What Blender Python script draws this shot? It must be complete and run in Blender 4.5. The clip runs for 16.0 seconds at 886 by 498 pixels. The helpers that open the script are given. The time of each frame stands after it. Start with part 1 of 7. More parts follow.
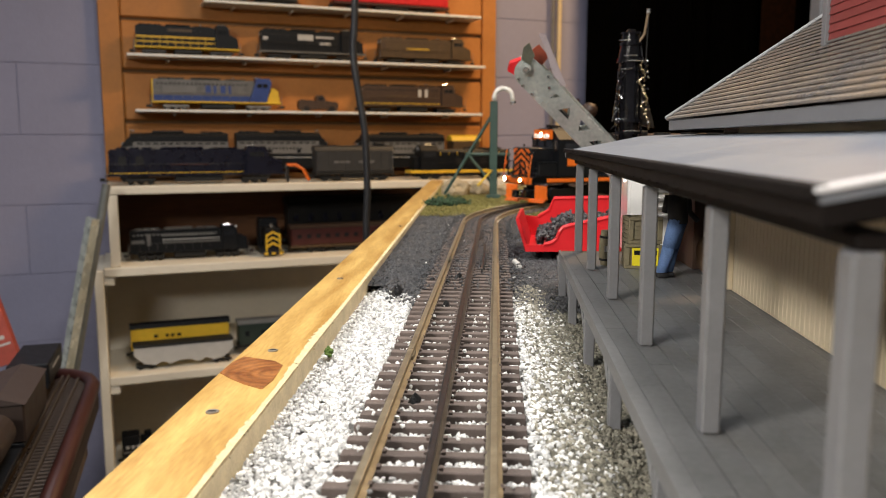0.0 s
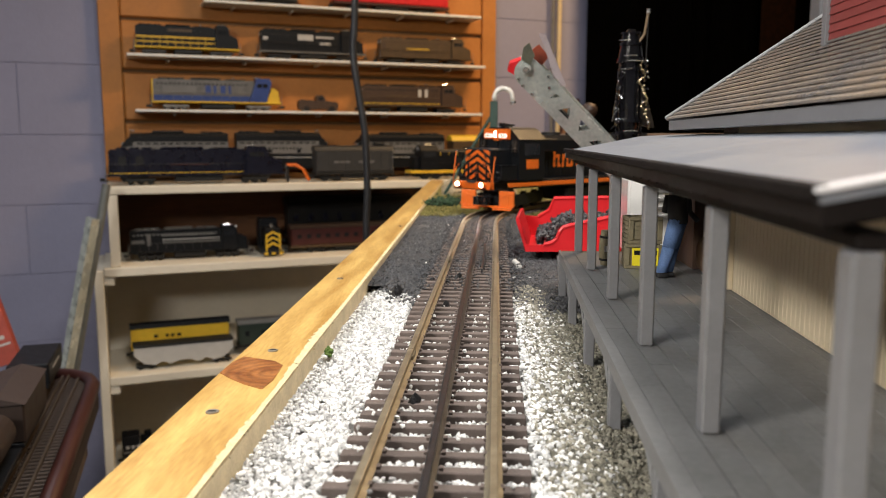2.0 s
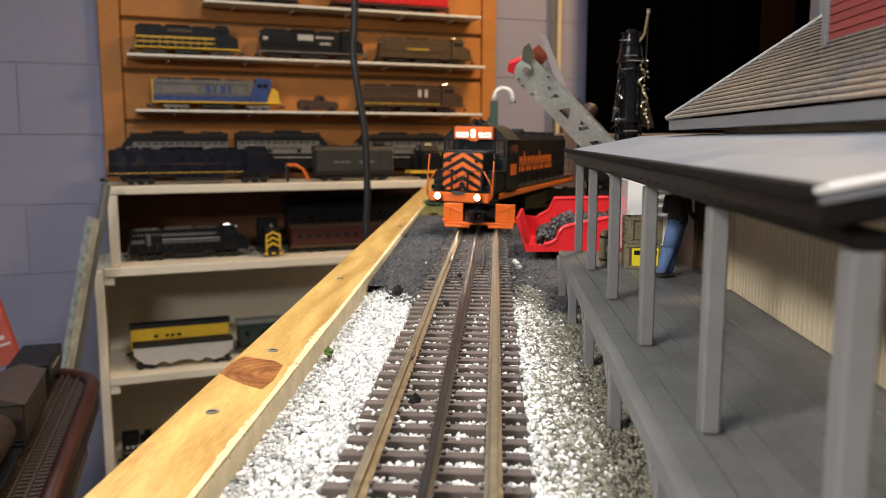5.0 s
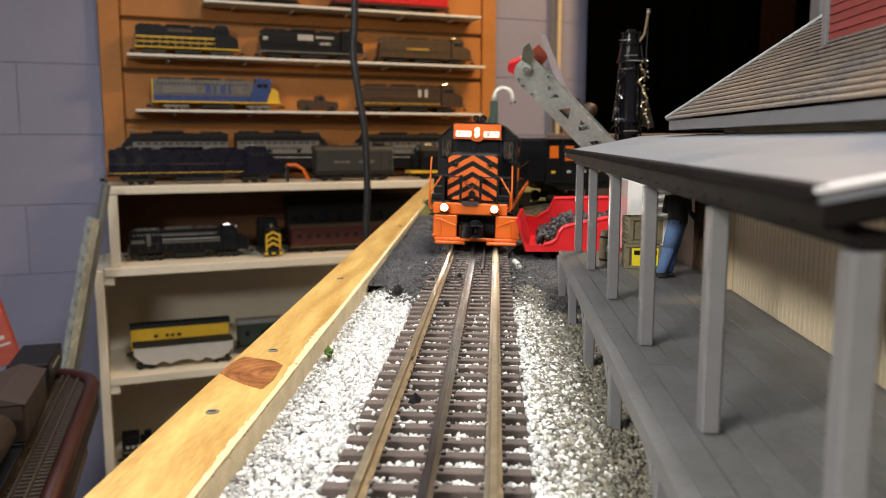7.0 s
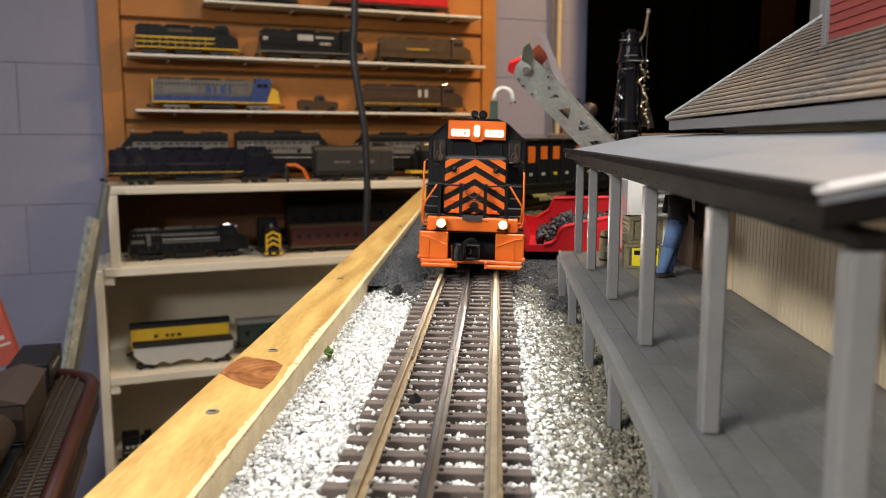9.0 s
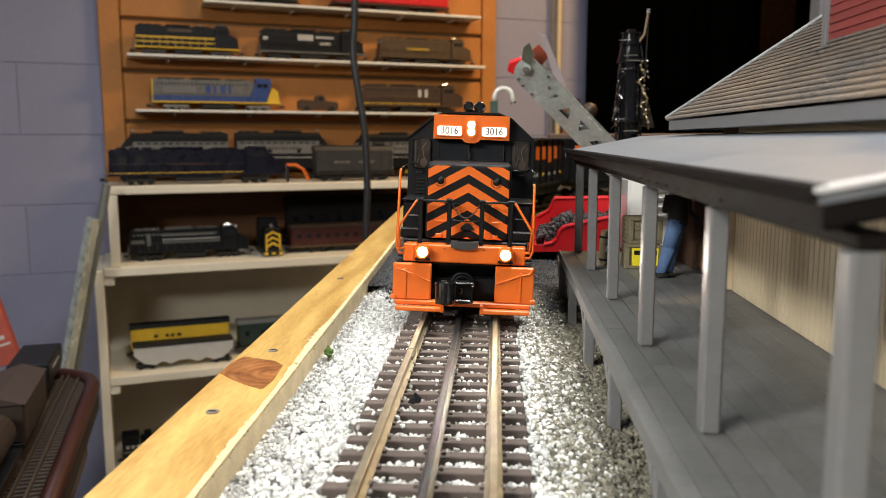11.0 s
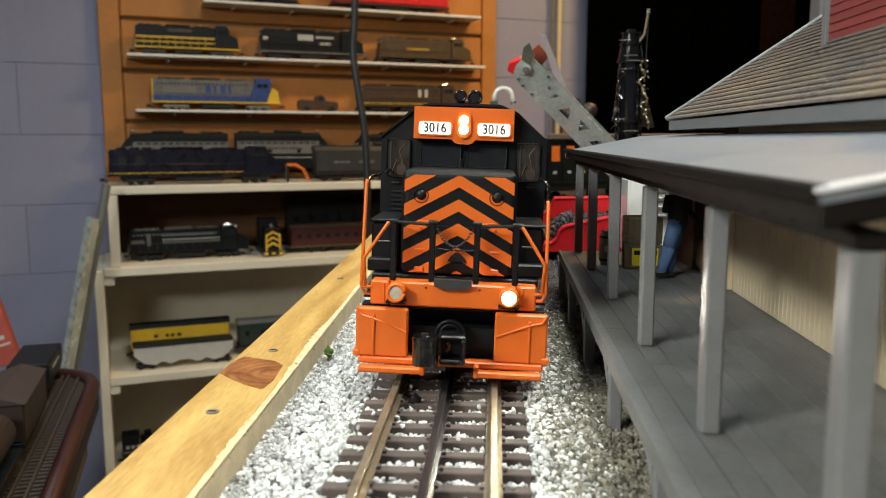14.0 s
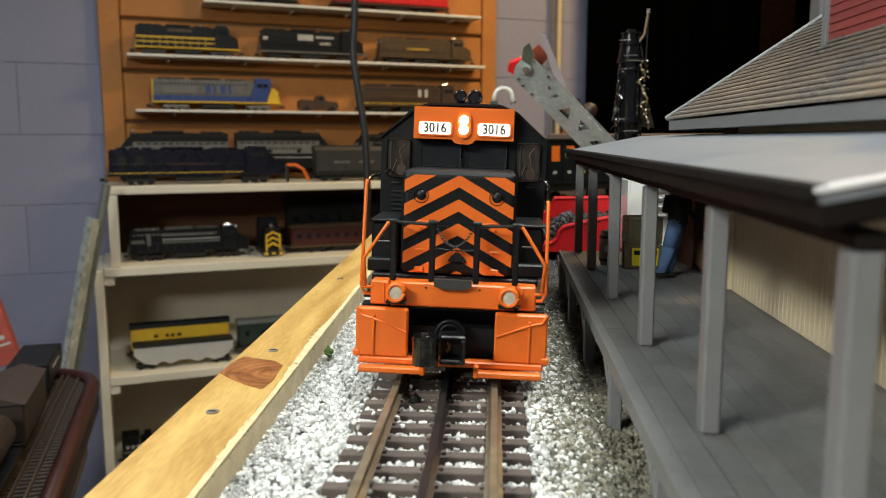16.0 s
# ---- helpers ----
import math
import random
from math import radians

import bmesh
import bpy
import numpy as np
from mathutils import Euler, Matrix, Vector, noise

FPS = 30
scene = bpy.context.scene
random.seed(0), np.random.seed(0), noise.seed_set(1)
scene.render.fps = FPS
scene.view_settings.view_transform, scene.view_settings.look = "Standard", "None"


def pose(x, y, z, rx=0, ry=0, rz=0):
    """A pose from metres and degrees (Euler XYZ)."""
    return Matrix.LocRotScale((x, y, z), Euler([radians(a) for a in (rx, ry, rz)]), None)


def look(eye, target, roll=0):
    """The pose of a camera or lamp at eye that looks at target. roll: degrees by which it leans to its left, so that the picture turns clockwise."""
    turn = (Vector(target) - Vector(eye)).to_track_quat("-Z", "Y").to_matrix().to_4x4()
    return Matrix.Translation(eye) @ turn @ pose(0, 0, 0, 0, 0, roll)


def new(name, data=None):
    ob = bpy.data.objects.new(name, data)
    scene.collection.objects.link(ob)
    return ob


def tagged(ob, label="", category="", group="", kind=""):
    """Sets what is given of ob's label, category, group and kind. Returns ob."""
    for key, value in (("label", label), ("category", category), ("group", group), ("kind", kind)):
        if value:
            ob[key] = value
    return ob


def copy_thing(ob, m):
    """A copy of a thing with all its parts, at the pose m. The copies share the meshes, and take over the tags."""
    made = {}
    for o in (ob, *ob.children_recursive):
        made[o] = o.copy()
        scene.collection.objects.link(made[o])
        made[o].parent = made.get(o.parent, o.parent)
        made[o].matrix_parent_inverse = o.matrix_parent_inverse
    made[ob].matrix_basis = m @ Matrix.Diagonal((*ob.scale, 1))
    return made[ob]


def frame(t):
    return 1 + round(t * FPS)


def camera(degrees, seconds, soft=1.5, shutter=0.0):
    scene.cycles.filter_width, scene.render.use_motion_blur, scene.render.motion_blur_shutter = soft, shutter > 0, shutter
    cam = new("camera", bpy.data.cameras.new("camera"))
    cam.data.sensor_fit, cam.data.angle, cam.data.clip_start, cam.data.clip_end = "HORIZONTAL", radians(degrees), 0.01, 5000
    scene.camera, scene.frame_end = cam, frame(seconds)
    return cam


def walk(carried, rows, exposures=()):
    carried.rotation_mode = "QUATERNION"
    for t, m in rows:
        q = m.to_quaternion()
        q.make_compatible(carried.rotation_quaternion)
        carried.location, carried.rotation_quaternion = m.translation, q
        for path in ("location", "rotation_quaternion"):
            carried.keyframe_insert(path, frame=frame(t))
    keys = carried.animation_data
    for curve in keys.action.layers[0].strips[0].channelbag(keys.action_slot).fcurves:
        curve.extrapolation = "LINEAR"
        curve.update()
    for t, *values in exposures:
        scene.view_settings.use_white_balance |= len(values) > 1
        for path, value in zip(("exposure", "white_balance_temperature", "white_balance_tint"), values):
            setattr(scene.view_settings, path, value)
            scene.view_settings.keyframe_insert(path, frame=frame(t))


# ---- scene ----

# ---------------------------------------------------------------- camera
cam = camera(58.0, 16.0, soft=0.7)
EYE = pose(0.0172, 0.0, 0.0853, 82.150, 0, 3.807)
walk(cam, [(0.0, EYE), (16.0, EYE)], exposures=[(0.0, 0.0, 6500, 10), (9.0, 0.0, 6500, 9), (12.5, -0.05, 6350, 3), (13.5, -0.09, 6300, 1), (16.0, -0.14, 6250, 0)])
cam.data.dof.use_dof = True
cam.data.dof.focus_distance = 0.36
cam.data.dof.aperture_fstop = 21.0

# ---------------------------------------------------------------- light
world = bpy.data.worlds.new("room_dark")
world.use_nodes = True
world.node_tree.nodes["Background"].inputs["Color"].default_value = (0.02, 0.02, 0.024, 1)
world.node_tree.nodes["Background"].inputs["Strength"].default_value = 0.3
scene.world = world
scene.view_settings.exposure = 0.0


def area_lamp(name, eye, target, sx, sy, watts, colour):
    data = bpy.data.lights.new(name, "AREA")
    data.shape, data.size, data.size_y, data.energy, data.color = "RECTANGLE", sx, sy, watts, colour
    ob = new(name, data)
    ob.matrix_world = look(eye, target)
    return ob


LAMPS = (pose(0.22, 0.22, 1.30), pose(0.74, 1.92, 1.30), pose(-0.80, -0.70, 0.73), pose(-0.72, 1.30, 1.30))
area_lamp("ceiling_lamp_light", (0.22, 0.22, 1.31), (0.19, 0.24, 0), 0.60, 0.14, 27, (1.0, 0.96, 0.91))
area_lamp("ceiling_lamp_light", (0.74, 1.92, 1.31), (0.64, 2.07, 0), 0.60, 0.14, 26, (1.0, 0.64, 0.31))
area_lamp("ceiling_lamp_light", (-0.80, -0.70, 0.74), (0.05, 0.17, 0), 0.60, 0.14, 28, (1.0, 0.95, 0.88))
area_lamp("ceiling_lamp_light", (-0.72, 1.30, 1.31), (-0.10, 0.70, 0), 0.60, 0.14, 8, (0.78, 0.89, 1.0))

# ---------------------------------------------------------------- materials
def mat(name, colour, rough=0.6, metal=0.0, vary=0.15, scale=60.0, bump=0.1, bump_scale=0, coat=0.0, spec=0.5, per_object=0.0, island=0.0, tint=None, dist=0.0006, stretch=None):
    """A surface with blotches and grain at two scales, and a fine relief."""
    m = bpy.data.materials.new(name)
    m.use_nodes = True
    n, l = m.node_tree.nodes, m.node_tree.links
    b = n["Principled BSDF"]
    b.inputs["Roughness"].default_value, b.inputs["Metallic"].default_value = rough, metal
    b.inputs["Coat Weight"].default_value, b.inputs["Specular IOR Level"].default_value = coat, spec
    tc = n.new("ShaderNodeTexCoord")
    big, fine = n.new("ShaderNodeTexNoise"), n.new("ShaderNodeTexNoise")
    big.inputs["Scale"].default_value, fine.inputs["Scale"].default_value = scale, scale * 9
    big.inputs["Detail"].default_value = 5
    where = tc.outputs["Object"]
    if stretch:
        mp = n.new("ShaderNodeMapping"); mp.inputs["Scale"].default_value = stretch
        l.new(where, mp.inputs["Vector"]); where = mp.outputs["Vector"]
    for t in (big, fine):
        l.new(where, t.inputs["Vector"])
    mix = n.new("ShaderNodeMath"); mix.operation = "MULTIPLY_ADD"
    l.new(big.outputs["Fac"], mix.inputs[0]); mix.inputs[1].default_value = 0.65
    half = n.new("ShaderNodeMath"); half.operation = "MULTIPLY"; half.inputs[1].default_value = 0.35
    l.new(fine.outputs["Fac"], half.inputs[0]); l.new(half.outputs[0], mix.inputs[2])
    ramp = n.new("ShaderNodeValToRGB")
    c2 = tint or tuple(min(1.0, c * (1 + vary)) for c in colour)
    ramp.color_ramp.elements[0].position, ramp.color_ramp.elements[1].position = 0.32, 0.68
    ramp.color_ramp.elements[0].color = (*[c * (1 - vary) for c in colour], 1)
    ramp.color_ramp.elements[1].color = (*c2, 1)
    l.new(mix.outputs[0], ramp.inputs["Fac"])
    out = ramp.outputs["Color"]
    if per_object or island:
        src = n.new("ShaderNodeObjectInfo").outputs["Random"] if per_object else n.new("ShaderNodeNewGeometry").outputs["Random Per Island"]
        rng = n.new("ShaderNodeMapRange")
        k = per_object or island
        rng.inputs["To Min"].default_value, rng.inputs["To Max"].default_value = 1 - k, 1 + k
        l.new(src, rng.inputs["Value"])
        hsv = n.new("ShaderNodeHueSaturation")
        l.new(rng.outputs[0], hsv.inputs["Value"]); l.new(out, hsv.inputs["Color"])
        out = hsv.outputs["Color"]
    l.new(out, b.inputs["Base Color"])
    rr = n.new("ShaderNodeMapRange")
    rr.inputs["To Min"].default_value, rr.inputs["To Max"].default_value = max(0, rough - 0.1), min(1, rough + 0.12)
    l.new(big.outputs["Fac"], rr.inputs["Value"]); l.new(rr.outputs[0], b.inputs["Roughness"])
    if bump:
        bp = n.new("ShaderNodeBump")
        bp.inputs["Strength"].default_value, bp.inputs["Distance"].default_value = bump, dist
        tx = fine
        if bump_scale:
            tx = n.new("ShaderNodeTexNoise"); tx.inputs["Scale"].default_value = bump_scale
            l.new(tc.outputs["Object"], tx.inputs["Vector"])
        l.new(tx.outputs["Fac"], bp.inputs["Height"]); l.new(bp.outputs["Normal"], b.inputs["Normal"])
    return m


def glow(name, colour, strength):
    m = bpy.data.materials.new(name)
    m.use_nodes = True
    b = m.node_tree.nodes["Principled BSDF"]
    b.inputs["Base Color"].default_value = (*colour, 1)
    b.inputs["Emission Color"].default_value, b.inputs["Emission Strength"].default_value = (*colour, 1), strength
    return m


ORANGE = mat("orange_paint", (0.73, 0.145, 0.012), 0.42, vary=0.06, scale=120, bump=0.03)
BLACK = mat("black_paint", (0.006, 0.0068, 0.0085), 0.45, vary=0.25, scale=120, bump=0.03, spec=0.26)
DARK = mat("dark_metal", (0.012, 0.012, 0.012), 0.5, vary=0.3, scale=200, spec=0.35)
GREY_PLASTIC = mat("grey_plastic", (0.190, 0.192, 0.202), 0.36, vary=0.10, scale=90, bump=0.05)
DECK = mat("grey_deck", (0.190, 0.190, 0.192), 0.50, vary=0.22, scale=70, bump=0.08, per_object=0.07)
CREAM = mat("cream_wall", (0.70, 0.59, 0.41), 0.55, vary=0.07, scale=60)
RAIL = mat("rail_metal", (0.33, 0.285, 0.20), 0.44, 0.85, vary=0.25, scale=150)
RAIL_BLACK = mat("blackened_rail", (0.088, 0.092, 0.098), 0.35, 0.9, vary=0.25, scale=150)
TIE = mat("brown_tie", (0.108, 0.083, 0.073), 0.75, vary=0.25, scale=160, bump=0.3, per_object=0.2)
BALLAST = mat("white_stone", (0.66, 0.66, 0.65), 0.85, vary=0.2, scale=300, bump=0.6, island=0.48)
COAL = mat("black_coal", (0.046, 0.047, 0.051), 0.5, vary=0.3, scale=300, bump=0.3, island=0.5)
COAL_LUMP = mat("shiny_coal", (0.012, 0.012, 0.013), 0.28, vary=0.3, scale=300, bump=0.4, island=0.4)
# Bed darkened so the gaps between the stones look shaded.
BED = mat("dusty_bed", (0.11, 0.107, 0.10), 0.9, vary=0.3, scale=250, bump=0.5)
COALBED = mat("coal_bed", (0.035, 0.035, 0.038), 0.8, vary=0.4, scale=300, bump=0.6)
PINE = mat("pine_wood", (0.46, 0.245, 0.060), 0.36, vary=0.20, scale=48, bump=0.25, stretch=(2.2, 0.30, 1.6), tint=(0.68, 0.46, 0.15))
PINE_SIDE = mat("pine_raw_edge", (0.62, 0.52, 0.33), 0.8, vary=0.2, scale=90, bump=0.4)
KNOT = mat("dark_knot", (0.21, 0.060, 0.016), 0.36, vary=0.3, scale=110, bump=0.2, tint=(0.42, 0.17, 0.045))


def ring_grain(m, centre, scale):
    """Growth rings round a centre, mixed into a wood's colour."""
    n, l = m.node_tree.nodes, m.node_tree.links
    b = n["Principled BSDF"]
    old = b.inputs["Base Color"].links[0].from_socket
    tc, mp, wv = n.new("ShaderNodeTexCoord"), n.new("ShaderNodeMapping"), n.new("ShaderNodeTexWave")
    mp.inputs["Location"].default_value = [-c for c in centre]
    wv.wave_type, wv.rings_direction = "RINGS", "Z"
    wv.inputs["Scale"].default_value, wv.inputs["Distortion"].default_value = scale, 3.0
    wv.inputs["Detail Scale"].default_value = 60
    l.new(tc.outputs["Object"], mp.inputs["Vector"]); l.new(mp.outputs["Vector"], wv.inputs["Vector"])
    hs = n.new("ShaderNodeHueSaturation")
    rng = n.new("ShaderNodeMapRange")
    rng.inputs["To Min"].default_value, rng.inputs["To Max"].default_value = 0.75, 1.15
    l.new(wv.outputs["Fac"], rng.inputs["Value"]); l.new(rng.outputs[0], hs.inputs["Value"])
    l.new(old, hs.inputs["Color"]); l.new(hs.outputs["Color"], b.inputs["Base Color"])


ring_grain(KNOT, (-0.006, 0.288, 0), 75)
GRASS = mat("green_flock", (0.13, 0.13, 0.035), 0.95, vary=0.45, scale=120, bump=0.8, tint=(0.24, 0.20, 0.05))
BUSH = mat("dark_green_foam", (0.025, 0.055, 0.025), 0.9, vary=0.4, scale=200, bump=0.4, island=0.4)
ROCK = mat("tan_rock", (0.36, 0.28, 0.17), 0.9, vary=0.35, scale=80, bump=0.6)
GREEN = mat("dark_green_paint", (0.035, 0.07, 0.055), 0.5, vary=0.2, scale=90)
CHROME = mat("bright_metal", (0.75, 0.75, 0.72), 0.22, 0.9, vary=0.1, scale=90)
GLOSS = mat("gloss_black", (0.006, 0.006, 0.007), 0.12, vary=0.2, scale=90, coat=0.6, bump=0.02)
GLASS = mat("dark_window", (0.02, 0.022, 0.025), 0.08, vary=0.3, scale=40, bump=0.0)
CLEAR = mat("clear_plastic", (0.46, 0.40, 0.42), 0.10, vary=0.1, scale=60)
YELLOW = mat("yellow_paint", (0.72, 0.46, 0.03), 0.5, vary=0.1, scale=60, bump=0.03)
SILVER = mat("silver_grey", (0.175, 0.17, 0.162), 0.4, 0.2, vary=0.15, scale=40, bump=0.03)
MID_GREY = mat("mid_grey_paint", (0.032, 0.031, 0.030), 0.5, vary=0.15, scale=50, bump=0.03)
PALE = mat("pale_grey_paint", (0.46, 0.45, 0.43), 0.5, vary=0.08, scale=50, bump=0.03)
NAVY = mat("navy_paint", (0.006, 0.007, 0.017), 0.28, vary=0.2, scale=50, bump=0.03)
BLUE = mat("blue_paint", (0.03, 0.06, 0.22), 0.4, vary=0.12, scale=50, bump=0.03)
BROWN = mat("brown_paint", (0.055, 0.030, 0.018), 0.5, vary=0.2, scale=50, bump=0.03)
OLIVE = mat("olive_brown_paint", (0.075, 0.045, 0.020), 0.5, vary=0.2, scale=50, bump=0.03)
MAROON = mat("maroon_paint", (0.055, 0.012, 0.010), 0.45, vary=0.2, scale=50, bump=0.03)
BRICK_RED = mat("red_clapboard", (0.26, 0.048, 0.042), 0.5, vary=0.12, scale=90, bump=0.06, per_object=0.12)
DENIM = mat("blue_cloth", (0.13, 0.22, 0.44), 0.8, vary=0.25, scale=160, bump=0.3)
CRATE = mat("olive_crate", (0.21, 0.18, 0.11), 0.7, vary=0.2, scale=120, bump=0.2)
RUST = mat("rusty_edge", (0.24, 0.15, 0.09), 0.8, vary=0.3, scale=120, bump=0.2)
MAHOGANY = mat("reddish_wood", (0.040, 0.011, 0.008), 0.4, vary=0.3, scale=30, bump=0.05, stretch=(1, 0.2, 1))
DUSK = mat("black_brown_paint", (0.026, 0.016, 0.012), 0.5, vary=0.3, scale=50, bump=0.05)
# Orange wood back of the upper bay, with its shade put into the brown.
SHADED_PANEL = mat("shaded_wood_panel", (0.14, 0.060, 0.024), 0.7, vary=0.3, scale=14, stretch=(0.2, 1, 1))
RUBBER = mat("black_rubber", (0.018, 0.018, 0.02), 0.45, vary=0.15, scale=40, bump=0.05)
PLY = mat("yellow_plywood", (0.46, 0.40, 0.24), 0.8, vary=0.15, scale=40, bump=0.1)
# Greyer than an off-white ceiling, to cut the light bounced into the room.
CEILING = mat("ceiling_paint", (0.22, 0.21, 0.19), 0.8, vary=0.05, scale=5)
RED = mat("red_plastic", (0.62, 0.014, 0.02), 0.35, vary=0.06, scale=80, bump=0.02)
WHITE = mat("white_paint", (0.74, 0.68, 0.56), 0.6, vary=0.06, scale=8)
BLUE_WALL = mat("blue_wall_paint", (0.275, 0.275, 0.385), 0.8, vary=0.05, scale=5, bump=0.3, bump_scale=120, dist=0.002)
SLAT = mat("slatwall_board", (0.465, 0.182, 0.038), 0.6, vary=0.12, scale=9)
ROOF = mat("grey_shingle", (0.185, 0.192, 0.205), 0.29, tint=(0.31, 0.235, 0.165), spec=0.9, vary=0.2, scale=17, bump=0.2, island=0.10)
HIP = mat("pale_hip_cap", (0.30, 0.31, 0.32), 0.35, vary=0.25, scale=90, bump=0.1, island=0.3)
# Bluish base: the cool reflected sheen is put into the colour.
CANOPY = mat("canopy_top", (0.165, 0.190, 0.235), 0.36, spec=0.9, vary=0.10, scale=28, bump=0.3, tint=(0.205, 0.215, 0.235))
STEEL = mat("galvanised_steel", (0.50, 0.56, 0.53), 0.26, 0.4, vary=0.18, scale=35, tint=(0.74, 0.77, 0.73))
NEAR_BLACK = mat("near_black", (0.0008, 0.0008, 0.0009), 0.95, vary=0.3, scale=10, spec=0.02)
LAMP_ON = glow("lit_lens", (1.0, 0.93, 0.80), 520)
HEAD_ON = glow("lit_headlight", (1.0, 0.93, 0.82), 9)
BOARD = glow("lit_board", (1.0, 0.9, 0.78), 1.1)


# ---------------------------------------------------------------- building blocks
def thing(name, m=None, label="", category="", group="", kind=""):
    ob = new(name)
    ob.empty_display_size = 0.02
    if m is not None:
        ob.matrix_world = m
    return tagged(ob, label, category, group, kind)


def part(name, bm, material, parent=None, label="", smooth=False):
    me = bpy.data.meshes.new(name)
    bm.to_mesh(me)
    bm.free()
    for q in material if isinstance(material, (list, tuple)) else (material,):
        me.materials.append(q)
    if smooth:
        for q in me.polygons:
            q.use_smooth = True
    ob = new(name, me)
    if parent is not None:
        ob.parent = parent
    return tagged(ob, label)


def box(bm, x0, x1, y0, y1, z0, z1, bevel=0.0, m=None):
    c = Matrix.Translation(((x0 + x1) / 2, (y0 + y1) / 2, (z0 + z1) / 2)) @ Matrix.Diagonal((abs(x1 - x0), abs(y1 - y0), abs(z1 - z0), 1))
    if m is not None:
        c = m @ c
    vs = bmesh.ops.create_cube(bm, size=1.0, matrix=c)["verts"]
    if bevel:
        es = list({e for v in vs for e in v.link_edges})
        bmesh.ops.bevel(bm, geom=es, offset=bevel, segments=1, affect="EDGES", clamp_overlap=True)
    return bm


def boxed(*a, **k):
    return box(bmesh.new(), *a, **k)


def rod(bm, a, b, r, n=10, r2=None):
    a, b = Vector(a), Vector(b)
    d = b - a
    m = Matrix.Translation((a + b) / 2) @ d.to_track_quat("Z", "Y").to_matrix().to_4x4()
    bmesh.ops.create_cone(bm, cap_ends=True, segments=n, radius1=r, radius2=r if r2 is None else r2, depth=d.length, matrix=m)
    return bm


def tube(bm, pts, r, n=8):
    """A bent bar through the points."""
    pts = [Vector(q) for q in pts]
    rings = []
    up = None
    for i, q in enumerate(pts):
        d = (pts[min(i + 1, len(pts) - 1)] - pts[max(i - 1, 0)]).normalized()
        side = d.orthogonal().normalized() if up is None else (up - d * up.dot(d)).normalized()
        up = side
        other = d.cross(side)
        rings.append([bm.verts.new(q + r * (math.cos(2 * math.pi * k / n) * side + math.sin(2 * math.pi * k / n) * other)) for k in range(n)])
    for a, b in zip(rings, rings[1:]):
        for k in range(n):
            bm.faces.new((a[k], a[(k + 1) % n], b[(k + 1) % n], b[k]))
    bm.faces.new(rings[0][::-1]); bm.faces.new(rings[-1])
    return bm


def prism(bm, outline, y0, y1, m=None):
    """An outline in x and z, drawn out from y0 to y1."""
    a = [bm.verts.new((m or Matrix()) @ Vector((x, y0, z))) for x, z in outline]
    b = [bm.verts.new((m or Matrix()) @ Vector((x, y1, z))) for x, z in outline]
    n = len(a)
    bm.faces.new(a); bm.faces.new(b[::-1])
    for i in range(n):
        bm.faces.new((a[(i + 1) % n], a[i], b[i], b[(i + 1) % n]))
    bmesh.ops.recalc_face_normals(bm, faces=bm.faces)
    return bm


def rounded(x0, x1, z0, z1, r, n=5):
    """Outline of a plate with round corners."""
    out = []
    for cx, cz, a0 in ((x1 - r, z1 - r, 0), (x0 + r, z1 - r, 90), (x0 + r, z0 + r, 180), (x1 - r, z0 + r, 270)):
        out += [(cx + r * math.cos(radians(a0 + 90 * k / n)), cz + r * math.sin(radians(a0 + 90 * k / n))) for k in range(n + 1)]
    return out


def lettering(name, text, size, m, material, parent):
    cu = bpy.data.curves.new(name, "FONT")
    cu.body, cu.size, cu.extrude, cu.align_x, cu.align_y = text, size, 0.0001, "CENTER", "CENTER"
    cu.offset = 0.00005
    tmp = bpy.data.objects.new(name, cu)
    me = bpy.data.meshes.new_from_object(tmp)
    bpy.data.objects.remove(tmp)
    me.materials.clear()
    me.materials.append(material)
    ob = new(name, me)
    ob.parent = parent
    ob.matrix_local = m
    return ob


FACE = pose(0, 0, 0, 90, 0, 0)      # a plane that faces the front


# ---------------------------------------------------------------- plan of the track
GAUGE = 0.0344
BEND, RADIUS = 0.84, 0.42


def line(s):
    """Place and heading (degrees, clockwise) of the track's middle, s metres along it."""
    if s <= BEND:
        return 0.0, s, 0.0
    a = min((s - BEND) / RADIUS, math.pi)
    rest = s - BEND - a * RADIUS
    return RADIUS * (1 - math.cos(a)) + rest * math.sin(a), BEND + RADIUS * math.sin(a) + rest * math.cos(a), math.degrees(a)


# ---------------------------------------------------------------- room
WALL = pose(-1.0, 2.1908, 0, 0, 0, 25.8)      # x along the wall, y into it


def placed(ob, m):
    ob.matrix_world = m
    return ob


def structure(ob, label, category):
    return tagged(ob, label, category, kind="structure")


structure(part("floor", boxed(-4.0, 3.6, -2.4, 4.6, -1.06, -1.0), mat("concrete_floor", (0.16, 0.15, 0.14), 0.7, scale=6)), "grey concrete basement floor", "floor")
structure(part("ceiling", boxed(-4.0, 3.6, -2.4, 4.6, 1.40, 1.46), CEILING), "unseen basement ceiling, grey to cut bounced light", "ceiling")
structure(part("wall_south", boxed(-4.0, 3.6, -2.5, -2.4, -1.0, 1.4), BLUE_WALL), "blue-grey painted plain wall", "wall")
structure(part("wall_west", boxed(-4.1, -4.0, -2.4, 4.6, -1.0, 1.4), BLUE_WALL), "blue-grey painted plain wall", "wall")
# Unseen wall in the same near-black as that side's folds.
structure(part("wall_east", boxed(3.6, 3.7, -2.4, 4.6, -1.0, 1.4), NEAR_BLACK), "dark plain wall", "wall")
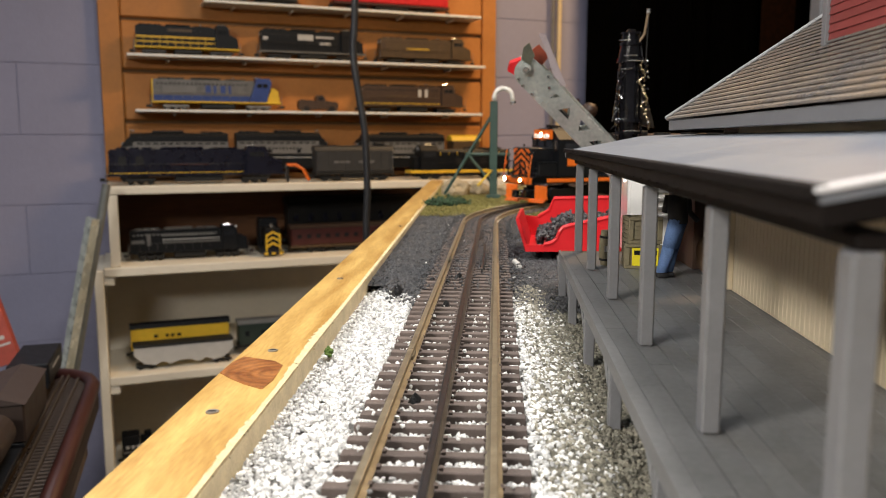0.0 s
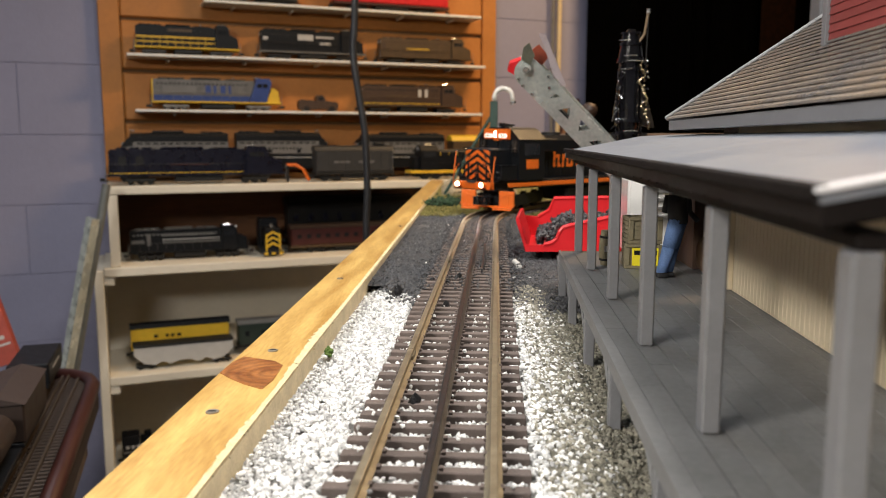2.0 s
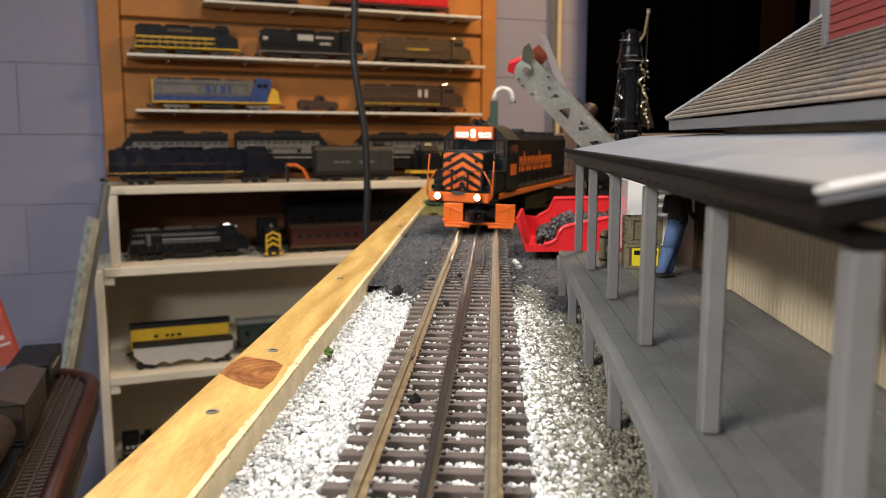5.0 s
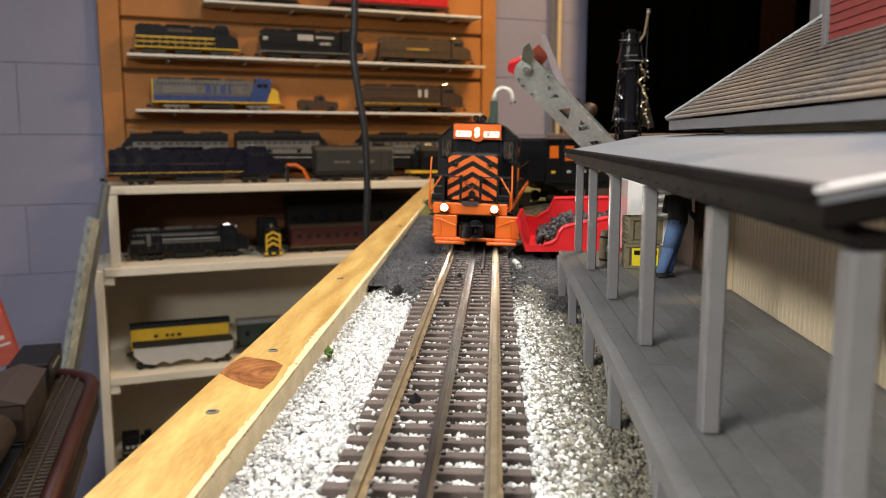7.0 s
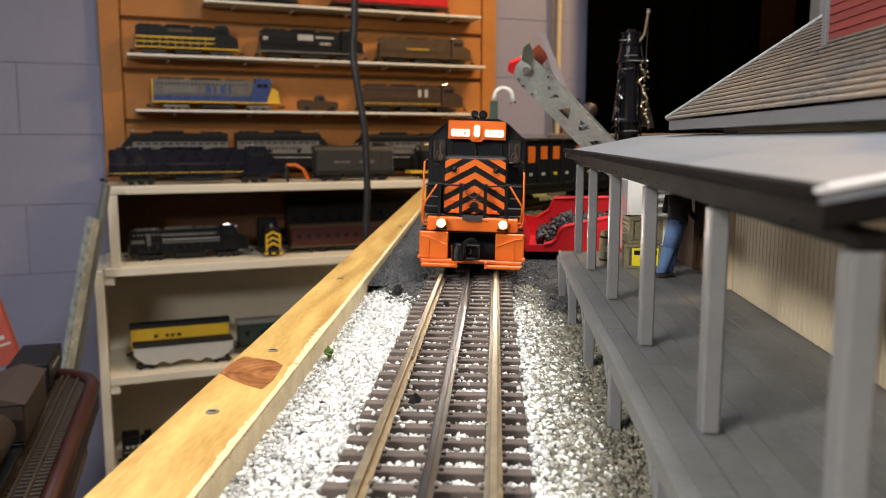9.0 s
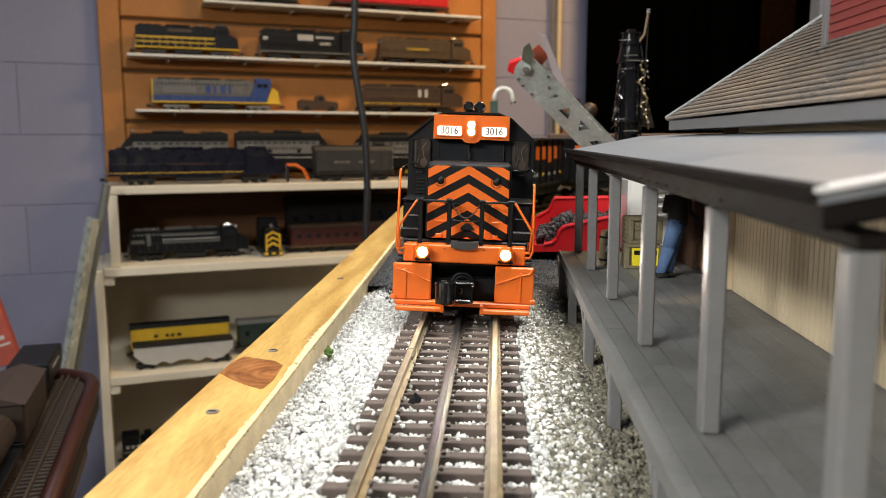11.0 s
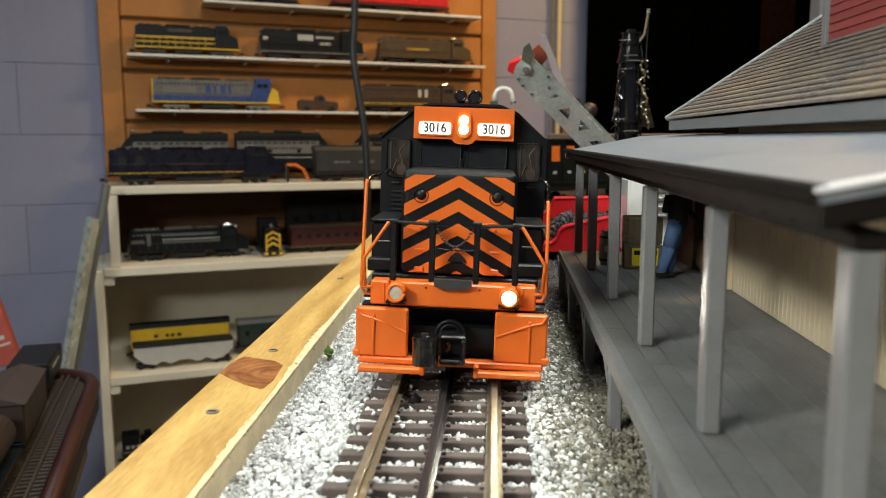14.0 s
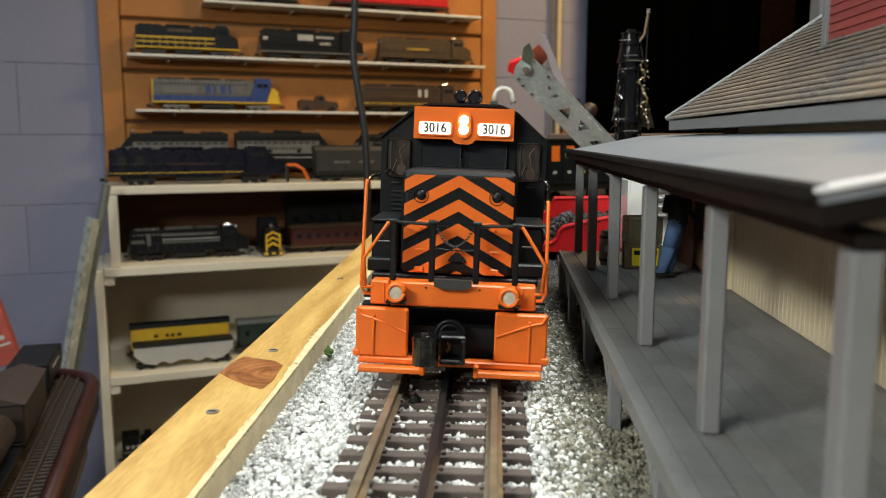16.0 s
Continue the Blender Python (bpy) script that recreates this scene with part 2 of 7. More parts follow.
wall_north = structure(placed(part("wall_north", boxed(-3.4, 4.6, 0.0195, 0.2, -1.0, 1.4), mat("mortar", (0.265, 0.265, 0.37), 0.9, scale=8, bump=0.3)), WALL), "blue-grey painted concrete block wall", "wall")

# ---------------------------------------------------------------- slatwall board with its ledges
slatwall = thing("slatwall_panel", WALL, "orange-brown wooden slatwall panel with horizontal grooves", "wall panel")
# Darker than the slats: groove shade put into the back board's colour.
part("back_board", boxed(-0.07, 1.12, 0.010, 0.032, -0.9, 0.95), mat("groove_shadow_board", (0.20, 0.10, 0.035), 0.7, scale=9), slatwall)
for x0, x1 in ((-0.07, -0.016), (1.072, 1.12)):
    part("frame_board", boxed(x0, x1, -0.008, 0.010, -0.9, 0.95, bevel=0.002), SLAT, slatwall)
for i in range(7):
    z = -0.008 + 0.140 * i
    part("slat", boxed(-0.014, 1.070, -0.004, 0.010, z + 0.005, z + 0.135, bevel=0.004), SLAT, slatwall)


def wall_ledge(u0, u1, z):
    ob = thing("wall_ledge", WALL @ pose(0, 0, z), "narrow white metal display ledge on the slatwall", "shelf", "display ledges")
    part("tray", boxed(u0, u1, -0.088, -0.004, -0.006, 0.0, bevel=0.001), WHITE, ob)
    part("front_lip", boxed(u0, u1, -0.092, -0.0885, -0.0055, 0.0015, bevel=0.001), mat("white_enamel", (0.80, 0.78, 0.74), 0.35, vary=0.05), ob)
    n = 5
    for i in range(n):
        u = u0 + (u1 - u0) * (i + 0.5) / n
        part("bracket", boxed(u - 0.003, u + 0.003, -0.06, -0.004, -0.014, -0.0065, bevel=0.001), WHITE, ob)


wall_ledge(0.20, 1.03, 0.460)
wall_ledge(-0.002, 1.045, 0.310)
wall_ledge(0.013, 1.035, 0.163)
wall_ledge(0.05, 1.03, 0.61)

# ---------------------------------------------------------------- white shelving under it
shelf_unit = thing("shelf_unit", WALL, "white painted wooden shelving unit full of model trains", "shelving unit")
part("top_board", boxed(-0.068, 1.10, -0.30, -0.012, -0.051, -0.031, bevel=0.002), WHITE, shelf_unit)
part("side_panel", boxed(-0.068, -0.045, -0.298, -0.012, -0.230, -0.0515, bevel=0.001), WHITE, shelf_unit)
part("side_panel", boxed(1.077, 1.10, -0.298, -0.012, -0.230, -0.0515, bevel=0.001), WHITE, shelf_unit)
part("shelf_board", boxed(-0.085, 1.12, -0.31, -0.012, -0.253, -0.2305, bevel=0.002), WHITE, shelf_unit)
part("side_panel", boxed(-0.108, -0.086, -0.31, -0.012, -1.0, -0.236, bevel=0.002), WHITE, shelf_unit)
part("side_panel", boxed(1.121, 1.143, -0.31, -0.012, -1.0, -0.236, bevel=0.002), WHITE, shelf_unit)
part("shelf_board", boxed(-0.0855, 1.1205, -0.309, -0.012, -0.530, -0.508, bevel=0.002), WHITE, shelf_unit)
part("shelf_board", boxed(-0.0855, 1.1205, -0.309, -0.012, -0.800, -0.778, bevel=0.002), WHITE, shelf_unit)
for z in (-0.262, -0.540, -0.810):
    part("cleat", boxed(-0.0850, -0.062, -0.305, -0.03, z - 0.012, z + 0.0085, bevel=0.001), WHITE, shelf_unit)
part("back_panel", boxed(-0.0455, 1.0765, -0.0118, -0.0095, -0.2300, -0.0515), SHADED_PANEL, shelf_unit)
part("back_panel", boxed(-0.0855, 1.1205, -0.0118, -0.0095, -1.0, -0.2535), WHITE, shelf_unit)


# ---------------------------------------------------------------- toy trains on display
def truck_bm(bm, y, z0, s, w):
    """A wheeled truck at y along the model."""
    for dy in (-0.018 * s, 0.018 * s):
        rod(bm, (-w, y + dy, z0 + 0.0085 * s), (w, y + dy, z0 + 0.0085 * s), 0.0085 * s, 10)
    for x in (-w, w):
        box(bm, x - 0.002, x + 0.002, y - 0.032 * s, y + 0.032 * s, z0 + 0.006 * s, z0 + 0.015 * s, 0.001)


def display_model(kind, u0, u1, v, z, height, main, second, roof, label, category="model train", windows=0, patch=None, cab_at=1.0, width=0.052, cab_colour=None, band=None, marks=None):
    """A toy engine or wagon on a shelf; y runs along the shelf in its own space."""
    length = u1 - u0
    ob = thing(kind, WALL @ pose((u0 + u1) / 2, v, z) @ pose(0, 0, 0, 0, 0, -90), label, category, "display models")
    s, h, w = min(1.0, height / 0.1), height, width / 2
    y0, y1 = -length / 2 + 0.006, length / 2 - 0.006
    floor_z = 0.24 * h
    for y in (y0 + length * 0.2, y1 - length * 0.2):
        bm = bmesh.new()
        truck_bm(bm, y, 0.0, s, w * 0.62)
        part("truck", bm, DARK, ob)
    part("sill", boxed(-w, w, y0, y1, floor_z - 0.05 * h, floor_z + 0.03 * h, 0.001), second, ob)
    part("fuel_tank", boxed(-w * 0.8, w * 0.8, -length * 0.14, length * 0.14, 0.07 * h, floor_z - 0.052 * h, 0.002), DARK, ob)
    for y in (y0 - 0.004, y1 + 0.004):
        part("coupler", boxed(-0.004, 0.004, y - 0.006, y + 0.006, 0.10 * h, 0.18 * h, 0.001), DARK, ob)
    if kind == "toy_diesel":
        c0 = y0 + length * (0.09 if cab_at < 0.5 else 0.73)
        c1 = c0 + length * 0.16
        part("hood", prism(bmesh.new(), [(-w * .72, floor_z + .03 * h), (w * .72, floor_z + .03 * h), (w * .72, .80 * h), (w * .5, .88 * h), (-w * .5, .88 * h), (-w * .72, .80 * h)], y0 + length * 0.03, c0 - 0.0005 if c0 > 0 else y1 - length * .03), main, ob) if c0 > 0 else part("hood", prism(bmesh.new(), [(-w * .72, floor_z + .03 * h), (w * .72, floor_z + .03 * h), (w * .72, .80 * h), (w * .5, .88 * h), (-w * .5, .88 * h), (-w * .72, .80 * h)], c1 + .0005, y1 - length * .03), main, ob)
        part("cab", prism(bmesh.new(), [(-w, floor_z + .03 * h), (w, floor_z + .03 * h), (w, .84 * h), (w * .5, 1.0 * h), (-w * .5, 1.0 * h), (-w, .84 * h)], c0, c1), cab_colour or main, ob)
        n0, n1 = (c1 + 0.0005, y1 - 0.012) if c0 > 0 else (y0 + 0.012, c0 - 0.0005)
        part("nose", boxed(-w * .7, w * .7, n0, n1, floor_z + .03 * h, .68 * h, 0.002), patch or main, ob)
        for k in range(3):
            y = (y0 + length * (0.12 + 0.15 * k)) if c0 > 0 else (y1 - length * (0.12 + 0.15 * k))
            bm = rod(bmesh.new(), (0, y, .878 * h), (0, y, .93 * h), w * 0.42, 12)
            part("roof_fan", bm, roof, ob)
        part("cab_window", boxed(-w - 0.0006, w + 0.0006, c0 + length * .03, c1 - length * .03, .66 * h, .80 * h), GLASS, ob)
        span = (y0 + length * .035, c0 - .001) if c0 > 0 else (c1 + .001, y1 - length * .035)
        if marks:
            big = marks is PALE
            for k in range(4 if big else 9):
                y = span[0] + (span[1] - span[0]) * ((0.42 + 0.09 * k) if big else (0.30 + 0.045 * k))
                part("lettering_bar", boxed(-w * .72 - 0.0011, w * .72 + 0.0011, y, y + (0.013 if big else 0.0042 * (0.7 + 0.3 * (k % 3 == 0))), (.46 if big else .51) * h, (.62 if big else .57) * h), marks, ob)
            part("cab_mark", boxed(-w - 0.0008, w + 0.0008, c0 + length * .045, c1 - length * .045, .45 * h, .60 * h), marks, ob)
        for z0, z1 in ((.36, .40), (.66, .70)):
            part("stripe", boxed(-w * .72 - 0.0008, w * .72 + 0.0008, *span, z0 * h, z1 * h), band or second, ob)
        for k in range(5):
            y = (y0 + length * (0.08 + 0.115 * k)) if c0 > 0 else (y1 - length * (0.08 + 0.115 * k))
            part("hood_door", boxed(-w * .72 - 0.0006, w * .72 + 0.0006, y, y + length * 0.05, .43 * h, .63 * h), roof, ob)
        bm = bmesh.new()
        for x in (-w, w):
            tube(bm, [(x, y0 + 0.01, floor_z + .25 * h), (x, y1 - 0.01, floor_z + .25 * h)], 0.0006, 5)
            for k in range(9):
                y = y0 + 0.01 + (y1 - y0 - 0.02) * k / 8
                tube(bm, [(x, y, floor_z), (x, y, floor_z + .25 * h)], 0.0006, 5)
        part("handrail", bm, band or DARK, ob)
        n = 17
        for k in range(n):
            y = span[0] + (span[1] - span[0]) * (k + .5) / n
            part("louvre", boxed(-w * .72 - 0.0015, w * .72 + 0.0015, y, y + 0.0012, .70 * h, .79 * h), roof if k % 2 else second, ob)
        mid = (span[0] + span[1]) / 2
        part("exhaust_stack", boxed(-w * .2, w * .2, mid - .012, mid + .012, .879 * h, .96 * h, .001), DARK, ob)
        part("dynamic_brake", boxed(-w * .6, w * .6, mid + .030, mid + .062, .80 * h, .92 * h, .003), main, ob)
        part("horn", rod(bmesh.new(), (w * .3, (c0 + c1) / 2 - .008, 1.02 * h), (w * .3, (c0 + c1) / 2 + .010, 1.02 * h), .0022, 8), CHROME, ob)
        part("number_light", boxed(-w * .3, w * .3, (c1 if c0 > 0 else c0) - .0008, (c1 if c0 > 0 else c0) + .0008, .86 * h, .94 * h), PALE, ob)
    else:
        if kind == "toy_steam_engine":
            part("boiler", rod(bmesh.new(), (0, y0 + length * .3, .58 * h), (0, y1 - .004, .58 * h), .30 * h, 18), main, ob, smooth=True)
            part("cab", boxed(-w, w, y0 + .002, y0 + length * .29, floor_z + .03 * h, .98 * h, .002), main, ob)
            for k, hh in ((.42, 1.0), (.62, .98), (.88, 1.08)):
                part("dome", rod(bmesh.new(), (0, y0 + length * k, .8 * h), (0, y0 + length * k, hh * h), .11 * h, 12), roof, ob)
            part("running_board", boxed(-w, w, y0 + length * .3, y1, .43 * h, .455 * h), second, ob)
            part("pipe", rod(bmesh.new(), (-.27 * h - .002, y0 + length * .3, .72 * h), (-.27 * h - .002, y1 - .004, .72 * h), .0016, 8), SILVER, ob)
            part("cab_stripe", boxed(-w - .0008, w + .0008, y0 + .004, y0 + length * .27, .44 * h, .49 * h), SILVER, ob)
            for k in range(5):
                part("lettering_bar", boxed(-w - .0012, w + .0012, y0 + .012 + .013 * k, y0 + .020 + .013 * k, .58 * h, .68 * h), PALE, ob)
            part("side_rod", boxed(-w * .66, w * .66, y0 + length * .34, y0 + length * .76, .18 * h, .21 * h), SILVER, ob)
            bm = bmesh.new()
            for k in range(4):
                for x in (-w * .6, w * .6):
                    rod(bm, (x - .002, y0 + length * (.34 + .13 * k), .19 * h), (x + .002, y0 + length * (.34 + .13 * k), .19 * h), .18 * h, 14)
            part("driving_wheel", bm, DARK, ob)
        else:
            part("body", boxed(-w, w, y0 + .003, y1 - .003, floor_z + .03 * h, .86 * h, .0025), main, ob)
            part("roof", prism(bmesh.new(), [(-w, .862 * h), (w, .862 * h), (w * .7, .96 * h), (0, 1.0 * h), (-w * .7, .96 * h)], y0, y1), roof, ob)
            if band:
                part("side_band", boxed(-w - .0012, w + .0012, y0 + .006, y1 - .006, .46 * h, .74 * h), band, ob)
                for k in range(7):
                    y = y0 + .02 + (y1 - y0 - .04) * k / 6
                    part("roof_vent", boxed(-w * .4, w * .4, y - .008, y + .008, .97 * h, 1.02 * h, .001), roof, ob)
            if not windows:
                for k in range(9):
                    y = y0 + .012 + (y1 - y0 - .026) * k / 8
                    part("rib", boxed(-w - .001, w + .001, y, y + .0022, floor_z + .03 * h, .84 * h), main, ob)
        for k in range(windows):
            y = y0 + length * .07 + (length * .86) * k / max(1, windows - 1)
            part("window", boxed(-w - 0.0017, w + 0.0017, y - length * .016, y + length * .016, .52 * h, .66 * h), patch or GLASS, ob)
    return ob


def detailed_truck(ob, y, s, w, material):
    """Side frames with journal boxes and springs over three axles."""
    bm = bmesh.new()
    for dy in (-0.024 * s, 0, 0.024 * s):
        rod(bm, (-w * 0.62, y + dy, 0.0085 * s), (w * 0.62, y + dy, 0.0085 * s), 0.0085 * s, 12)
    truck = part("truck", bm, DARK, ob)
    for x in (-w * 0.8, w * 0.8):
        part("side_frame", boxed(x - 0.0015, x + 0.0015, y - 0.036 * s, y + 0.036 * s, 0.009 * s, 0.017 * s, 0.001), material, truck)
        for dy in (-0.024 * s, 0, 0.024 * s):
            part("journal_box", boxed(x - 0.003, x + 0.003, y + dy - 0.004 * s, y + dy + 0.004 * s, 0.005 * s, 0.013 * s, 0.001), material, truck)
            part("spring", rod(bmesh.new(), (x - 0.0022, y + dy + 0.010 * s, 0.012 * s), (x + 0.0022, y + dy + 0.010 * s, 0.012 * s), 0.0026 * s, 8), material, truck)


def hood_diesel(u0, u1, z, h, label, hood, cab, nose, roof, sill, low=None, rear=None, bars=(), v=-0.048, trucks=DARK, slant=0.0, zebra=None, rails=None):
    """A toy hood diesel whose cab and nose point to the far end of its ledge."""
    n = u1 - u0
    ob = thing("toy_diesel", WALL @ pose((u0 + u1) / 2, v, z) @ pose(0, 0, 0, 0, 0, -90), label, "model train", "display models")
    w, f = 0.024, 0.27 * h
    s = min(1.0, h / 0.1)
    turn = Matrix.Rotation(radians(90), 4, "Z")
    c0, c1 = n * 0.26, n * 0.385

    def slab(name, pts, half, material, label=""):
        """An outline along the model, as wide as twice half."""
        return part(name, prism(bmesh.new(), pts, -half, half, turn), material, ob, label)

    for y in (-n * 0.31, n * 0.31):
        detailed_truck(ob, y, s, w, trucks)
    part("sill", boxed(-w, w, -n / 2 + 0.004, n / 2 - 0.004, f - 0.045 * h, f, 0.001), sill, ob)
    part("fuel_tank", boxed(-w * .8, w * .8, -n * .13, n * .13, 0.07 * h, f - 0.05 * h, 0.003), DARK, ob)
    slab("hood", [(n * -.47, f), (c0 - slant, f), (c0 + slant, .84 * h), (c0 + slant - .004, .90 * h), (n * -.46, .90 * h), (n * -.47, .84 * h)], w * .70, hood)
    slab("cab", [(c0 - slant + .0004, f), (c1 - slant * .5, f), (c1 + slant, .84 * h), (c1 + slant - .006, h * .97), (c0 + slant + .002, h * .97), (c0 + slant + .0004, .84 * h)], w, cab)
    slab("nose", [(c1 - slant * .5 + .0005, f), (n * .475, f), (n * .465, .60 * h), (c1 + slant + .006, .70 * h), (c1 + slant + .0005, .70 * h)], w * .68, nose)
    if low:
        slab("lower_band", [(n * -.468, f + .01 * h), (c0 - slant - .001, f + .01 * h), (c0 - slant * .6, f + .17 * h), (n * -.468, f + .17 * h)], w * .70 + .0007, low)
    if rear:
        slab("rear_end", [(n * -.480, f), (n * -.4703, f), (n * -.4703, .90 * h), (n * -.480, .88 * h)], w * .70, rear)
    part("roof_hump", boxed(-w * .62, w * .62, -n * .20, n * .03, .9005 * h, .96 * h, 0.004), roof, ob)
    for k in range(3):
        part("roof_fan", rod(bmesh.new(), (0, n * (-.40 + .065 * k), .9 * h), (0, n * (-.40 + .065 * k), .95 * h), w * .5, 14), roof, ob)
    part("fan_row", boxed(-w * .45, w * .45, n * .06, n * .22, .9005 * h, .94 * h, 0.002), roof, ob)
    k0, k1 = c0 + slant * .6 + n * .022, c1 + slant * .6 - n * .022
    for a, b in ((k0, (k0 + k1) / 2 - .001), ((k0 + k1) / 2 + .001, k1)):
        part("cab_window", boxed(-w - .0006, w + .0006, a, b, .70 * h, .82 * h), GLASS, ob)
    for x0, x1, z0, z1, m in bars:
        part("marking", boxed(-w * .70 - .0013, w * .70 + .0013, n * x0, n * x1, z0 * h, z1 * h), m, ob)
    for k in range(22):
        y = n * (-.45 + .031 * k)
        if y < c0 - .012:
            part("hood_door", boxed(-w * .70 - .0005, w * .70 + .0005, y, y + n * .024, f + .19 * h, .72 * h, .0002), hood, ob)
            part("louvre", boxed(-w * .70 - .0010, w * .70 + .0010, y + n * .003, y + n * .020, .75 * h, .80 * h), roof, ob)
    bm = bmesh.new()
    for x in (-w, w):
        tube(bm, [(x, -n * .47, f + .26 * h), (x, c0 - .004, f + .26 * h)], 0.0006, 5)
        for k in range(10):
            tube(bm, [(x, n * (-.47 + .07 * k), f), (x, n * (-.47 + .07 * k), f + .26 * h)], 0.0006, 5)
    part("handrail", bm, rails or DARK, ob)
    if zebra:
        for k in range(4):
            part("end_stripe", boxed(-w * .5, w * .5, n * .4752, n * .4768, f + (.02 + .08 * k) * h, f + (.06 + .08 * k) * h), zebra, ob)
    for y in (-n / 2 - 0.002, n / 2 + 0.002):
        part("coupler", boxed(-0.003, 0.003, y - 0.006, y + 0.006, 0.10 * h, 0.18 * h, 0.001), DARK, ob)
    # Small bright pieces added to give the toy its glints.
    for y in (-n * .485, n * .485):
        for x in (-w, w):
            part("glint_grab", rod(bmesh.new(), (x, y, .12 * h), (x, y, f + .20 * h), .0009, 6), SILVER, ob)
            part("step", boxed(x - .003, x + .003, y - .005, y + .005, .10 * h, .125 * h), MID_GREY, ob)
    part("headlight", rod(bmesh.new(), (0, c1 + slant - .002, .90 * h), (0, c1 + slant + .003, .90 * h), .004, 12), CHROME, ob)
    part("glint_plate", boxed(-w * .72, w * .72, n * -.4712, n * -.4704, .74 * h, .80 * h), PALE, ob)
    part("bell", rod(bmesh.new(), (w * .55, n * .12, .9405 * h), (w * .55, n * .12, .985 * h), .003, 10), CHROME, ob)
    part("horn", rod(bmesh.new(), (w * .3, c0 + .006, 1.0 * h), (w * .3, c0 + .026, 1.0 * h), .0016, 8), CHROME, ob)
    return ob


def streamliner(u0, u1, z, h, label, nose_far, v=-0.10):
    """A toy cab unit with a rounded sloping nose and a silver band."""
    n = u1 - u0
    ob = thing("toy_streamlined_diesel", WALL @ pose((u0 + u1) / 2, v, z) @ pose(0, 0, 0, 0, 0, -90 if nose_far else 90), label, "model train", "display models")
    turn = Matrix.Rotation(radians(90), 4, "Z")
    w, f = 0.026, .24 * h

    def slab(name, pts, half, material, smooth=False):
        return part(name, prism(bmesh.new(), pts, -half, half, turn), material, ob)

    for y in (-n * .3, n * .3):
        detailed_truck(ob, y, 1.0, w, DARK)
    body = slab("body", [(-n * .49, f), (n * .47, f), (n * .495, .40 * h), (n * .485, .56 * h), (n * .44, .68 * h), (n * .395, .72 * h), (n * .355, .86 * h), (n * .32, .93 * h), (-n * .49, .93 * h)], w, BLACK)
    part("roof", prism(bmesh.new(), [(-w, .9305 * h), (w, .9305 * h), (w * .7, .98 * h), (0, h), (-w * .7, .98 * h)], -n * .49, n * .32), DARK, ob)
    slab("silver_band", [(-n * .485, .56 * h), (n * .475, .56 * h), (n * .44, .665 * h), (n * .395, .70 * h), (n * .30, .74 * h), (n * .30, .82 * h), (-n * .485, .82 * h)], w + .0008, SILVER)
    slab("thin_stripe", [(-n * .485, .47 * h), (n * .485, .47 * h), (n * .485, .485 * h), (-n * .485, .485 * h)], w + .0008, PALE)
    for k in range(12):
        y = n * (-.46 + .062 * k)
        part("grille", boxed(-w - .0014, w + .0014, y, y + n * .045, .765 * h, .80 * h), DARK, ob)
        part("lettering_bar", boxed(-w - .0014, w + .0014, n * (-.26 + .034 * k), n * (-.245 + .034 * k), .64 * h, .69 * h), DARK, ob)
    for y in (-n * .18, n * .10):
        part("porthole", rod(bmesh.new(), (-w - .0016, y, .61 * h), (w + .0016, y, .61 * h), .006, 14), GLASS, ob)
    part("cab_window", boxed(-w - .0012, w + .0012, n * .325, n * .365, .74 * h, .82 * h), GLASS, ob)
    part("windscreen", boxed(-w * .8, w * .8, n * .374, n * .392, .745 * h, .81 * h, .001, Matrix()), CHROME, ob)
    # Chrome rails added so this toy shows more glints.
    part("door_rail", rod(bmesh.new(), (-w - .0016, n * .30, .32 * h), (-w - .0016, n * .30, .80 * h), .0012, 8), CHROME, ob)
    part("door_rail", rod(bmesh.new(), (w + .0016, n * .30, .32 * h), (w + .0016, n * .30, .80 * h), .0012, 8), CHROME, ob)
    part("dynamic_brake", boxed(-w * .5, w * .5, -n * .12, n * .14, h * .99, h * 1.05, .002), DARK, ob)
    for y in (-n * .30, -n * .36, -n * .42):
        part("roof_fan", rod(bmesh.new(), (0, y, h * .98), (0, y, h * 1.03), w * .45, 14), DARK, ob)
    part("horn", rod(bmesh.new(), (0, n * .28, h * 1.04), (0, n * .32, h * 1.04), .0026, 10), CHROME, ob)
    part("nose_light", rod(bmesh.new(), (0, n * .470, .60 * h), (0, n * .489, .59 * h), .006, 14), CHROME, ob)


def toy(kind, u0, u1, z, h, cols, label, v=-0.048, **k):
    return display_model(kind, u0, u1, v, z, h, *cols, label, **k)


WORN_GREY = mat("worn_grey_paint", (0.135, 0.130, 0.125), 0.5, vary=0.3, scale=35, bump=0.03)
hood_diesel(0.013, 0.300, 0.310, 0.088, "black and yellow striped toy diesel on a display ledge", BLACK, BLACK, BLACK, BLACK, YELLOW, bars=[(-.465, .25, .40, .435, YELLOW), (-.465, .25, .55, .59, YELLOW), (-.18, .04, .74, .82, OLIVE), (.26, .33, .64, .70, PALE)], rails=YELLOW, trucks=MID_GREY)
hood_diesel(0.345, 0.665, 0.310, 0.092, "black toy diesel with white emblem and pale sill stripe", BLACK, BLACK, BLACK, DARK, SILVER, bars=[(-.14, .00, .62, .80, PALE), (.06, .16, .50, .58, PALE), (.02, .19, .70, .76, PALE), (-.45, -.41, .60, .70, PALE)], trucks=DARK, rails=DARK)
hood_diesel(0.700, 1.015, 0.310, 0.084, "olive brown toy diesel with worn gold trim", OLIVE, OLIVE, OLIVE, BROWN, OLIVE, bars=[(-.20, .02, .52, .57, YELLOW), (-.45, -.42, .5, .8, BROWN)], rails=BROWN)
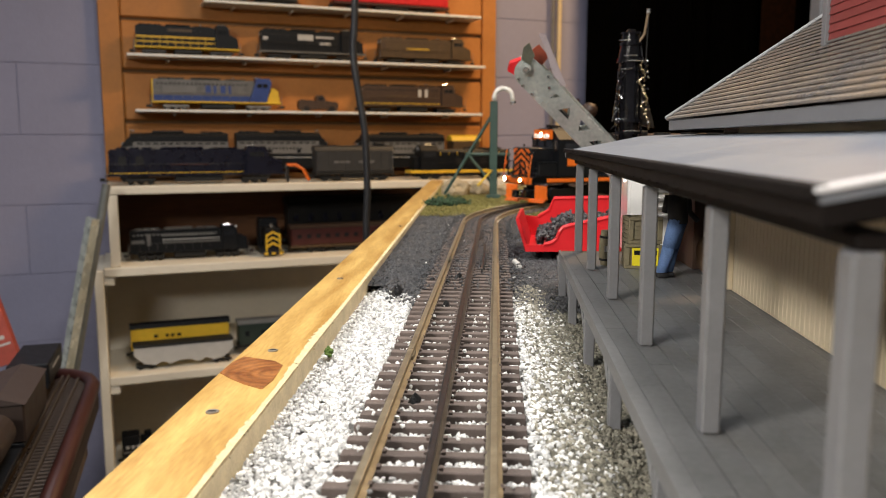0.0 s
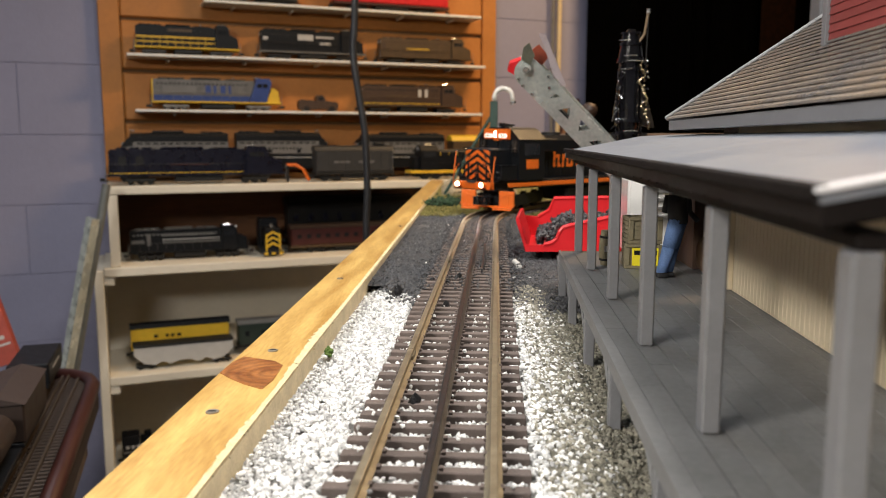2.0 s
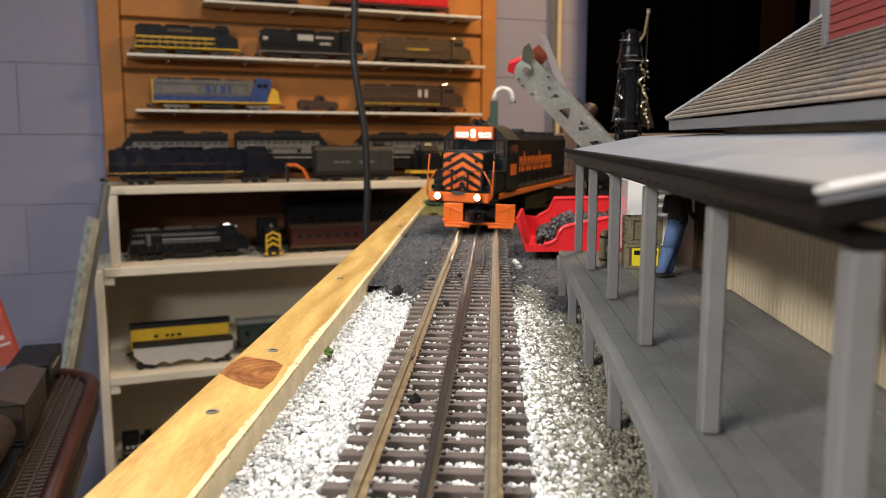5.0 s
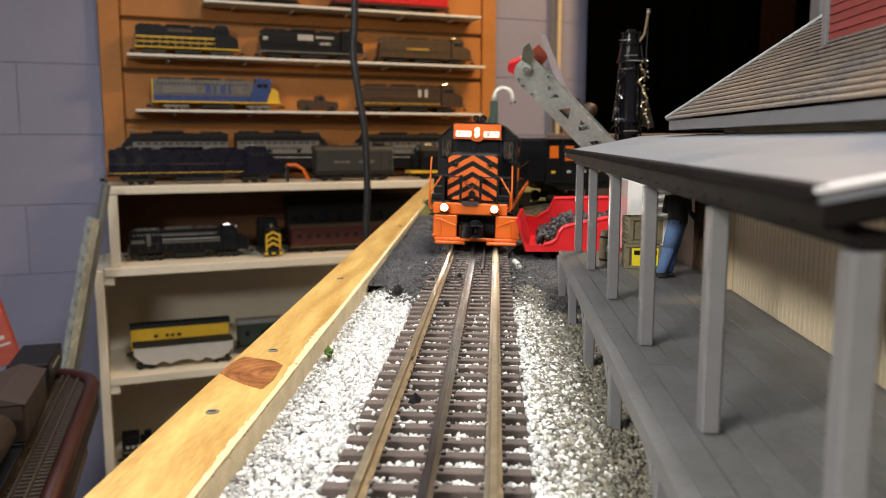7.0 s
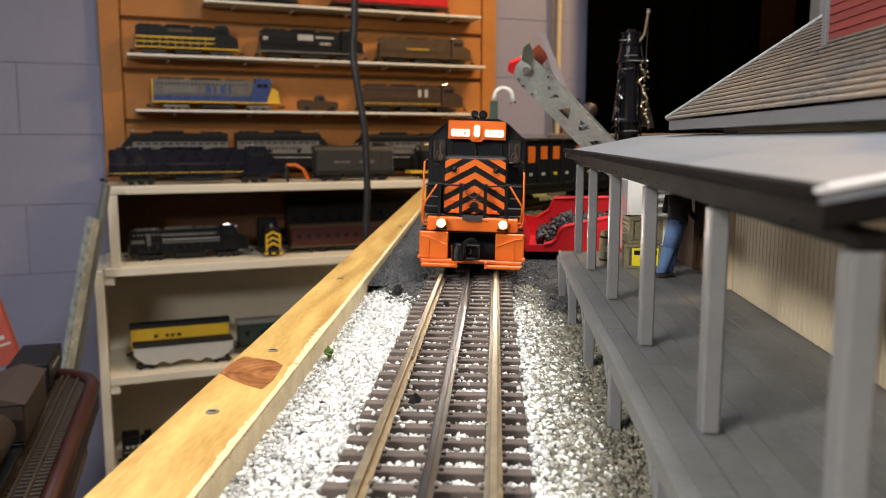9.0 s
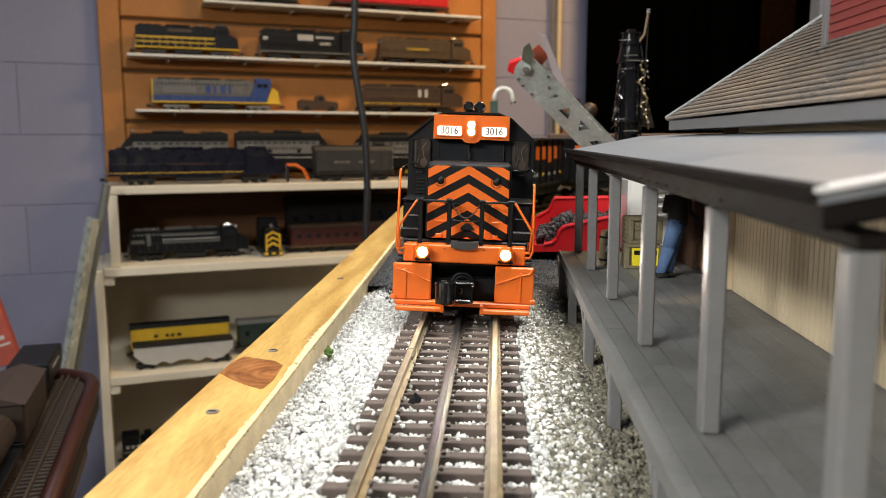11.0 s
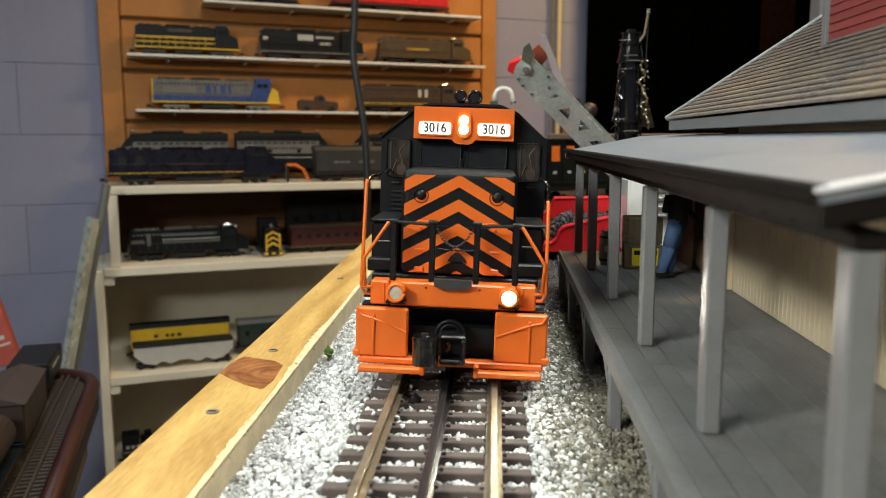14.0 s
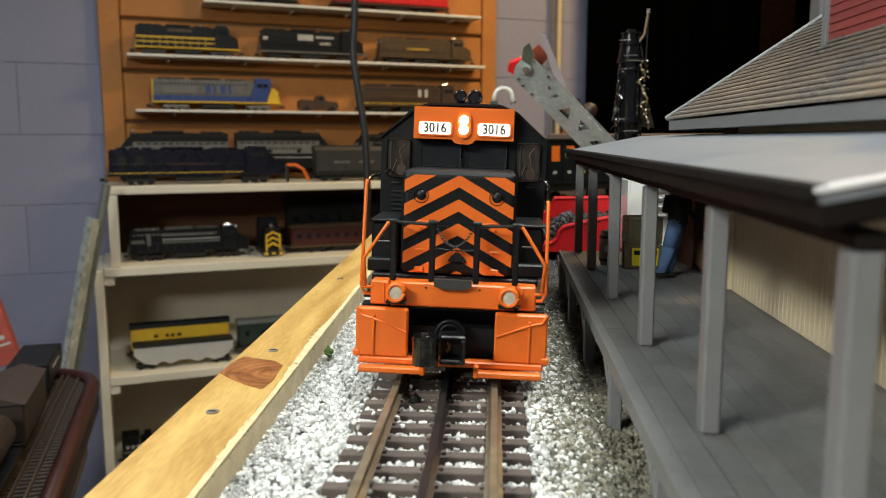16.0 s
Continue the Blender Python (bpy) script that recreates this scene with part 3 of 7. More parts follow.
hood_diesel(0.049, 0.412, 0.163, 0.094, "grey, blue and yellow toy diesel on a display ledge", WORN_GREY, BLUE, YELLOW, MID_GREY, YELLOW, low=BLUE, rear=YELLOW, bars=[(-.09, -.05, .50, .74, BLUE), (-.03, -.01, .50, .74, BLUE), (.02, .06, .50, .74, BLUE), (.08, .10, .50, .74, BLUE), (-.40, -.16, .50, .70, SILVER)], trucks=SILVER, slant=.010, rails=SILVER)
hood_diesel(0.640, 0.990, 0.163, 0.090, "dark brown toy diesel with a yellow sill line", BROWN, BROWN, BROWN, DARK, OLIVE, bars=[(-.46, .24, .31, .335, YELLOW), (.04, .07, .55, .80, PALE), (.10, .13, .55, .80, PALE), (-.25, -.05, .55, .60, OLIVE)], rails=OLIVE)
toy("toy_wagon", 0.560, 0.935, 0.460, 0.09, (RED, MAROON, BROWN), "red toy caboose on the upper display ledge")
toy("toy_wagon", 0.340, 0.470, 0.460, 0.07, (SILVER, DARK, DARK), "pale grey toy wagon on the upper display ledge", width=0.04)
toy("toy_wagon", 0.21, 0.33, 0.460, 0.07, (BROWN, DARK, DARK), "brown toy wagon on the upper display ledge", width=0.04)

Z1 = -0.031
hood_diesel(-0.075, 0.385, Z1, 0.100, "long navy blue toy diesel with thin gold stripe", NAVY, NAVY, NAVY, NAVY, NAVY, bars=[(-.47, .25, .295, .312, YELLOW), (-.15, .06, .50, .535, MAROON), (-.42, -.38, .5, .72, DARK), (-.33, -.29, .5, .72, DARK), (.265, .28, .58, .70, PALE), (.285, .30, .58, .70, PALE)], v=-0.235, rails=MID_GREY)
tender = toy("toy_wagon", 0.452, 0.690, Z1, 0.098, (MID_GREY, DARK, MID_GREY), "plain dark grey toy tender on the shelf top", v=-0.235)
toy("toy_diesel", 0.728, 1.066, Z1, 0.098, (BLACK, YELLOW, DARK), "black toy diesel with a yellow walkway stripe", v=-0.235, cab_at=0, band=BLACK)
for y0, y1 in ((-0.060, -0.048), (-0.044, -0.032), (-0.028, -0.016), (0.010, 0.022), (0.026, 0.038), (0.042, 0.054)):
    part("lettering_bar", boxed(-0.0275, 0.0275, y0, y1, 0.050, 0.056), SILVER, tender)
part("water_hatch", boxed(-0.012, 0.012, 0.060, 0.090, 0.0985, 0.106, 0.002), DARK, tender)
part("rung", rod(bmesh.new(), (0.0275, 0.108, 0.026), (0.0275, 0.108, 0.080), 0.001, 6), CHROME, tender)
streamliner(-0.062, 0.250, Z1, 0.132, "silver-banded black toy cab unit behind the front row", False)
streamliner(0.266, 0.560, Z1, 0.134, "silver-banded black toy cab unit with chrome windscreen", True)
streamliner(0.580, 0.895, Z1, 0.130, "silver-banded black toy booster diesel behind the row", False)
toy("toy_wagon", 0.912, 1.02, Z1, 0.128, (OLIVE, DARK, YELLOW), "yellow toy caboose behind the front row", v=-0.10, windows=3, patch=YELLOW)
Z2, Z3, Z4 = -0.2305, -0.508, -0.778
hood_diesel(-0.030, 0.285, Z2, 0.088, "black toy diesel with white stripes on a white shelf", BLACK, BLACK, BLACK, SILVER, BLACK, bars=[(-.46, -.36, .52, .62, SILVER), (-.34, -.31, .45, .80, SILVER), (-.22, .24, .50, .56, SILVER), (-.22, .24, .60, .63, PALE), (-.22, .20, .72, .76, SILVER)], v=-0.20, rails=MID_GREY)


def chevron_engine():
    """A toy switcher that shows its striped end."""
    ob = thing("toy_switcher", WALL @ pose(0.338, -0.20, Z2), "black toy switcher with yellow chevrons on its end", "model train", "display models")
    body = part("body", boxed(-0.020, 0.020, -0.06, 0.06, 0.020, 0.078, 0.003), BLACK, ob)
    part("cab", boxed(-0.026, 0.026, 0.010, 0.055, 0.020, 0.098, 0.004), BLACK, ob)
    for k in range(3):
        for sg in (-1, 1):
            q = [(0, 0.034 + 0.015 * k), (sg * 0.018, 0.024 + 0.015 * k), (sg * 0.018, 0.030 + 0.015 * k), (0, 0.040 + 0.015 * k)]
            part("stripe", prism(bmesh.new(), q, -0.0612, -0.0602), YELLOW, body)
    for x in (-0.018, 0.018):
        part("end_post", boxed(x - 0.002, x + 0.002, -0.066, -0.0618, 0.010, 0.062, 0.0008), YELLOW, body)
    part("footboard", boxed(-0.028, 0.028, -0.068, -0.0615, 0.006, 0.016, 0.001), DARK, body)
    for x in (-0.020, 0.0, 0.020):
        part("step_stripe", boxed(x - 0.005, x + 0.005, -0.0692, -0.0682, 0.007, 0.013), YELLOW, body)
    bm = bmesh.new()
    for y in (-0.035, 0.035):
        rod(bm, (-0.018, y, 0.0095), (0.018, y, 0.0095), 0.0095, 14)
    part("wheels", bm, DARK, ob)
    part("frame", boxed(-0.024, 0.024, -0.06, 0.06, 0.012, 0.0198, 0.001), DARK, ob)
    part("bell", rod(bmesh.new(), (0, -0.04, 0.0782), (0, -0.04, 0.088), 0.005, 12), CHROME, ob)


chevron_engine()
toy("toy_wagon", 0.385, 0.760, Z2, 0.080, (MAROON, OLIVE, BROWN), "dark maroon toy passenger car on a white shelf", v=-0.20, windows=13)
toy("toy_wagon", 0.400, 0.800, Z2, 0.150, (DARK, BLACK, BLACK), "tall black toy coach behind the maroon car", v=-0.08, windows=9, patch=NAVY)
boxcar = toy("toy_wagon", -0.040, 0.235, Z3, 0.100, (YELLOW, DARK, BLACK), "yellow toy boxcar with a black roof", v=-0.14)
toy("toy_wagon", 0.238, 0.60, Z3, 0.098, (mat("dark_green_car", (0.02, 0.035, 0.028), 0.45), DARK, SILVER), "dark green toy coach with a pale roof", v=-0.18, windows=8)
toy("toy_steam_engine", -0.075, 0.085, Z4, 0.085, (BLACK, DARK, BLACK), "small black toy engine on a low shelf", v=-0.20)
toy("toy_wagon", 0.10, 0.33, Z4, 0.09, (YELLOW, RED, BLACK), "yellow toy wagon on a low shelf", v=-0.16)
ramp = thing("orange_rerailer", WALL @ pose(0.415, -0.24, Z1), "small bent orange rerailing ramp on the shelf top", "toy ramp")
part("blade", tube(bmesh.new(), [(-0.030, 0, 0.046), (-0.006, 0, 0.046), (0.014, 0, 0.034), (0.026, 0, 0.010), (0.030, 0, 0.004)], 0.0042, 8), ORANGE, ramp)
part("stand", boxed(-0.032, -0.026, -0.004, 0.004, 0.0, 0.044, 0.0005), DARK, ramp)

for y, wd in ((-0.070, .010), (-0.040, .008), (-0.026, .008), (-0.010, .010)):
    part("printed_bar", boxed(-0.0275, 0.0275, y, y + wd, 0.060, 0.068), BLACK, boxcar)


def hopper_model():
    ob = thing("toy_hopper", WALL @ pose(0.098, -0.245, Z3) @ pose(0, 0, 0, 0, 0, -90), "pale grey toy hopper wagon with sloped bays", "model train", "display models")
    pts = [(-0.124, 0.060), (-0.124, 0.040), (-0.10, 0.018), (-0.075, 0.012), (-0.055, 0.020), (-0.035, 0.012), (-0.012, 0.020), (0.012, 0.020), (0.035, 0.012), (0.055, 0.020), (0.075, 0.012), (0.10, 0.018), (0.124, 0.040), (0.124, 0.060)]
    bm = prism(bmesh.new(), pts, -0.025, 0.025, Matrix.Rotation(radians(90), 4, "Z"))
    part("body", bm, PALE, ob)
    for y in (-0.095, 0.095):
        bm = bmesh.new()
        truck_bm(bm, y, 0, 0.8, 0.016)
        part("truck", bm, DARK, ob)
    part("rim", boxed(-0.027, 0.027, -0.126, 0.126, 0.060, 0.066, 0.001), DARK, ob)
    for y in (-0.06, 0.05):
        part("marking", boxed(-0.0262, -0.0252, y - 0.02, y + 0.02, 0.036, 0.042), DARK, ob)


hopper_model()


def toy_lorry():
    ob = thing("toy_lorry", WALL @ pose(0.52, -0.045, 0.163) @ pose(0, 0, 0, 0, 0, -90), "small brown die-cast toy lorry on a ledge", "toy lorry")
    turn = Matrix.Rotation(radians(90), 4, "Z")
    part("chassis", boxed(-0.014, 0.014, -0.058, 0.058, 0.008, 0.013, 0.001), BROWN, ob)
    part("cab", prism(bmesh.new(), [(-0.008, 0.0135), (0.024, 0.0135), (0.022, 0.032), (0.015, 0.047), (0.010, 0.050), (-0.002, 0.050), (-0.007, 0.046)], -0.014, 0.014, turn), BROWN, ob)
    part("bonnet", prism(bmesh.new(), [(0.0245, 0.0135), (0.058, 0.0135), (0.059, 0.024), (0.054, 0.030), (0.0235, 0.033)], -0.012, 0.012, turn), BROWN, ob)
    part("bed", prism(bmesh.new(), [(-0.060, 0.0135), (-0.0085, 0.0135), (-0.0085, 0.034), (-0.054, 0.036), (-0.060, 0.030)], -0.015, 0.015, turn), BROWN, ob)
    part("side_window", boxed(-0.0146, 0.0146, -0.001, 0.012, 0.034, 0.044), GLASS, ob)
    for y in (-0.038, 0.042):
        part("mudguard", rod(bmesh.new(), (-0.0155, y, 0.013), (0.0155, y, 0.013), 0.0125, 16), BROWN, ob)
    for y in (-0.038, 0.038):
        for x in (-0.014, 0.014):
            part("wheel", rod(bmesh.new(), (x - 0.003, y, 0.009), (x + 0.003, y, 0.009), 0.009, 14), DARK, ob)


toy_lorry()

# ---------------------------------------------------------------- other things about the room
cable = thing("hanging_cable", None, "thick black rubber cable hanging from the ceiling", "cable")
ctl = [(-0.262, 1.55, 1.40), (-0.240, 1.55, 0.80), (-0.2533, 1.55, 0.3462), (-0.258, 1.55, 0.2522), (-0.2513, 1.55, 0.1886), (-0.2383, 1.55, 0.1026), (-0.2342, 1.55, -0.0065), (-0.2376, 1.55, -0.101), (-0.236, 1.55, -0.35), (-0.22, 1.55, -1.0)]
pts = []
for i in range(len(ctl) - 1):
    p0, p1, p2, p3 = (Vector(ctl[max(0, min(len(ctl) - 1, i + k))]) for k in (-1, 0, 1, 2))
    for k in range(6):
        t = k / 6
        pts.append(0.5 * ((2 * p1) + (p2 - p0) * t + (2 * p0 - 5 * p1 + 4 * p2 - p3) * t * t + (3 * p1 - p0 - 3 * p2 + p3) * t ** 3))
pts.append(Vector(ctl[-1]))
part("cord", tube(bmesh.new(), pts, 0.0068, 12), RUBBER, cable, smooth=True)

conduit = thing("wall_conduit", WALL, "pale steel conduit pipe fixed to the wall", "pipe")
part("pipe", rod(bmesh.new(), (1.352, -0.012, -1.0), (1.352, -0.012, 1.4), 0.0075, 12), mat("cream_pipe", (0.62, 0.50, 0.30), 0.4, vary=0.08), conduit)
part("rear_pipe", rod(bmesh.new(), (1.330, -0.008, -1.0), (1.330, -0.008, 1.4), 0.006, 12), SILVER, conduit)
for z in (-0.4, 0.25, 0.9):
    part("clip", boxed(1.338, 1.366, -0.022, 0.0, z, z + 0.012, 0.001), SILVER, conduit)

notice = thing("framed_picture", WALL @ pose(1.392, 0, 0.13), "small brown framed picture on the wall", "picture")
part("frame", boxed(-0.030, 0.045, -0.016, -0.001, -0.09, 0.09, 0.002), MAHOGANY, notice)
part("print", boxed(-0.022, 0.037, -0.018, -0.0165, -0.08, 0.08), mat("brown_print", (0.20, 0.11, 0.06), 0.6, vary=0.5, scale=30), notice)

# Near-black folds stand in for the unlit right side of the room.
curtain = thing("black_curtain", WALL @ pose(1.430, -0.06, 0), "near-black folded backdrop for the dark side of the room", "curtain")
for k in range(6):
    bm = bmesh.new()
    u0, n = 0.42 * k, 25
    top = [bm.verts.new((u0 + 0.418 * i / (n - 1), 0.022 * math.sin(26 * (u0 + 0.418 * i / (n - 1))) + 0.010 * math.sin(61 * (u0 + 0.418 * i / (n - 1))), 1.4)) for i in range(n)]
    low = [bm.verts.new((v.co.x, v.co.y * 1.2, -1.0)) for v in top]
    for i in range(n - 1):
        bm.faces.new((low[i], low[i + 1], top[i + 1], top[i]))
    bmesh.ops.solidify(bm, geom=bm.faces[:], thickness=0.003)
    part("panel", bm, NEAR_BLACK, curtain)

# an added panel and a pale post stand before the backdrop
hanging = thing("patterned_hanging", WALL @ pose(2.02, -0.20, 0), "near-black panel with faint brown blotches for a dim shape", "cloth")
# A dim brown shape: its dimness is put into the panel's colour.
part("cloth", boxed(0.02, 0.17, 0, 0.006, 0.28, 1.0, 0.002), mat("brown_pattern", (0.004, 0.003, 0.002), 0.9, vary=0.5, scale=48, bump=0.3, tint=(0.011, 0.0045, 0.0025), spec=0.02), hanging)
part("rail", rod(bmesh.new(), (-0.02, 0.003, 1.006), (0.21, 0.003, 1.006), 0.006), DARK, hanging)
part("cord", rod(bmesh.new(), (0.10, 0.003, 1.012), (0.10, 0.003, 1.4), 0.002), DARK, hanging)
pale_post = thing("grey_post", None, "plain grey painted upright post", "post")
part("shaft", boxed(0.605, 0.650, 1.55, 1.60, -1.0, 1.4, 0.003), mat("grey_post_paint", (0.20, 0.20, 0.21), 0.6, scale=10), pale_post)

angle_iron = thing("perforated_steel_angle", None, "leaning perforated galvanised steel angle", "steel angle")
foot, head = Vector((-1.090, 1.70, -1.0)), Vector((-0.910, 1.777, -0.095))
ax = (head - foot).normalized()
mm = Matrix.Translation(foot) @ ax.to_track_quat("Z", "Y").to_matrix().to_4x4() @ pose(0, 0, 0, 0, 0, 60)
ln = (head - foot).length
bm = bmesh.new()
box(bm, -0.016, 0.016, -0.0012, 0.0012, 0, ln, 0, mm)
box(bm, -0.018, -0.0162, -0.0012, 0.03, 0, ln, 0, mm)
part("flange", bm, STEEL, angle_iron)
for i in range(16):
    z = ln - 0.03 - i * 0.035
    part("hole_rim", rod(bmesh.new(), mm @ Vector((0, -0.0016, z)), mm @ Vector((0, 0.0016, z)), 0.0048, 10), DARK, angle_iron)
pipe = thing("leaning_pipe", None, "dull grey steel tube leaning at the shelf", "pipe")
part("tube", rod(bmesh.new(), (-1.094, 1.76, -1.0), (-0.899, 1.83, -0.020), 0.010, 14), mat("dull_grey_tube", (0.20, 0.21, 0.20), 0.5, 0.3, vary=0.15), pipe)

# ---------------------------------------------------------------- second, lower train table
T2 = pose(-0.612, 1.10, -0.30, 0, 0, 21.5)     # y runs along its edge, away from the eye


def low_table():
    ob = thing("low_train_table", T2, "reddish-brown wooden train table with rounded corner", "table")
    pts = [(-1.2, -1.0), (0.035, -1.0), (0.035, 0.06)]
    pts += [(-0.065 + 0.10 * math.cos(a), 0.06 + 0.10 * math.sin(a)) for a in np.linspace(0.1, math.pi / 2, 9)] + [(-1.2, 0.16)]
    bm = bmesh.new()
    prism(bm, pts, 0.0, 0.03, Matrix(((1, 0, 0, 0), (0, 0, 1, 0), (0, 1, 0, -0.034), (0, 0, 0, 1))))
    part("top", bm, mat("table_felt", (0.025, 0.015, 0.012), 0.8, vary=0.3, scale=60), ob)
    rim = [Vector((0.028, -1.0, 0.003))] + [Vector((-0.072 + 0.10 * math.cos(a), 0.053 + 0.10 * math.sin(a), 0.003)) for a in np.linspace(0, math.pi / 2, 10)] + [Vector((-1.2, 0.153, 0.003))]
    part("rim", tube(bmesh.new(), rim, 0.011, 10), MAHOGANY, ob, smooth=True)
    part("apron", boxed(0.000, 0.018, -1.0, 0.04, -0.10, -0.035, 0.002), MAHOGANY, ob)
    part("apron", boxed(-1.2, -0.06, 0.125, 0.143, -0.10, -0.035, 0.002), MAHOGANY, ob)
    for x in (-1.15, -0.05):
        part("leg", boxed(x - 0.03, x + 0.03, 0.05, 0.11, -0.70, -0.035, 0.003), MAHOGANY, ob)
        part("leg", boxed(x - 0.03, x + 0.03, -0.95, -0.89, -0.70, -0.035, 0.003), MAHOGANY, ob)


low_table()


LOW_RAIL = mat("dull_rail", (0.085, 0.064, 0.046), 0.45, 0.4, vary=0.2, scale=60)
LOW_TIE = mat("dull_brown_tie", (0.060, 0.044, 0.036), 0.7, vary=0.3, scale=60)


def low_track(x):
    ob = thing("low_table_track", T2 @ pose(x, 0, 0), "three-rail toy track with dark ties on the low table", "track", "low table tracks")
    for dx in (-0.0165, 0, 0.0165):
        part("rail", boxed(dx - 0.0013, dx + 0.0013, -0.95, 0.12, 0.0040, 0.0085), LOW_RAIL, ob)
    first = None
    for i in range(60):
        y = -0.55 + 0.0112 * i
        if first is None:
            first = part("tie", boxed(-0.0205, 0.0205, y, y + 0.0045, 0.0005, 0.0039), LOW_TIE, ob)
        else:
            t = new("tie", first.data)
            t.parent = ob
            t.location.y = 0.0112 * i


low_track(0.0035)
low_track(-0.0385)


def low_wagon(y0, y1, x, kind):
    ob = thing("toy_tank_wagon" if kind == "tank" else "toy_box_wagon", T2 @ pose(x, (y0 + y1) / 2, 0.0085), {"tank": "brown toy tank wagon with silver tank end", "box": "brown toy box wagon on the low table", "black": "flat black toy tender on the low table"}[kind], "model train")
    n = (y1 - y0) / 2
    for y in (-n * .6, n * .6):
        bm = bmesh.new()
        truck_bm(bm, y, 0, 0.9, 0.015)
        part("truck", bm, DARK, ob)
    part("frame", boxed(-0.026, 0.026, -n, n, 0.017, 0.023, 0.001), BLACK, ob)
    if kind == "tank":
        part("tank", rod(bmesh.new(), (0, -n * .92, 0.046), (0, n * .92, 0.046), 0.0225, 22), DUSK, ob)
        bm = bmesh.new()
        bmesh.ops.create_uvsphere(bm, u_segments=20, v_segments=10, radius=0.0215, matrix=pose(0, -n * .90, 0.046) @ Matrix.Diagonal((1, 0.45, 1, 1)))
        part("tank_end", bm, SILVER, ob, smooth=True)
        part("dome", rod(bmesh.new(), (0, 0, 0.066), (0, 0, 0.082), 0.010, 16), SILVER, ob)
    else:
        m = DUSK if kind == "box" else BLACK
        part("body", boxed(-0.028, 0.028, -n, n, 0.0235, 0.070 if kind == "box" else 0.055, 0.002), m, ob)
        if kind == "box":
            part("roof", prism(bmesh.new(), [(-0.030, 0.0705), (0.030, 0.0705), (0, 0.080)], -n - .002, n + .002), mat("box_roof", (0.040, 0.026, 0.022), 0.6, vary=0.15), ob)
        else:
            for k in range(5):
                part("label_bar", boxed(0.0282, 0.0288, -n * .5 + k * n * .2, -n * .5 + k * n * .2 + n * .1, 0.040, 0.044), PALE, ob)


low_wagon(-0.475, -0.262, -0.0385, "tank")
low_wagon(-0.250, -0.100, -0.0385, "box")
low_wagon(-0.012, 0.115, -0.0480, "black")

poster = thing("red_toy_box", T2 @ pose(-0.135, 0.125, 0.001, -6, -16, 0), "red and white printed toy box standing upright", "box")
part("carton", boxed(-0.12, 0.060, 0, 0.02, 0.019, 0.140, 0.001), mat("faded_red_card", (0.34, 0.055, 0.035), 0.5, vary=0.25, scale=40), poster)
for k, (x0, x1, z0, z1) in enumerate(((0.010, 0.050, 0.060, 0.066), (0.014, 0.056, 0.050, 0.053), (-0.02, 0.006, 0.078, 0.086), (0.020, 0.046, 0.076, 0.090), (-0.06, -0.03, 0.060, 0.070))):
    part("print_bar", boxed(x0, x1, -0.0008, -0.0002, z0, z1), PALE, poster)
part("pink_patch", prism(bmesh.new(), rounded(0.004, 0.050, 0.098, 0.134, 0.012), -0.0010, -0.0002), mat("pale_pink_print", (0.55, 0.30, 0.24), 0.5, vary=0.2, scale=60), poster)
for x, z in ((0.018, 0.118), (0.038, 0.112), (0.026, 0.104)):
    part("dark_spot", rod(bmesh.new(), (x, -0.0018, z), (x, -0.0006, z), 0.005, 14), DARK, poster)

# ---------------------------------------------------------------- main layout
layout = structure(part("ground", boxed(-0.088, 1.55, -0.45, 1.62, -0.045, -0.0125), mat("layout_ground", (0.13, 0.115, 0.085), 0.9, vary=0.3, scale=40, bump=0.3)), "brown painted layout board under the scenery", "ground")
layout.matrix_world = pose(0, 0, 0)
frame_ob = thing("layout_frame", None, "wooden frame and legs that carry the layout", "table frame")
for x in (0.05, 1.40):
    for y in (-0.35, 1.45):
        part("leg", boxed(x, x + 0.07, y, y + 0.07, -1.0, -0.090, 0.003), PINE, frame_ob)
for y in (-0.40, 0.55, 1.50):
    part("joist", boxed(-0.06, 1.5, y, y + 0.04, -0.0895, -0.0455, 0.002), PINE, frame_ob)

BEAM = pose(-0.0535, 0, 0, 0, 0, 1.45)
edge_board = thing("edge_board", BEAM, "varnished pine edge board with screws and a dark knot", "board")
bm = boxed(-0.0268, 0.0, -0.45, 1.72, -0.075, -0.0026, 0.0009)
part("board", bm, PINE, edge_board)
part("raw_edge", boxed(0.0002, 0.0014, -0.45, 1.72, -0.040, -0.0034, 0.0005), PINE_SIDE, edge_board)

bm = bmesh.new()
ys = [0.08 + 0.0014 * k for k in range(650)]
jag = [0.0002 + max(0.0, 0.0010 * noise.noise(Vector((y * 25, 0, 1))) + 0.0016 * noise.noise(Vector((y * 330, 4, 0))) + 0.0016 * math.exp(-((y - 0.345) / 0.045) ** 2)) for y in ys]
lo = [(bm.verts.new((-j, y, -0.00255)), bm.verts.new((0.0015, y, -0.00255))) for j, y in zip(jag, ys)]
hi = [(bm.verts.new((-j, y, -0.00215 + 0.0002 * noise.noise(Vector((y * 150, 0, 0))))), bm.verts.new((0.0015, y, -0.0026 + 0.0004 * noise.noise(Vector((y * 180, 2, 0)))))) for j, y in zip(jag, ys)]
for k in range(len(ys) - 1):
    bm.faces.new((hi[k][0], hi[k][1], hi[k + 1][1], hi[k + 1][0]))
    bm.faces.new((lo[k][0], hi[k][0], hi[k + 1][0], lo[k + 1][0]))
    bm.faces.new((hi[k][1], lo[k][1], lo[k + 1][1], hi[k + 1][1]))
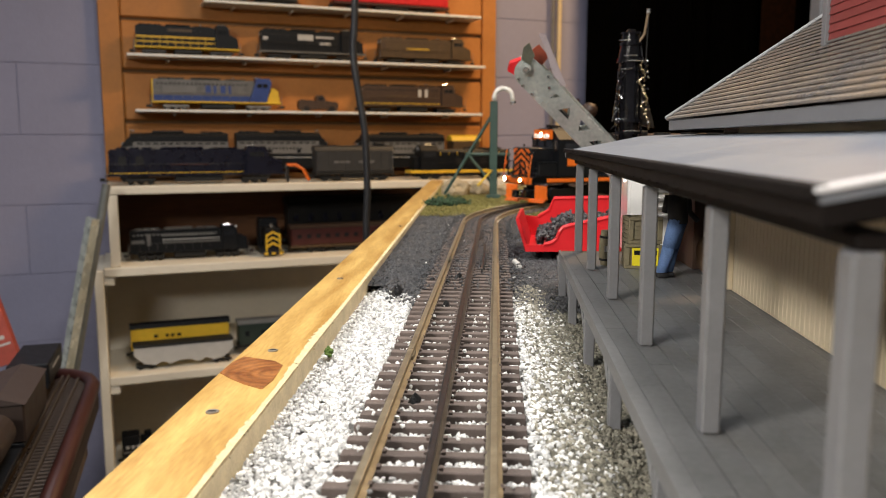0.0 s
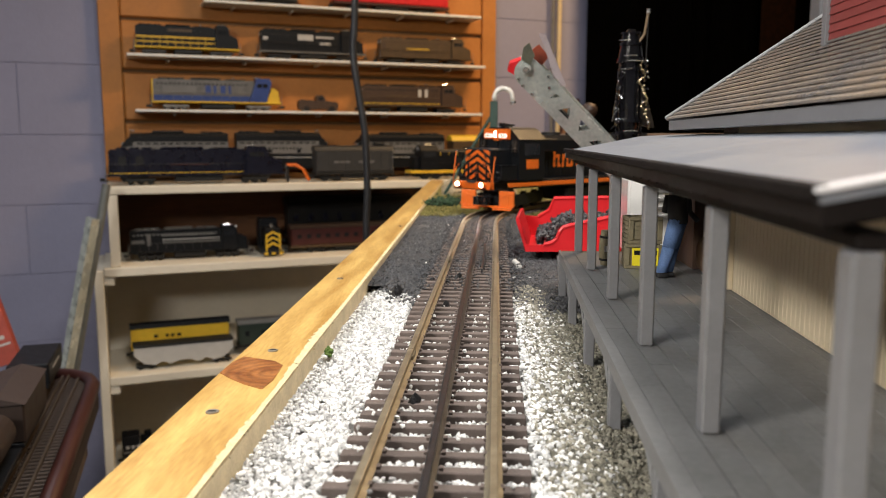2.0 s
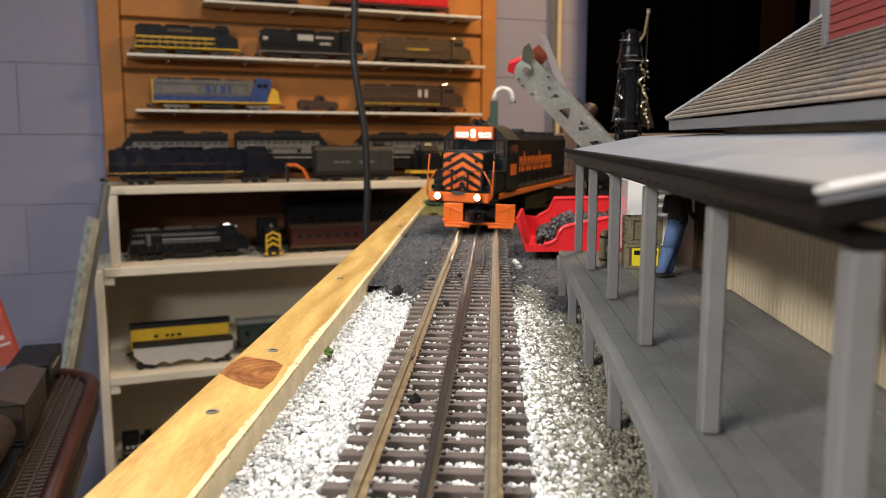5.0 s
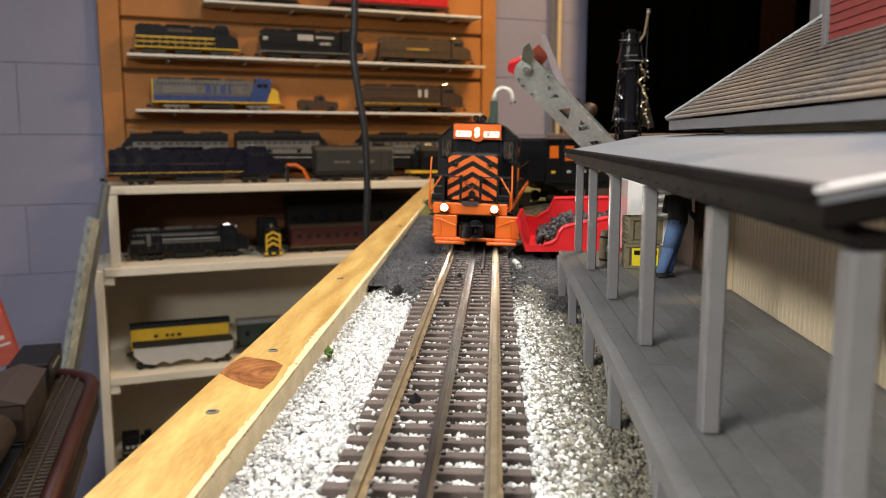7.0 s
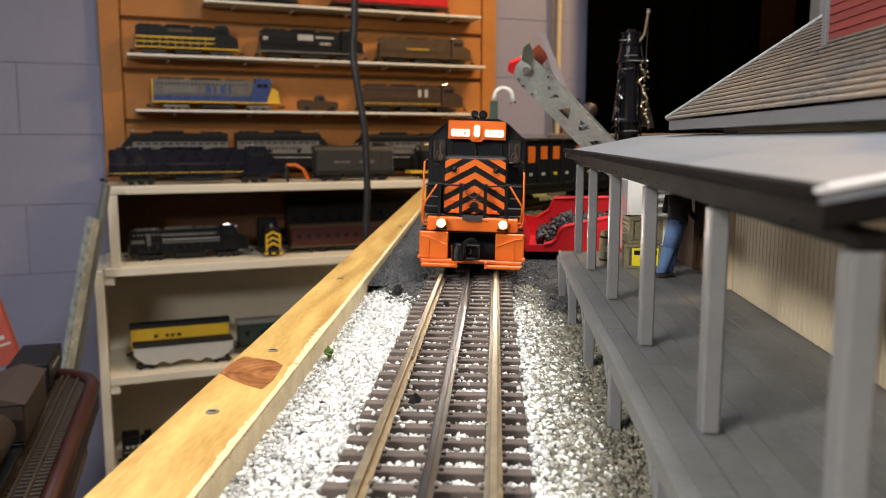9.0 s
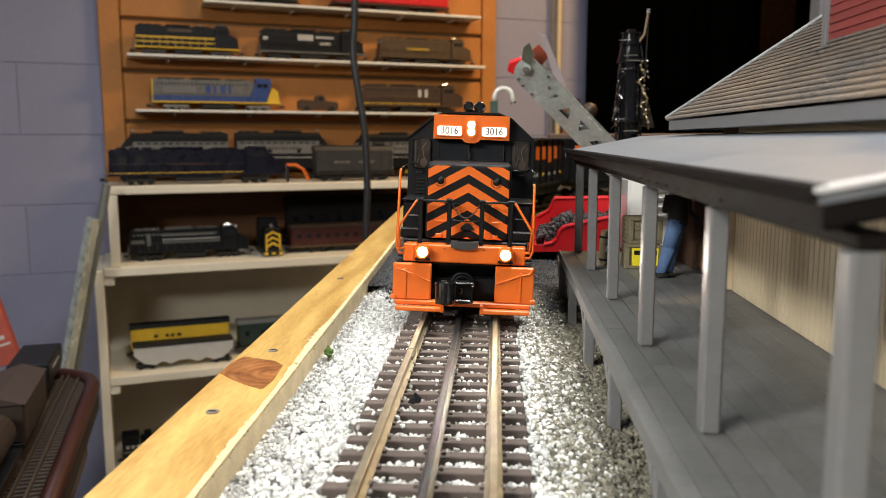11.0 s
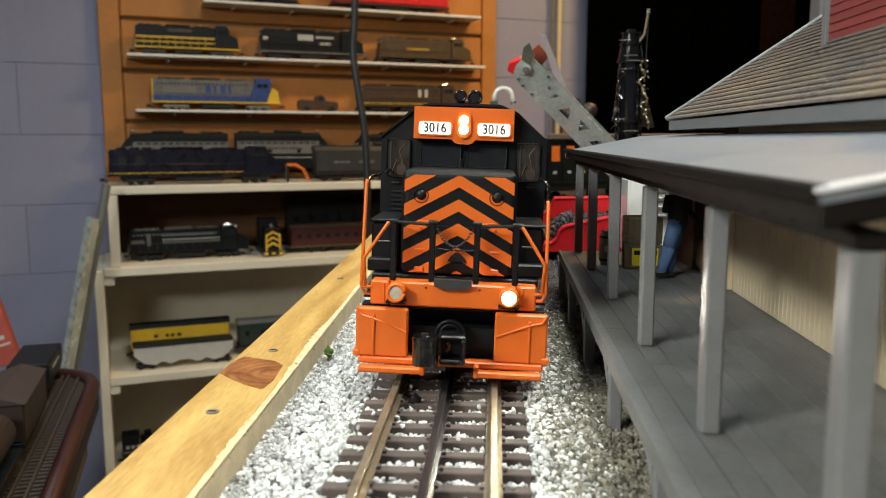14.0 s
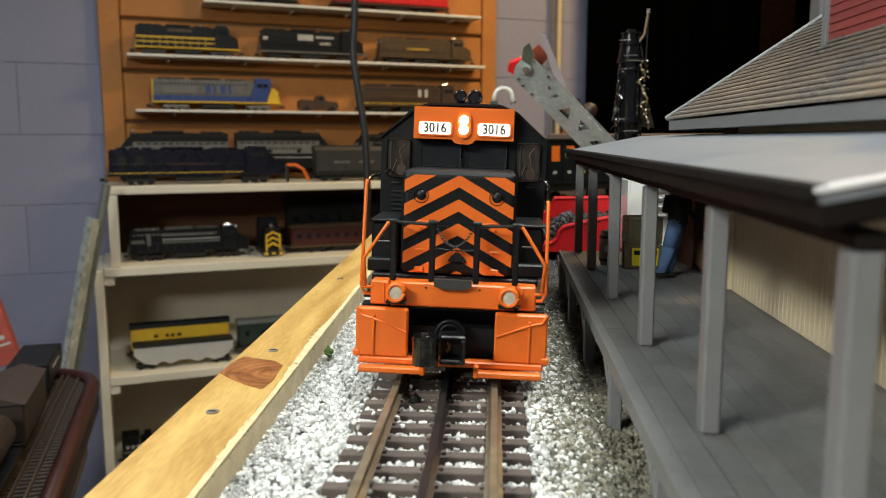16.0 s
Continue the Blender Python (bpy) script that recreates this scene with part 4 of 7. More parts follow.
part("ragged_edge", bm, mat("torn_pale_wood", (0.64, 0.55, 0.32), 0.8, vary=0.2, scale=200, bump=0.5), edge_board, "pale torn wood along the inner corner")


def beam_spot(x, y):
    return BEAM.inverted() @ Vector((x, y, -0.002))


for x, y in ((-0.0754, 0.3199), (-0.074, 0.244), (-0.081, 0.494), (-0.079, 0.80), (-0.088, 1.15)):
    q = beam_spot(x, y)
    screw = part("screw", rod(bmesh.new(), (q.x, q.y, -0.0027), (q.x, q.y, -0.0021), 0.0021, 14), mat("dull_screw", (0.36, 0.33, 0.28), 0.4, 0.7, vary=0.2, scale=300), edge_board)
    part("screw_slot", boxed(q.x - 0.0013, q.x + 0.0013, q.y - 0.0003, q.y + 0.0003, -0.0021, -0.00195), DARK, screw)
corners = [beam_spot(*q) for q in ((-0.0865, 0.2870), (-0.0862, 0.3020), (-0.0845, 0.3100), (-0.0775, 0.3070), (-0.0700, 0.3040), (-0.0655, 0.2985), (-0.0640, 0.2800), (-0.0648, 0.2685), (-0.0720, 0.2730), (-0.0800, 0.2800))]
bm = prism(bmesh.new(), [(min(-0.0009, max(-0.0259, q.x)), q.y) for q in corners], -0.0030, -0.0023, Matrix(((1, 0, 0, 0), (0, 0, 1, 0), (0, 1, 0, 0), (0, 0, 0, 1))))
part("knot", bm, KNOT, edge_board, "dark reddish-brown wood knot")

# beds of stone, coal and grass, each slightly uneven


def bed(name, x0, x1, y0, y1, nx, ny, height, material, label, category):
    bm = bmesh.new()
    g = [[bm.verts.new((x0 + (x1 - x0) * i / nx, y0 + (y1 - y0) * j / ny, height(x0 + (x1 - x0) * i / nx, y0 + (y1 - y0) * j / ny))) for i in range(nx + 1)] for j in range(ny + 1)]
    for j in range(ny):
        for i in range(nx):
            bm.faces.new((g[j][i], g[j][i + 1], g[j + 1][i + 1], g[j + 1][i]))
    return structure(part(name, bm, material, smooth=True), label, category)


def top_of_bed(x, y):
    """Height of the packed stone: level between the ties, falling away at the right."""
    n = 0.0006 * noise.noise(Vector((x * 90, y * 90, 0)))
    side = abs(x) - 0.031
    drop = max(0.0, side) * (0.13 if x > 0 else 0.20)
    return -0.0072 - drop + n


bed("ballast_bed", -0.070, 0.075, -0.30, 0.53, 40, 120, top_of_bed, BED, "grey dusty bed under the white stone ballast", "ground")
bed("coal_bed", -0.092, 0.30, 0.50, 0.97, 70, 80, lambda x, y: -0.0078 + 0.0012 * noise.noise(Vector((x * 40, y * 40, 3))), COALBED, "black coal-strewn ground round the track", "ground")
bed("platform_ground", 0.074, 0.40, -0.30, 0.52, 30, 40, lambda x, y: -0.0112 + 0.0004 * noise.noise(Vector((x * 60, y * 60, 7))), PLY, "bare yellowish plywood under the platform", "ground")
bed("grass_mat", -0.092, 0.60, 0.965, 1.58, 60, 50, lambda x, y: -0.0072 + 0.0016 * noise.noise(Vector((x * 30, y * 30, 9))), GRASS, "olive green flocked grass mat", "ground")


def stones(name, spots, sizes, material, label, category, seed):
    """Many small broken stones in one mesh."""
    rng = np.random.default_rng(seed)
    phi = (1 + 5 ** 0.5) / 2
    base = np.array([(-1, phi, 0), (1, phi, 0), (-1, -phi, 0), (1, -phi, 0), (0, -1, phi), (0, 1, phi), (0, -1, -phi), (0, 1, -phi), (phi, 0, -1), (phi, 0, 1), (-phi, 0, -1), (-phi, 0, 1)]) / 1.9
    tri = np.array([(0, 11, 5), (0, 5, 1), (0, 1, 7), (0, 7, 10), (0, 10, 11), (1, 5, 9), (5, 11, 4), (11, 10, 2), (10, 7, 6), (7, 1, 8), (3, 9, 4), (3, 4, 2), (3, 2, 6), (3, 6, 8), (3, 8, 9), (4, 9, 5), (2, 4, 11), (6, 2, 10), (8, 6, 7), (9, 8, 1)])
    n = len(spots)
    v = base[None] * (1 + rng.uniform(-0.36, 0.36, (n, 12, 1)))
    v = v * rng.uniform(0.6, 1.15, (n, 1, 3))
    ang = rng.uniform(0, 2 * np.pi, n)
    tip = rng.uniform(-0.7, 0.7, n)
    ca, sa, ct, st = np.cos(ang)[:, None], np.sin(ang)[:, None], np.cos(tip)[:, None], np.sin(tip)[:, None]
    x, y, z = v[..., 0], v[..., 1], v[..., 2]
    y, z = y * ct - z * st, y * st + z * ct
    x, y = x * ca - y * sa, x * sa + y * ca
    v = np.stack((x, y, z), -1) * sizes[:, None, None] + spots[:, None]
    f = (tri[None] + 12 * np.arange(n)[:, None, None]).reshape(-1, 3)
    me = bpy.data.meshes.new(name)
    me.from_pydata(v.reshape(-1, 3).tolist(), [], f.tolist())
    me.materials.append(material)
    return tagged(new(name, me), label, category, kind="stuff")


PITCH, PHASE = 0.0112, 0.004
rng = np.random.default_rng(4)


def coal_from(x, r):
    """Where along the track the white stone gives way to coal."""
    return np.where(x < -0.03, 0.435 + 0.085 * np.clip((-0.03 - x) / 0.03, 0, 1), 0.437) + 0.012 * r


def scatter(n, x0, x1, y0, y1, lift):
    p = np.column_stack((rng.uniform(x0, x1, n), rng.uniform(y0, y1, n), np.zeros(n)))
    p[:, 2] = [top_of_bed(a, b) for a, b in p[:, :2]]
    p[:, 2] += rng.uniform(-0.0004, lift, n)
    return p


def clear_of_ties(p, margin):
    phase = np.mod(p[:, 1] - PHASE, PITCH)
    on_tie = (np.abs(p[:, 0]) < 0.0285) & (phase < 0.0043 + margin) & (phase > -margin)
    on_tie |= (np.abs(p[:, 0]) < 0.0285) & (phase > PITCH - margin)
    rail = np.min(np.abs(p[:, :1] - np.array([[-0.0172, 0, 0.0172]])), axis=1) < 0.0022
    return p[~(on_tie | rail)]


near = clear_of_ties(scatter(54000, -0.070, 0.066, 0.10, 0.54, 0.0011), 0.0006)
near = near[near[:, 1] < coal_from(near[:, 0], rng.normal(size=len(near)))]
near = near[rng.uniform(size=len(near)) > (near[:, 0] - 0.036) / 0.020]
stones("ballast", near, rng.uniform(0.00055, 0.00122, len(near)), BALLAST, "loose white and grey stone ballast round the ties", "gravel", 1)
loose = scatter(120, -0.029, 0.029, 0.10, 0.45, 0.0)
loose[:, 2] = -0.0037
loose = loose[np.min(np.abs(loose[:, :1] - np.array([[-0.0172, 0, 0.0172]])), axis=1) > 0.0026]
stones("loose_stones", loose, rng.uniform(0.0005, 0.0010, len(loose)), BALLAST, "a few white stones lying on the ties", "gravel", 2)
far_c = clear_of_ties(scatter(48000, -0.092, 0.12, 0.40, 0.985, 0.0010), 0.0006)
far_c = far_c[far_c[:, 1] > coal_from(far_c[:, 0], rng.normal(size=len(far_c)))]
far_c[:, 2] = np.maximum(far_c[:, 2], -0.0078)
stones("coal", far_c, rng.uniform(0.0006, 0.0013, len(far_c)), COAL, "black crushed coal spread round the track", "coal", 3)
lumps = scatter(90, -0.085, 0.11, 0.47, 0.97, 0.0012)
lumps = clear_of_ties(lumps, 0.001)
lumps = lumps[(np.abs(lumps[:, 0]) > 0.03)]
stones("coal_lumps", lumps, rng.uniform(0.0015, 0.0034, len(lumps)), COAL_LUMP, "larger black coal lumps beside the track", "coal", 5)
for x, y, r in ((-0.040, 0.457, 0.0032), (-0.0095, 0.4235, 0.0020), (-0.0100, 0.263, 0.0022), (-0.0065, 0.517, 0.0018)):
    lump = stones("coal_lump", np.array([(x, y, -0.0048 + r * 0.5)]), np.array([r]), COAL_LUMP, "single black coal lump lying by the rails", "coal", 6)
    lump["kind"] = ""
    del lump["kind"]
brown = scatter(24000, 0.028, 0.070, 0.10, 0.50, 0.0010)
brown = brown[rng.uniform(size=len(brown)) < (brown[:, 0] - 0.028) / 0.013]
stones("dark_gravel", brown, rng.uniform(0.0007, 0.0013, len(brown)), mat("grey_brown_stone", (0.205, 0.192, 0.152), 0.85, vary=0.3, scale=300, bump=0.3, island=0.6), "mixed grey and brown gravel under the platform edge", "gravel", 8)

dust = scatter(2600, -0.030, 0.034, 0.47, 0.97, 0.0)
dust[:, 2] = -0.0041
dust = dust[np.min(np.abs(dust[:, :1] - np.array([[-0.0172, 0, 0.0172]])), axis=1) > 0.0024]
stones("coal_dust", dust, rng.uniform(0.0004, 0.0010, len(dust)), COAL, "fine coal grains lying over the ties", "coal", 15)
specks = scatter(70, -0.085, 0.11, 0.47, 0.96, 0.0012)
specks[:, 2] += 0.0008
stones("white_specks", specks, rng.uniform(0.0005, 0.0011, len(specks)), BALLAST, "stray white stones lying on the coal", "gravel", 12)
sp = [BEAM @ Vector((0.0008 + 0.0004 * rng.normal(), y, -0.0036 + 0.0005 * rng.normal())) for y in rng.uniform(0.10, 1.2, 150)]
stones("edge_splinters", np.array(sp), rng.uniform(0.0003, 0.0009, len(sp)), PINE_SIDE, "rough splintered inner corner of the edge board", "wood", 13)

# ---------------------------------------------------------------- track
track = thing("three_rail_track", None, "three-rail model track with brown ties and bronze rails", "track")


def offset_line(s, x):
    px, py, a = line(s)
    a = radians(a)
    return px + x * math.cos(a), py - x * math.sin(a), a


def rail(x, material, w, joints):
    """A rail with foot, web and head, bent along the plan."""
    prof = [(-2.0 * w, -0.0042), (2.0 * w, -0.0042), (2.0 * w, -0.0036), (0.5 * w, -0.0031), (0.5 * w, -0.0014), (w, -0.0010), (w, -0.0002), (0.75 * w, 0.0), (-0.75 * w, 0.0), (-w, -0.0002), (-w, -0.0010), (-0.5 * w, -0.0014), (-0.5 * w, -0.0031), (-2.0 * w, -0.0036)]
    for s0, s1 in zip(joints, joints[1:]):
        bm = bmesh.new()
        n = max(2, int((s1 - s0) / 0.02)) if s1 > BEND else 2
        rings = []
        for k in range(n + 1):
            s = s0 + 0.0003 + (s1 - s0 - 0.0006) * k / n
            rings.append([bm.verts.new((*offset_line(s, x + dx)[:2], dz)) for dx, dz in prof])
        for a, b in zip(rings, rings[1:]):
            for k in range(len(prof)):
                bm.faces.new((a[k], a[(k + 1) % len(prof)], b[(k + 1) % len(prof)], b[k]))
        bm.faces.new(rings[0]); bm.faces.new(rings[-1][::-1])
        bmesh.ops.recalc_face_normals(bm, faces=bm.faces)
        part("rail", bm, material, track)


JOINTS = [-0.30, 0.318, 0.575, 0.84, 1.16, 1.48, 1.80, 2.16]
rail(-GAUGE / 2, RAIL, 0.0012, JOINTS)
rail(0.0, RAIL_BLACK, 0.0010, JOINTS)
rail(GAUGE / 2, RAIL, 0.0012, JOINTS)
for s in (0.318, 0.575, 0.84):
    for x in (-GAUGE / 2, GAUGE / 2):
        for side in (-1, 1):
            px, py, _ = offset_line(s, x + side * 0.0011)
            part("rail_joiner", boxed(px - 0.0005, px + 0.0005, py - 0.006, py + 0.006, -0.0036, -0.0016, 0.0002), RAIL, track)


def tie_mesh():
    bm = boxed(-0.0272, 0.0272, -0.0021, 0.0021, -0.0085, -0.0043, 0.0003)
    for x in (-GAUGE / 2, 0, GAUGE / 2):
        for side in (-1, 1):
            box(bm, x + side * 0.0026 - 0.0006, x + side * 0.0026 + 0.0006, -0.0011, 0.0011, -0.0043, -0.0034)
    me = bpy.data.meshes.new("tie")
    bm.to_mesh(me)
    bm.free()
    me.materials.append(TIE)
    return me


tie = tie_mesh()
for i in range(-8, 180):
    s = PHASE + 0.00215 + i * PITCH
    ob = new("tie", tie)
    ob.parent = track
    px, py, a = line(s)
    ob.matrix_local = pose(px + random.uniform(-.0004, .0004), py, random.uniform(-.0002, 0), 0, 0, -a + random.uniform(-0.5, 0.5))
part("uncoupler_rail", boxed(0.0075, 0.0088, 0.53, 0.66, -0.0043, -0.0012, 0.0003), RAIL_BLACK, track)

# ---------------------------------------------------------------- station platform
platform = thing("station_platform", None, "grey plastic model station platform on short posts", "platform")
part("edge_beam", prism(bmesh.new(), [(0.0515, -0.20), (0.05585, -0.20), (0.05585, 0.474), (0.0546, 0.474), (0.0516, 0.17)], 0.0150, 0.0197, Matrix(((1, 0, 0, 0), (0, 0, 1, 0), (0, 1, 0, 0), (0, 0, 0, 1)))), DECK, platform)
part("end_beam", boxed(0.056, 0.30, 0.4700, 0.474, 0.0135, 0.0195, 0.0006), RUST, platform, "brownish worn end beam")
part("underside", boxed(0.056, 0.35, -0.20, 0.4695, 0.0140, 0.0172), GREY_PLASTIC, platform)
rr = random.Random(3)
for k in range(12):
    x = 0.0560 + 0.0068 * k
    cuts = [-0.20] + [0.012 + 0.066 * j + 0.022 * (k % 3) + rr.uniform(-0.003, 0.003) for j in range(7)] + [0.4695]
    for y0, y1 in zip(cuts, cuts[1:]):
        part("plank", boxed(x, x + 0.00642, y0 + 0.00015, y1 - 0.00015, 0.0174, 0.0196 + rr.uniform(-.00008, .00008)), DECK, platform)
part("rear_deck", boxed(0.1378, 0.35, -0.20, 0.4695, 0.0174, 0.0194), DECK, platform)
POSTS = (0.1055, 0.1748, 0.2519, 0.3263, 0.4008, 0.4682 - 0.003)
for y in POSTS + (0.025,):
    part("leg", boxed(0.0548, 0.0590, y + 0.004, y + 0.0088, -0.0118, 0.0139, 0.0004), GREY_PLASTIC, platform)
    bm = prism(bmesh.new(), [(0.0597, 0.0), (0.0597, 0.006), (0.068, 0.0138), (0.073, 0.0138)], y + 0.005, y + 0.0085)
    part("brace", bm, GREY_PLASTIC, platform)
    bm = prism(bmesh.new(), [(0, 0.003), (0, 0.0085), (0.0105, 0.0138), (0.0175, 0.0138)], 0.0548, 0.0585, Matrix(((0, 1, 0, 0), (1, 0, 0, y + 0.0095), (0, 0, 1, 0), (0, 0, 0, 1))))
    part("brace", bm, GREY_PLASTIC, platform)
    part("leg", boxed(0.115, 0.120, y + 0.004, y + 0.0095, -0.0118, 0.0137, 0.0004), GREY_PLASTIC, platform)

# canopy over the platform
EAVE_X, EAVE_Z, BACK_X, BACK_Z = 0.0585, 0.0783, 0.1030, 0.0868
C0, C1 = 0.104, 0.489
# Eave boards and rafters: shade under the canopy put into a near-black colour.
SHADED_EAVE = mat("shaded_eave", (0.009, 0.007, 0.0065), 0.6, vary=0.3, scale=90, spec=0.12)
canopy = thing("platform_canopy", None, "grey tar-paper canopy roof on square grey posts", "canopy roof")


bm = prism(bmesh.new(), [(EAVE_X, EAVE_Z - 0.0012), (BACK_X, BACK_Z - 0.0012), (BACK_X, BACK_Z), (EAVE_X, EAVE_Z)], C0, C1)
part("roof_sheet", bm, CANOPY, canopy)
part("back_sheet", prism(bmesh.new(), [(BACK_X + 0.0001, BACK_Z - 0.0012), (0.1178, BACK_Z - 0.0002), (0.1178, BACK_Z + 0.0008), (BACK_X + 0.0001, BACK_Z)], C0, C1), CANOPY, canopy)
part("fascia", boxed(EAVE_X + 0.0004, EAVE_X + 0.0018, C0 + .001, C1 - .001, EAVE_Z - 0.0042, EAVE_Z - 0.0013), SHADED_EAVE, canopy)
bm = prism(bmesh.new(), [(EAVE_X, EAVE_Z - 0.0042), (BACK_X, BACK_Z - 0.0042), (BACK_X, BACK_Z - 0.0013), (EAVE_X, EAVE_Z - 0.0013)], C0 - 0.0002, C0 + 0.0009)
part("end_board", bm, SHADED_EAVE, canopy)
# Pale strip along the near end edge of the sheet.
bm = prism(bmesh.new(), [(EAVE_X - .0008, EAVE_Z + .0002), (BACK_X, BACK_Z + .0002), (BACK_X, BACK_Z + .0008), (EAVE_X - .0008, EAVE_Z + .0008)], C0 - 0.0006, C0 + 0.0030)
part("end_band", bm, mat("pale_end", (0.75, 0.75, 0.77), 0.3, vary=0.1), canopy, "pale strip along the near end")
bm = prism(bmesh.new(), [(EAVE_X, EAVE_Z - 0.0042), (BACK_X, BACK_Z - 0.0042), (BACK_X, BACK_Z - 0.0013), (EAVE_X, EAVE_Z - 0.0013)], C1 - 0.0009, C1 + 0.0002)
part("end_board", bm, GREY_PLASTIC, canopy)
shared = None
for i in range(int((C1 - C0) / 0.0026)):
    y = C0 + 0.0012 + 0.0026 * i
    if shared is None:
        shared = part("shingle_tab", boxed(EAVE_X - 0.0012, EAVE_X + 0.0016, y, y + 0.0015, EAVE_Z - 0.0011, EAVE_Z + 0.0013, 0.0004), SHADED_EAVE, canopy)
    else:
        ob = new("shingle_tab", shared.data)
        ob.parent = canopy
        ob.location.y = 0.0026 * i
shared = None
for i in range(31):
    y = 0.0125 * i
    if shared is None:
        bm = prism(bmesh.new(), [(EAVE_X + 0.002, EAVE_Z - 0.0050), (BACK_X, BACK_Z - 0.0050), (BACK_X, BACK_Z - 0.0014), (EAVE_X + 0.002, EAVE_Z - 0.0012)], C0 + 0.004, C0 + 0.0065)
        shared = part("rafter", bm, SHADED_EAVE, canopy)
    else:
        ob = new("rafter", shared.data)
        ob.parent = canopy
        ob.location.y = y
part("purlin", boxed(0.0640, 0.0690, C0 + 0.002, C1 - 0.002, 0.0708, 0.0732, 0.0003), SHADED_EAVE, canopy)
for y in POSTS:
    part("post", boxed(0.0633, 0.0676, y, y + 0.0050, 0.0198, 0.0707, 0.0005), GREY_PLASTIC, canopy)

# station house
station = thing("station_house", None, "model station with cream plank walls and hipped roof", "building")
part("wall", boxed(0.1205, 0.262, -0.05, 0.3535, 0.0198, 0.0915), CREAM, station)
shared = None
for i in range(96):
    y = -0.045 + 0.0041 * i
    if shared is None:
        shared = part("batten", boxed(0.1196, 0.1204, y, y + 0.0036, 0.0200, 0.0874, 0.0002), CREAM, station)
    else:
        ob = new("batten", shared.data)
        ob.parent = station
        ob.location.y = 0.0041 * i
part("corner_board", boxed(0.1180, 0.1204, 0.3505, 0.3560, 0.0200, 0.0874, 0.0003), CREAM, station)
part("rear_wing_wall", boxed(0.1285, 0.262, 0.3540, 0.405, 0.0198, 0.0910), mat("dark_brown_wall", (0.05, 0.03, 0.02), 0.7), station, "dark brown recessed wall")
part("freight_wing_wall", boxed(0.1168, 0.262, 0.4080, 0.4690, 0.0198, 0.0812), mat("brown_plank_wall", (0.075, 0.042, 0.026), 0.7, vary=0.3, scale=60, bump=0.2, stretch=(2, 2, 0.2)), station, "dark brown plank wall of the freight wing")
# Black plate: the unlit recess of the doorway put into its colour.
part("doorway", boxed(0.1270, 0.1284, 0.362, 0.392, 0.0200, 0.062), BLACK, station)
# hipped roof: eave line, hip and rows of shingles
EX, EZ, EY, RISE = 0.1010, 0.0945, 0.407, 0.78
part("soffit", boxed(EX + 0.003, 0.285, -0.08, EY - 0.003, 0.0905, 0.0925), GREY_PLASTIC, station)
part("eave_board", boxed(EX + 0.001, EX + 0.003, -0.08, EY - 0.001, 0.0895, 0.0940, 0.0003), GREY_PLASTIC, station)
part("eave_board", boxed(EX + 0.0032, 0.285, EY - 0.003, EY - 0.001, 0.0895, 0.0940, 0.0003), GREY_PLASTIC, station)
ROWS = 34
tab_rng = random.Random(17)
ST = 0.092 / ROWS
for i in range(ROWS):
    a0, a1 = i * ST, (i + 1) * ST + 0.0012
    z0, z1 = EZ + a0 * RISE, EZ + a1 * RISE
    bm = bmesh.new()
    y = -0.08 + 0.0009 * (i % 2)
    while y < EY - a0:
        yb = min(y + 0.0021, EY - a0)
        d = tab_rng.uniform(-0.00012, 0.00012)
        q = ((EX + a0 + d, y, z0 + 0.0011 + d), (EX + a0 + d, yb, z0 + 0.0011 + d), (EX + a1, min(yb, EY - a1), z1 - 0.0006), (EX + a1, min(y, EY - a1), z1 - 0.0006), (EX + a0 + d, y, z0 + 0.0003), (EX + a0 + d, yb, z0 + 0.0003))
        v = [bm.verts.new(k) for k in q]
        for f in ((0, 1, 2, 3), (4, 5, 1, 0), (5, 2, 1), (4, 0, 3), (4, 3, 2, 5)):
            bm.faces.new([v[k] for k in f])
        y = yb + 0.00018
    part("roof_course", bm, ROOF, station)
    bm = bmesh.new()
    far = 0.285
    q = [(EX + a0, EY - a0, z0 + 0.0009), (far, EY - a0, z0 + 0.0009), (EX + a1, EY - a1, z1), (far, EY - a1, z1), (EX + a0, EY - a0, z0 - 0.0003), (far, EY - a0, z0 - 0.0003)]
    v = [bm.verts.new(k) for k in q]
    bm.faces.new((v[1], v[0], v[2], v[3])); bm.faces.new((v[5], v[4], v[0], v[1])); bm.faces.new((v[4], v[5], v[3], v[2])); bm.faces.new((v[4], v[2], v[0])); bm.faces.new((v[5], v[1], v[3]))
    part("roof_course", bm, ROOF, station)
bm = tube(bmesh.new(), [(EX - .0003, EY + .0003, EZ + .0010), (EX + .0917, EY - .0917, EZ + .092 * RISE + .0010)], 0.0009, 6)
part("hip_ridge", bm, HIP, station)
for i in range(42):
    f = 0.0917 * (i + 0.5) / 42
    cap = boxed(-0.0010, 0.0010, -0.0015, 0.0015, -0.0006, 0.0003 + tab_rng.uniform(0, 0.0004), 0.0002, pose(EX + f, EY - f, EZ + f * RISE + 0.0012, 0, 0, 45) @ pose(0, 0, 0, -26, 0, 0))
    part("hip_cap", cap, HIP, station)
# upper storey in red clapboard
DX, DZ, DY = 0.1315, 0.1165, 0.2945
part("upper_wall", boxed(DX + 0.0008, 0.24, -0.05, DY - 0.0008, 0.112, 0.185), BRICK_RED, station)
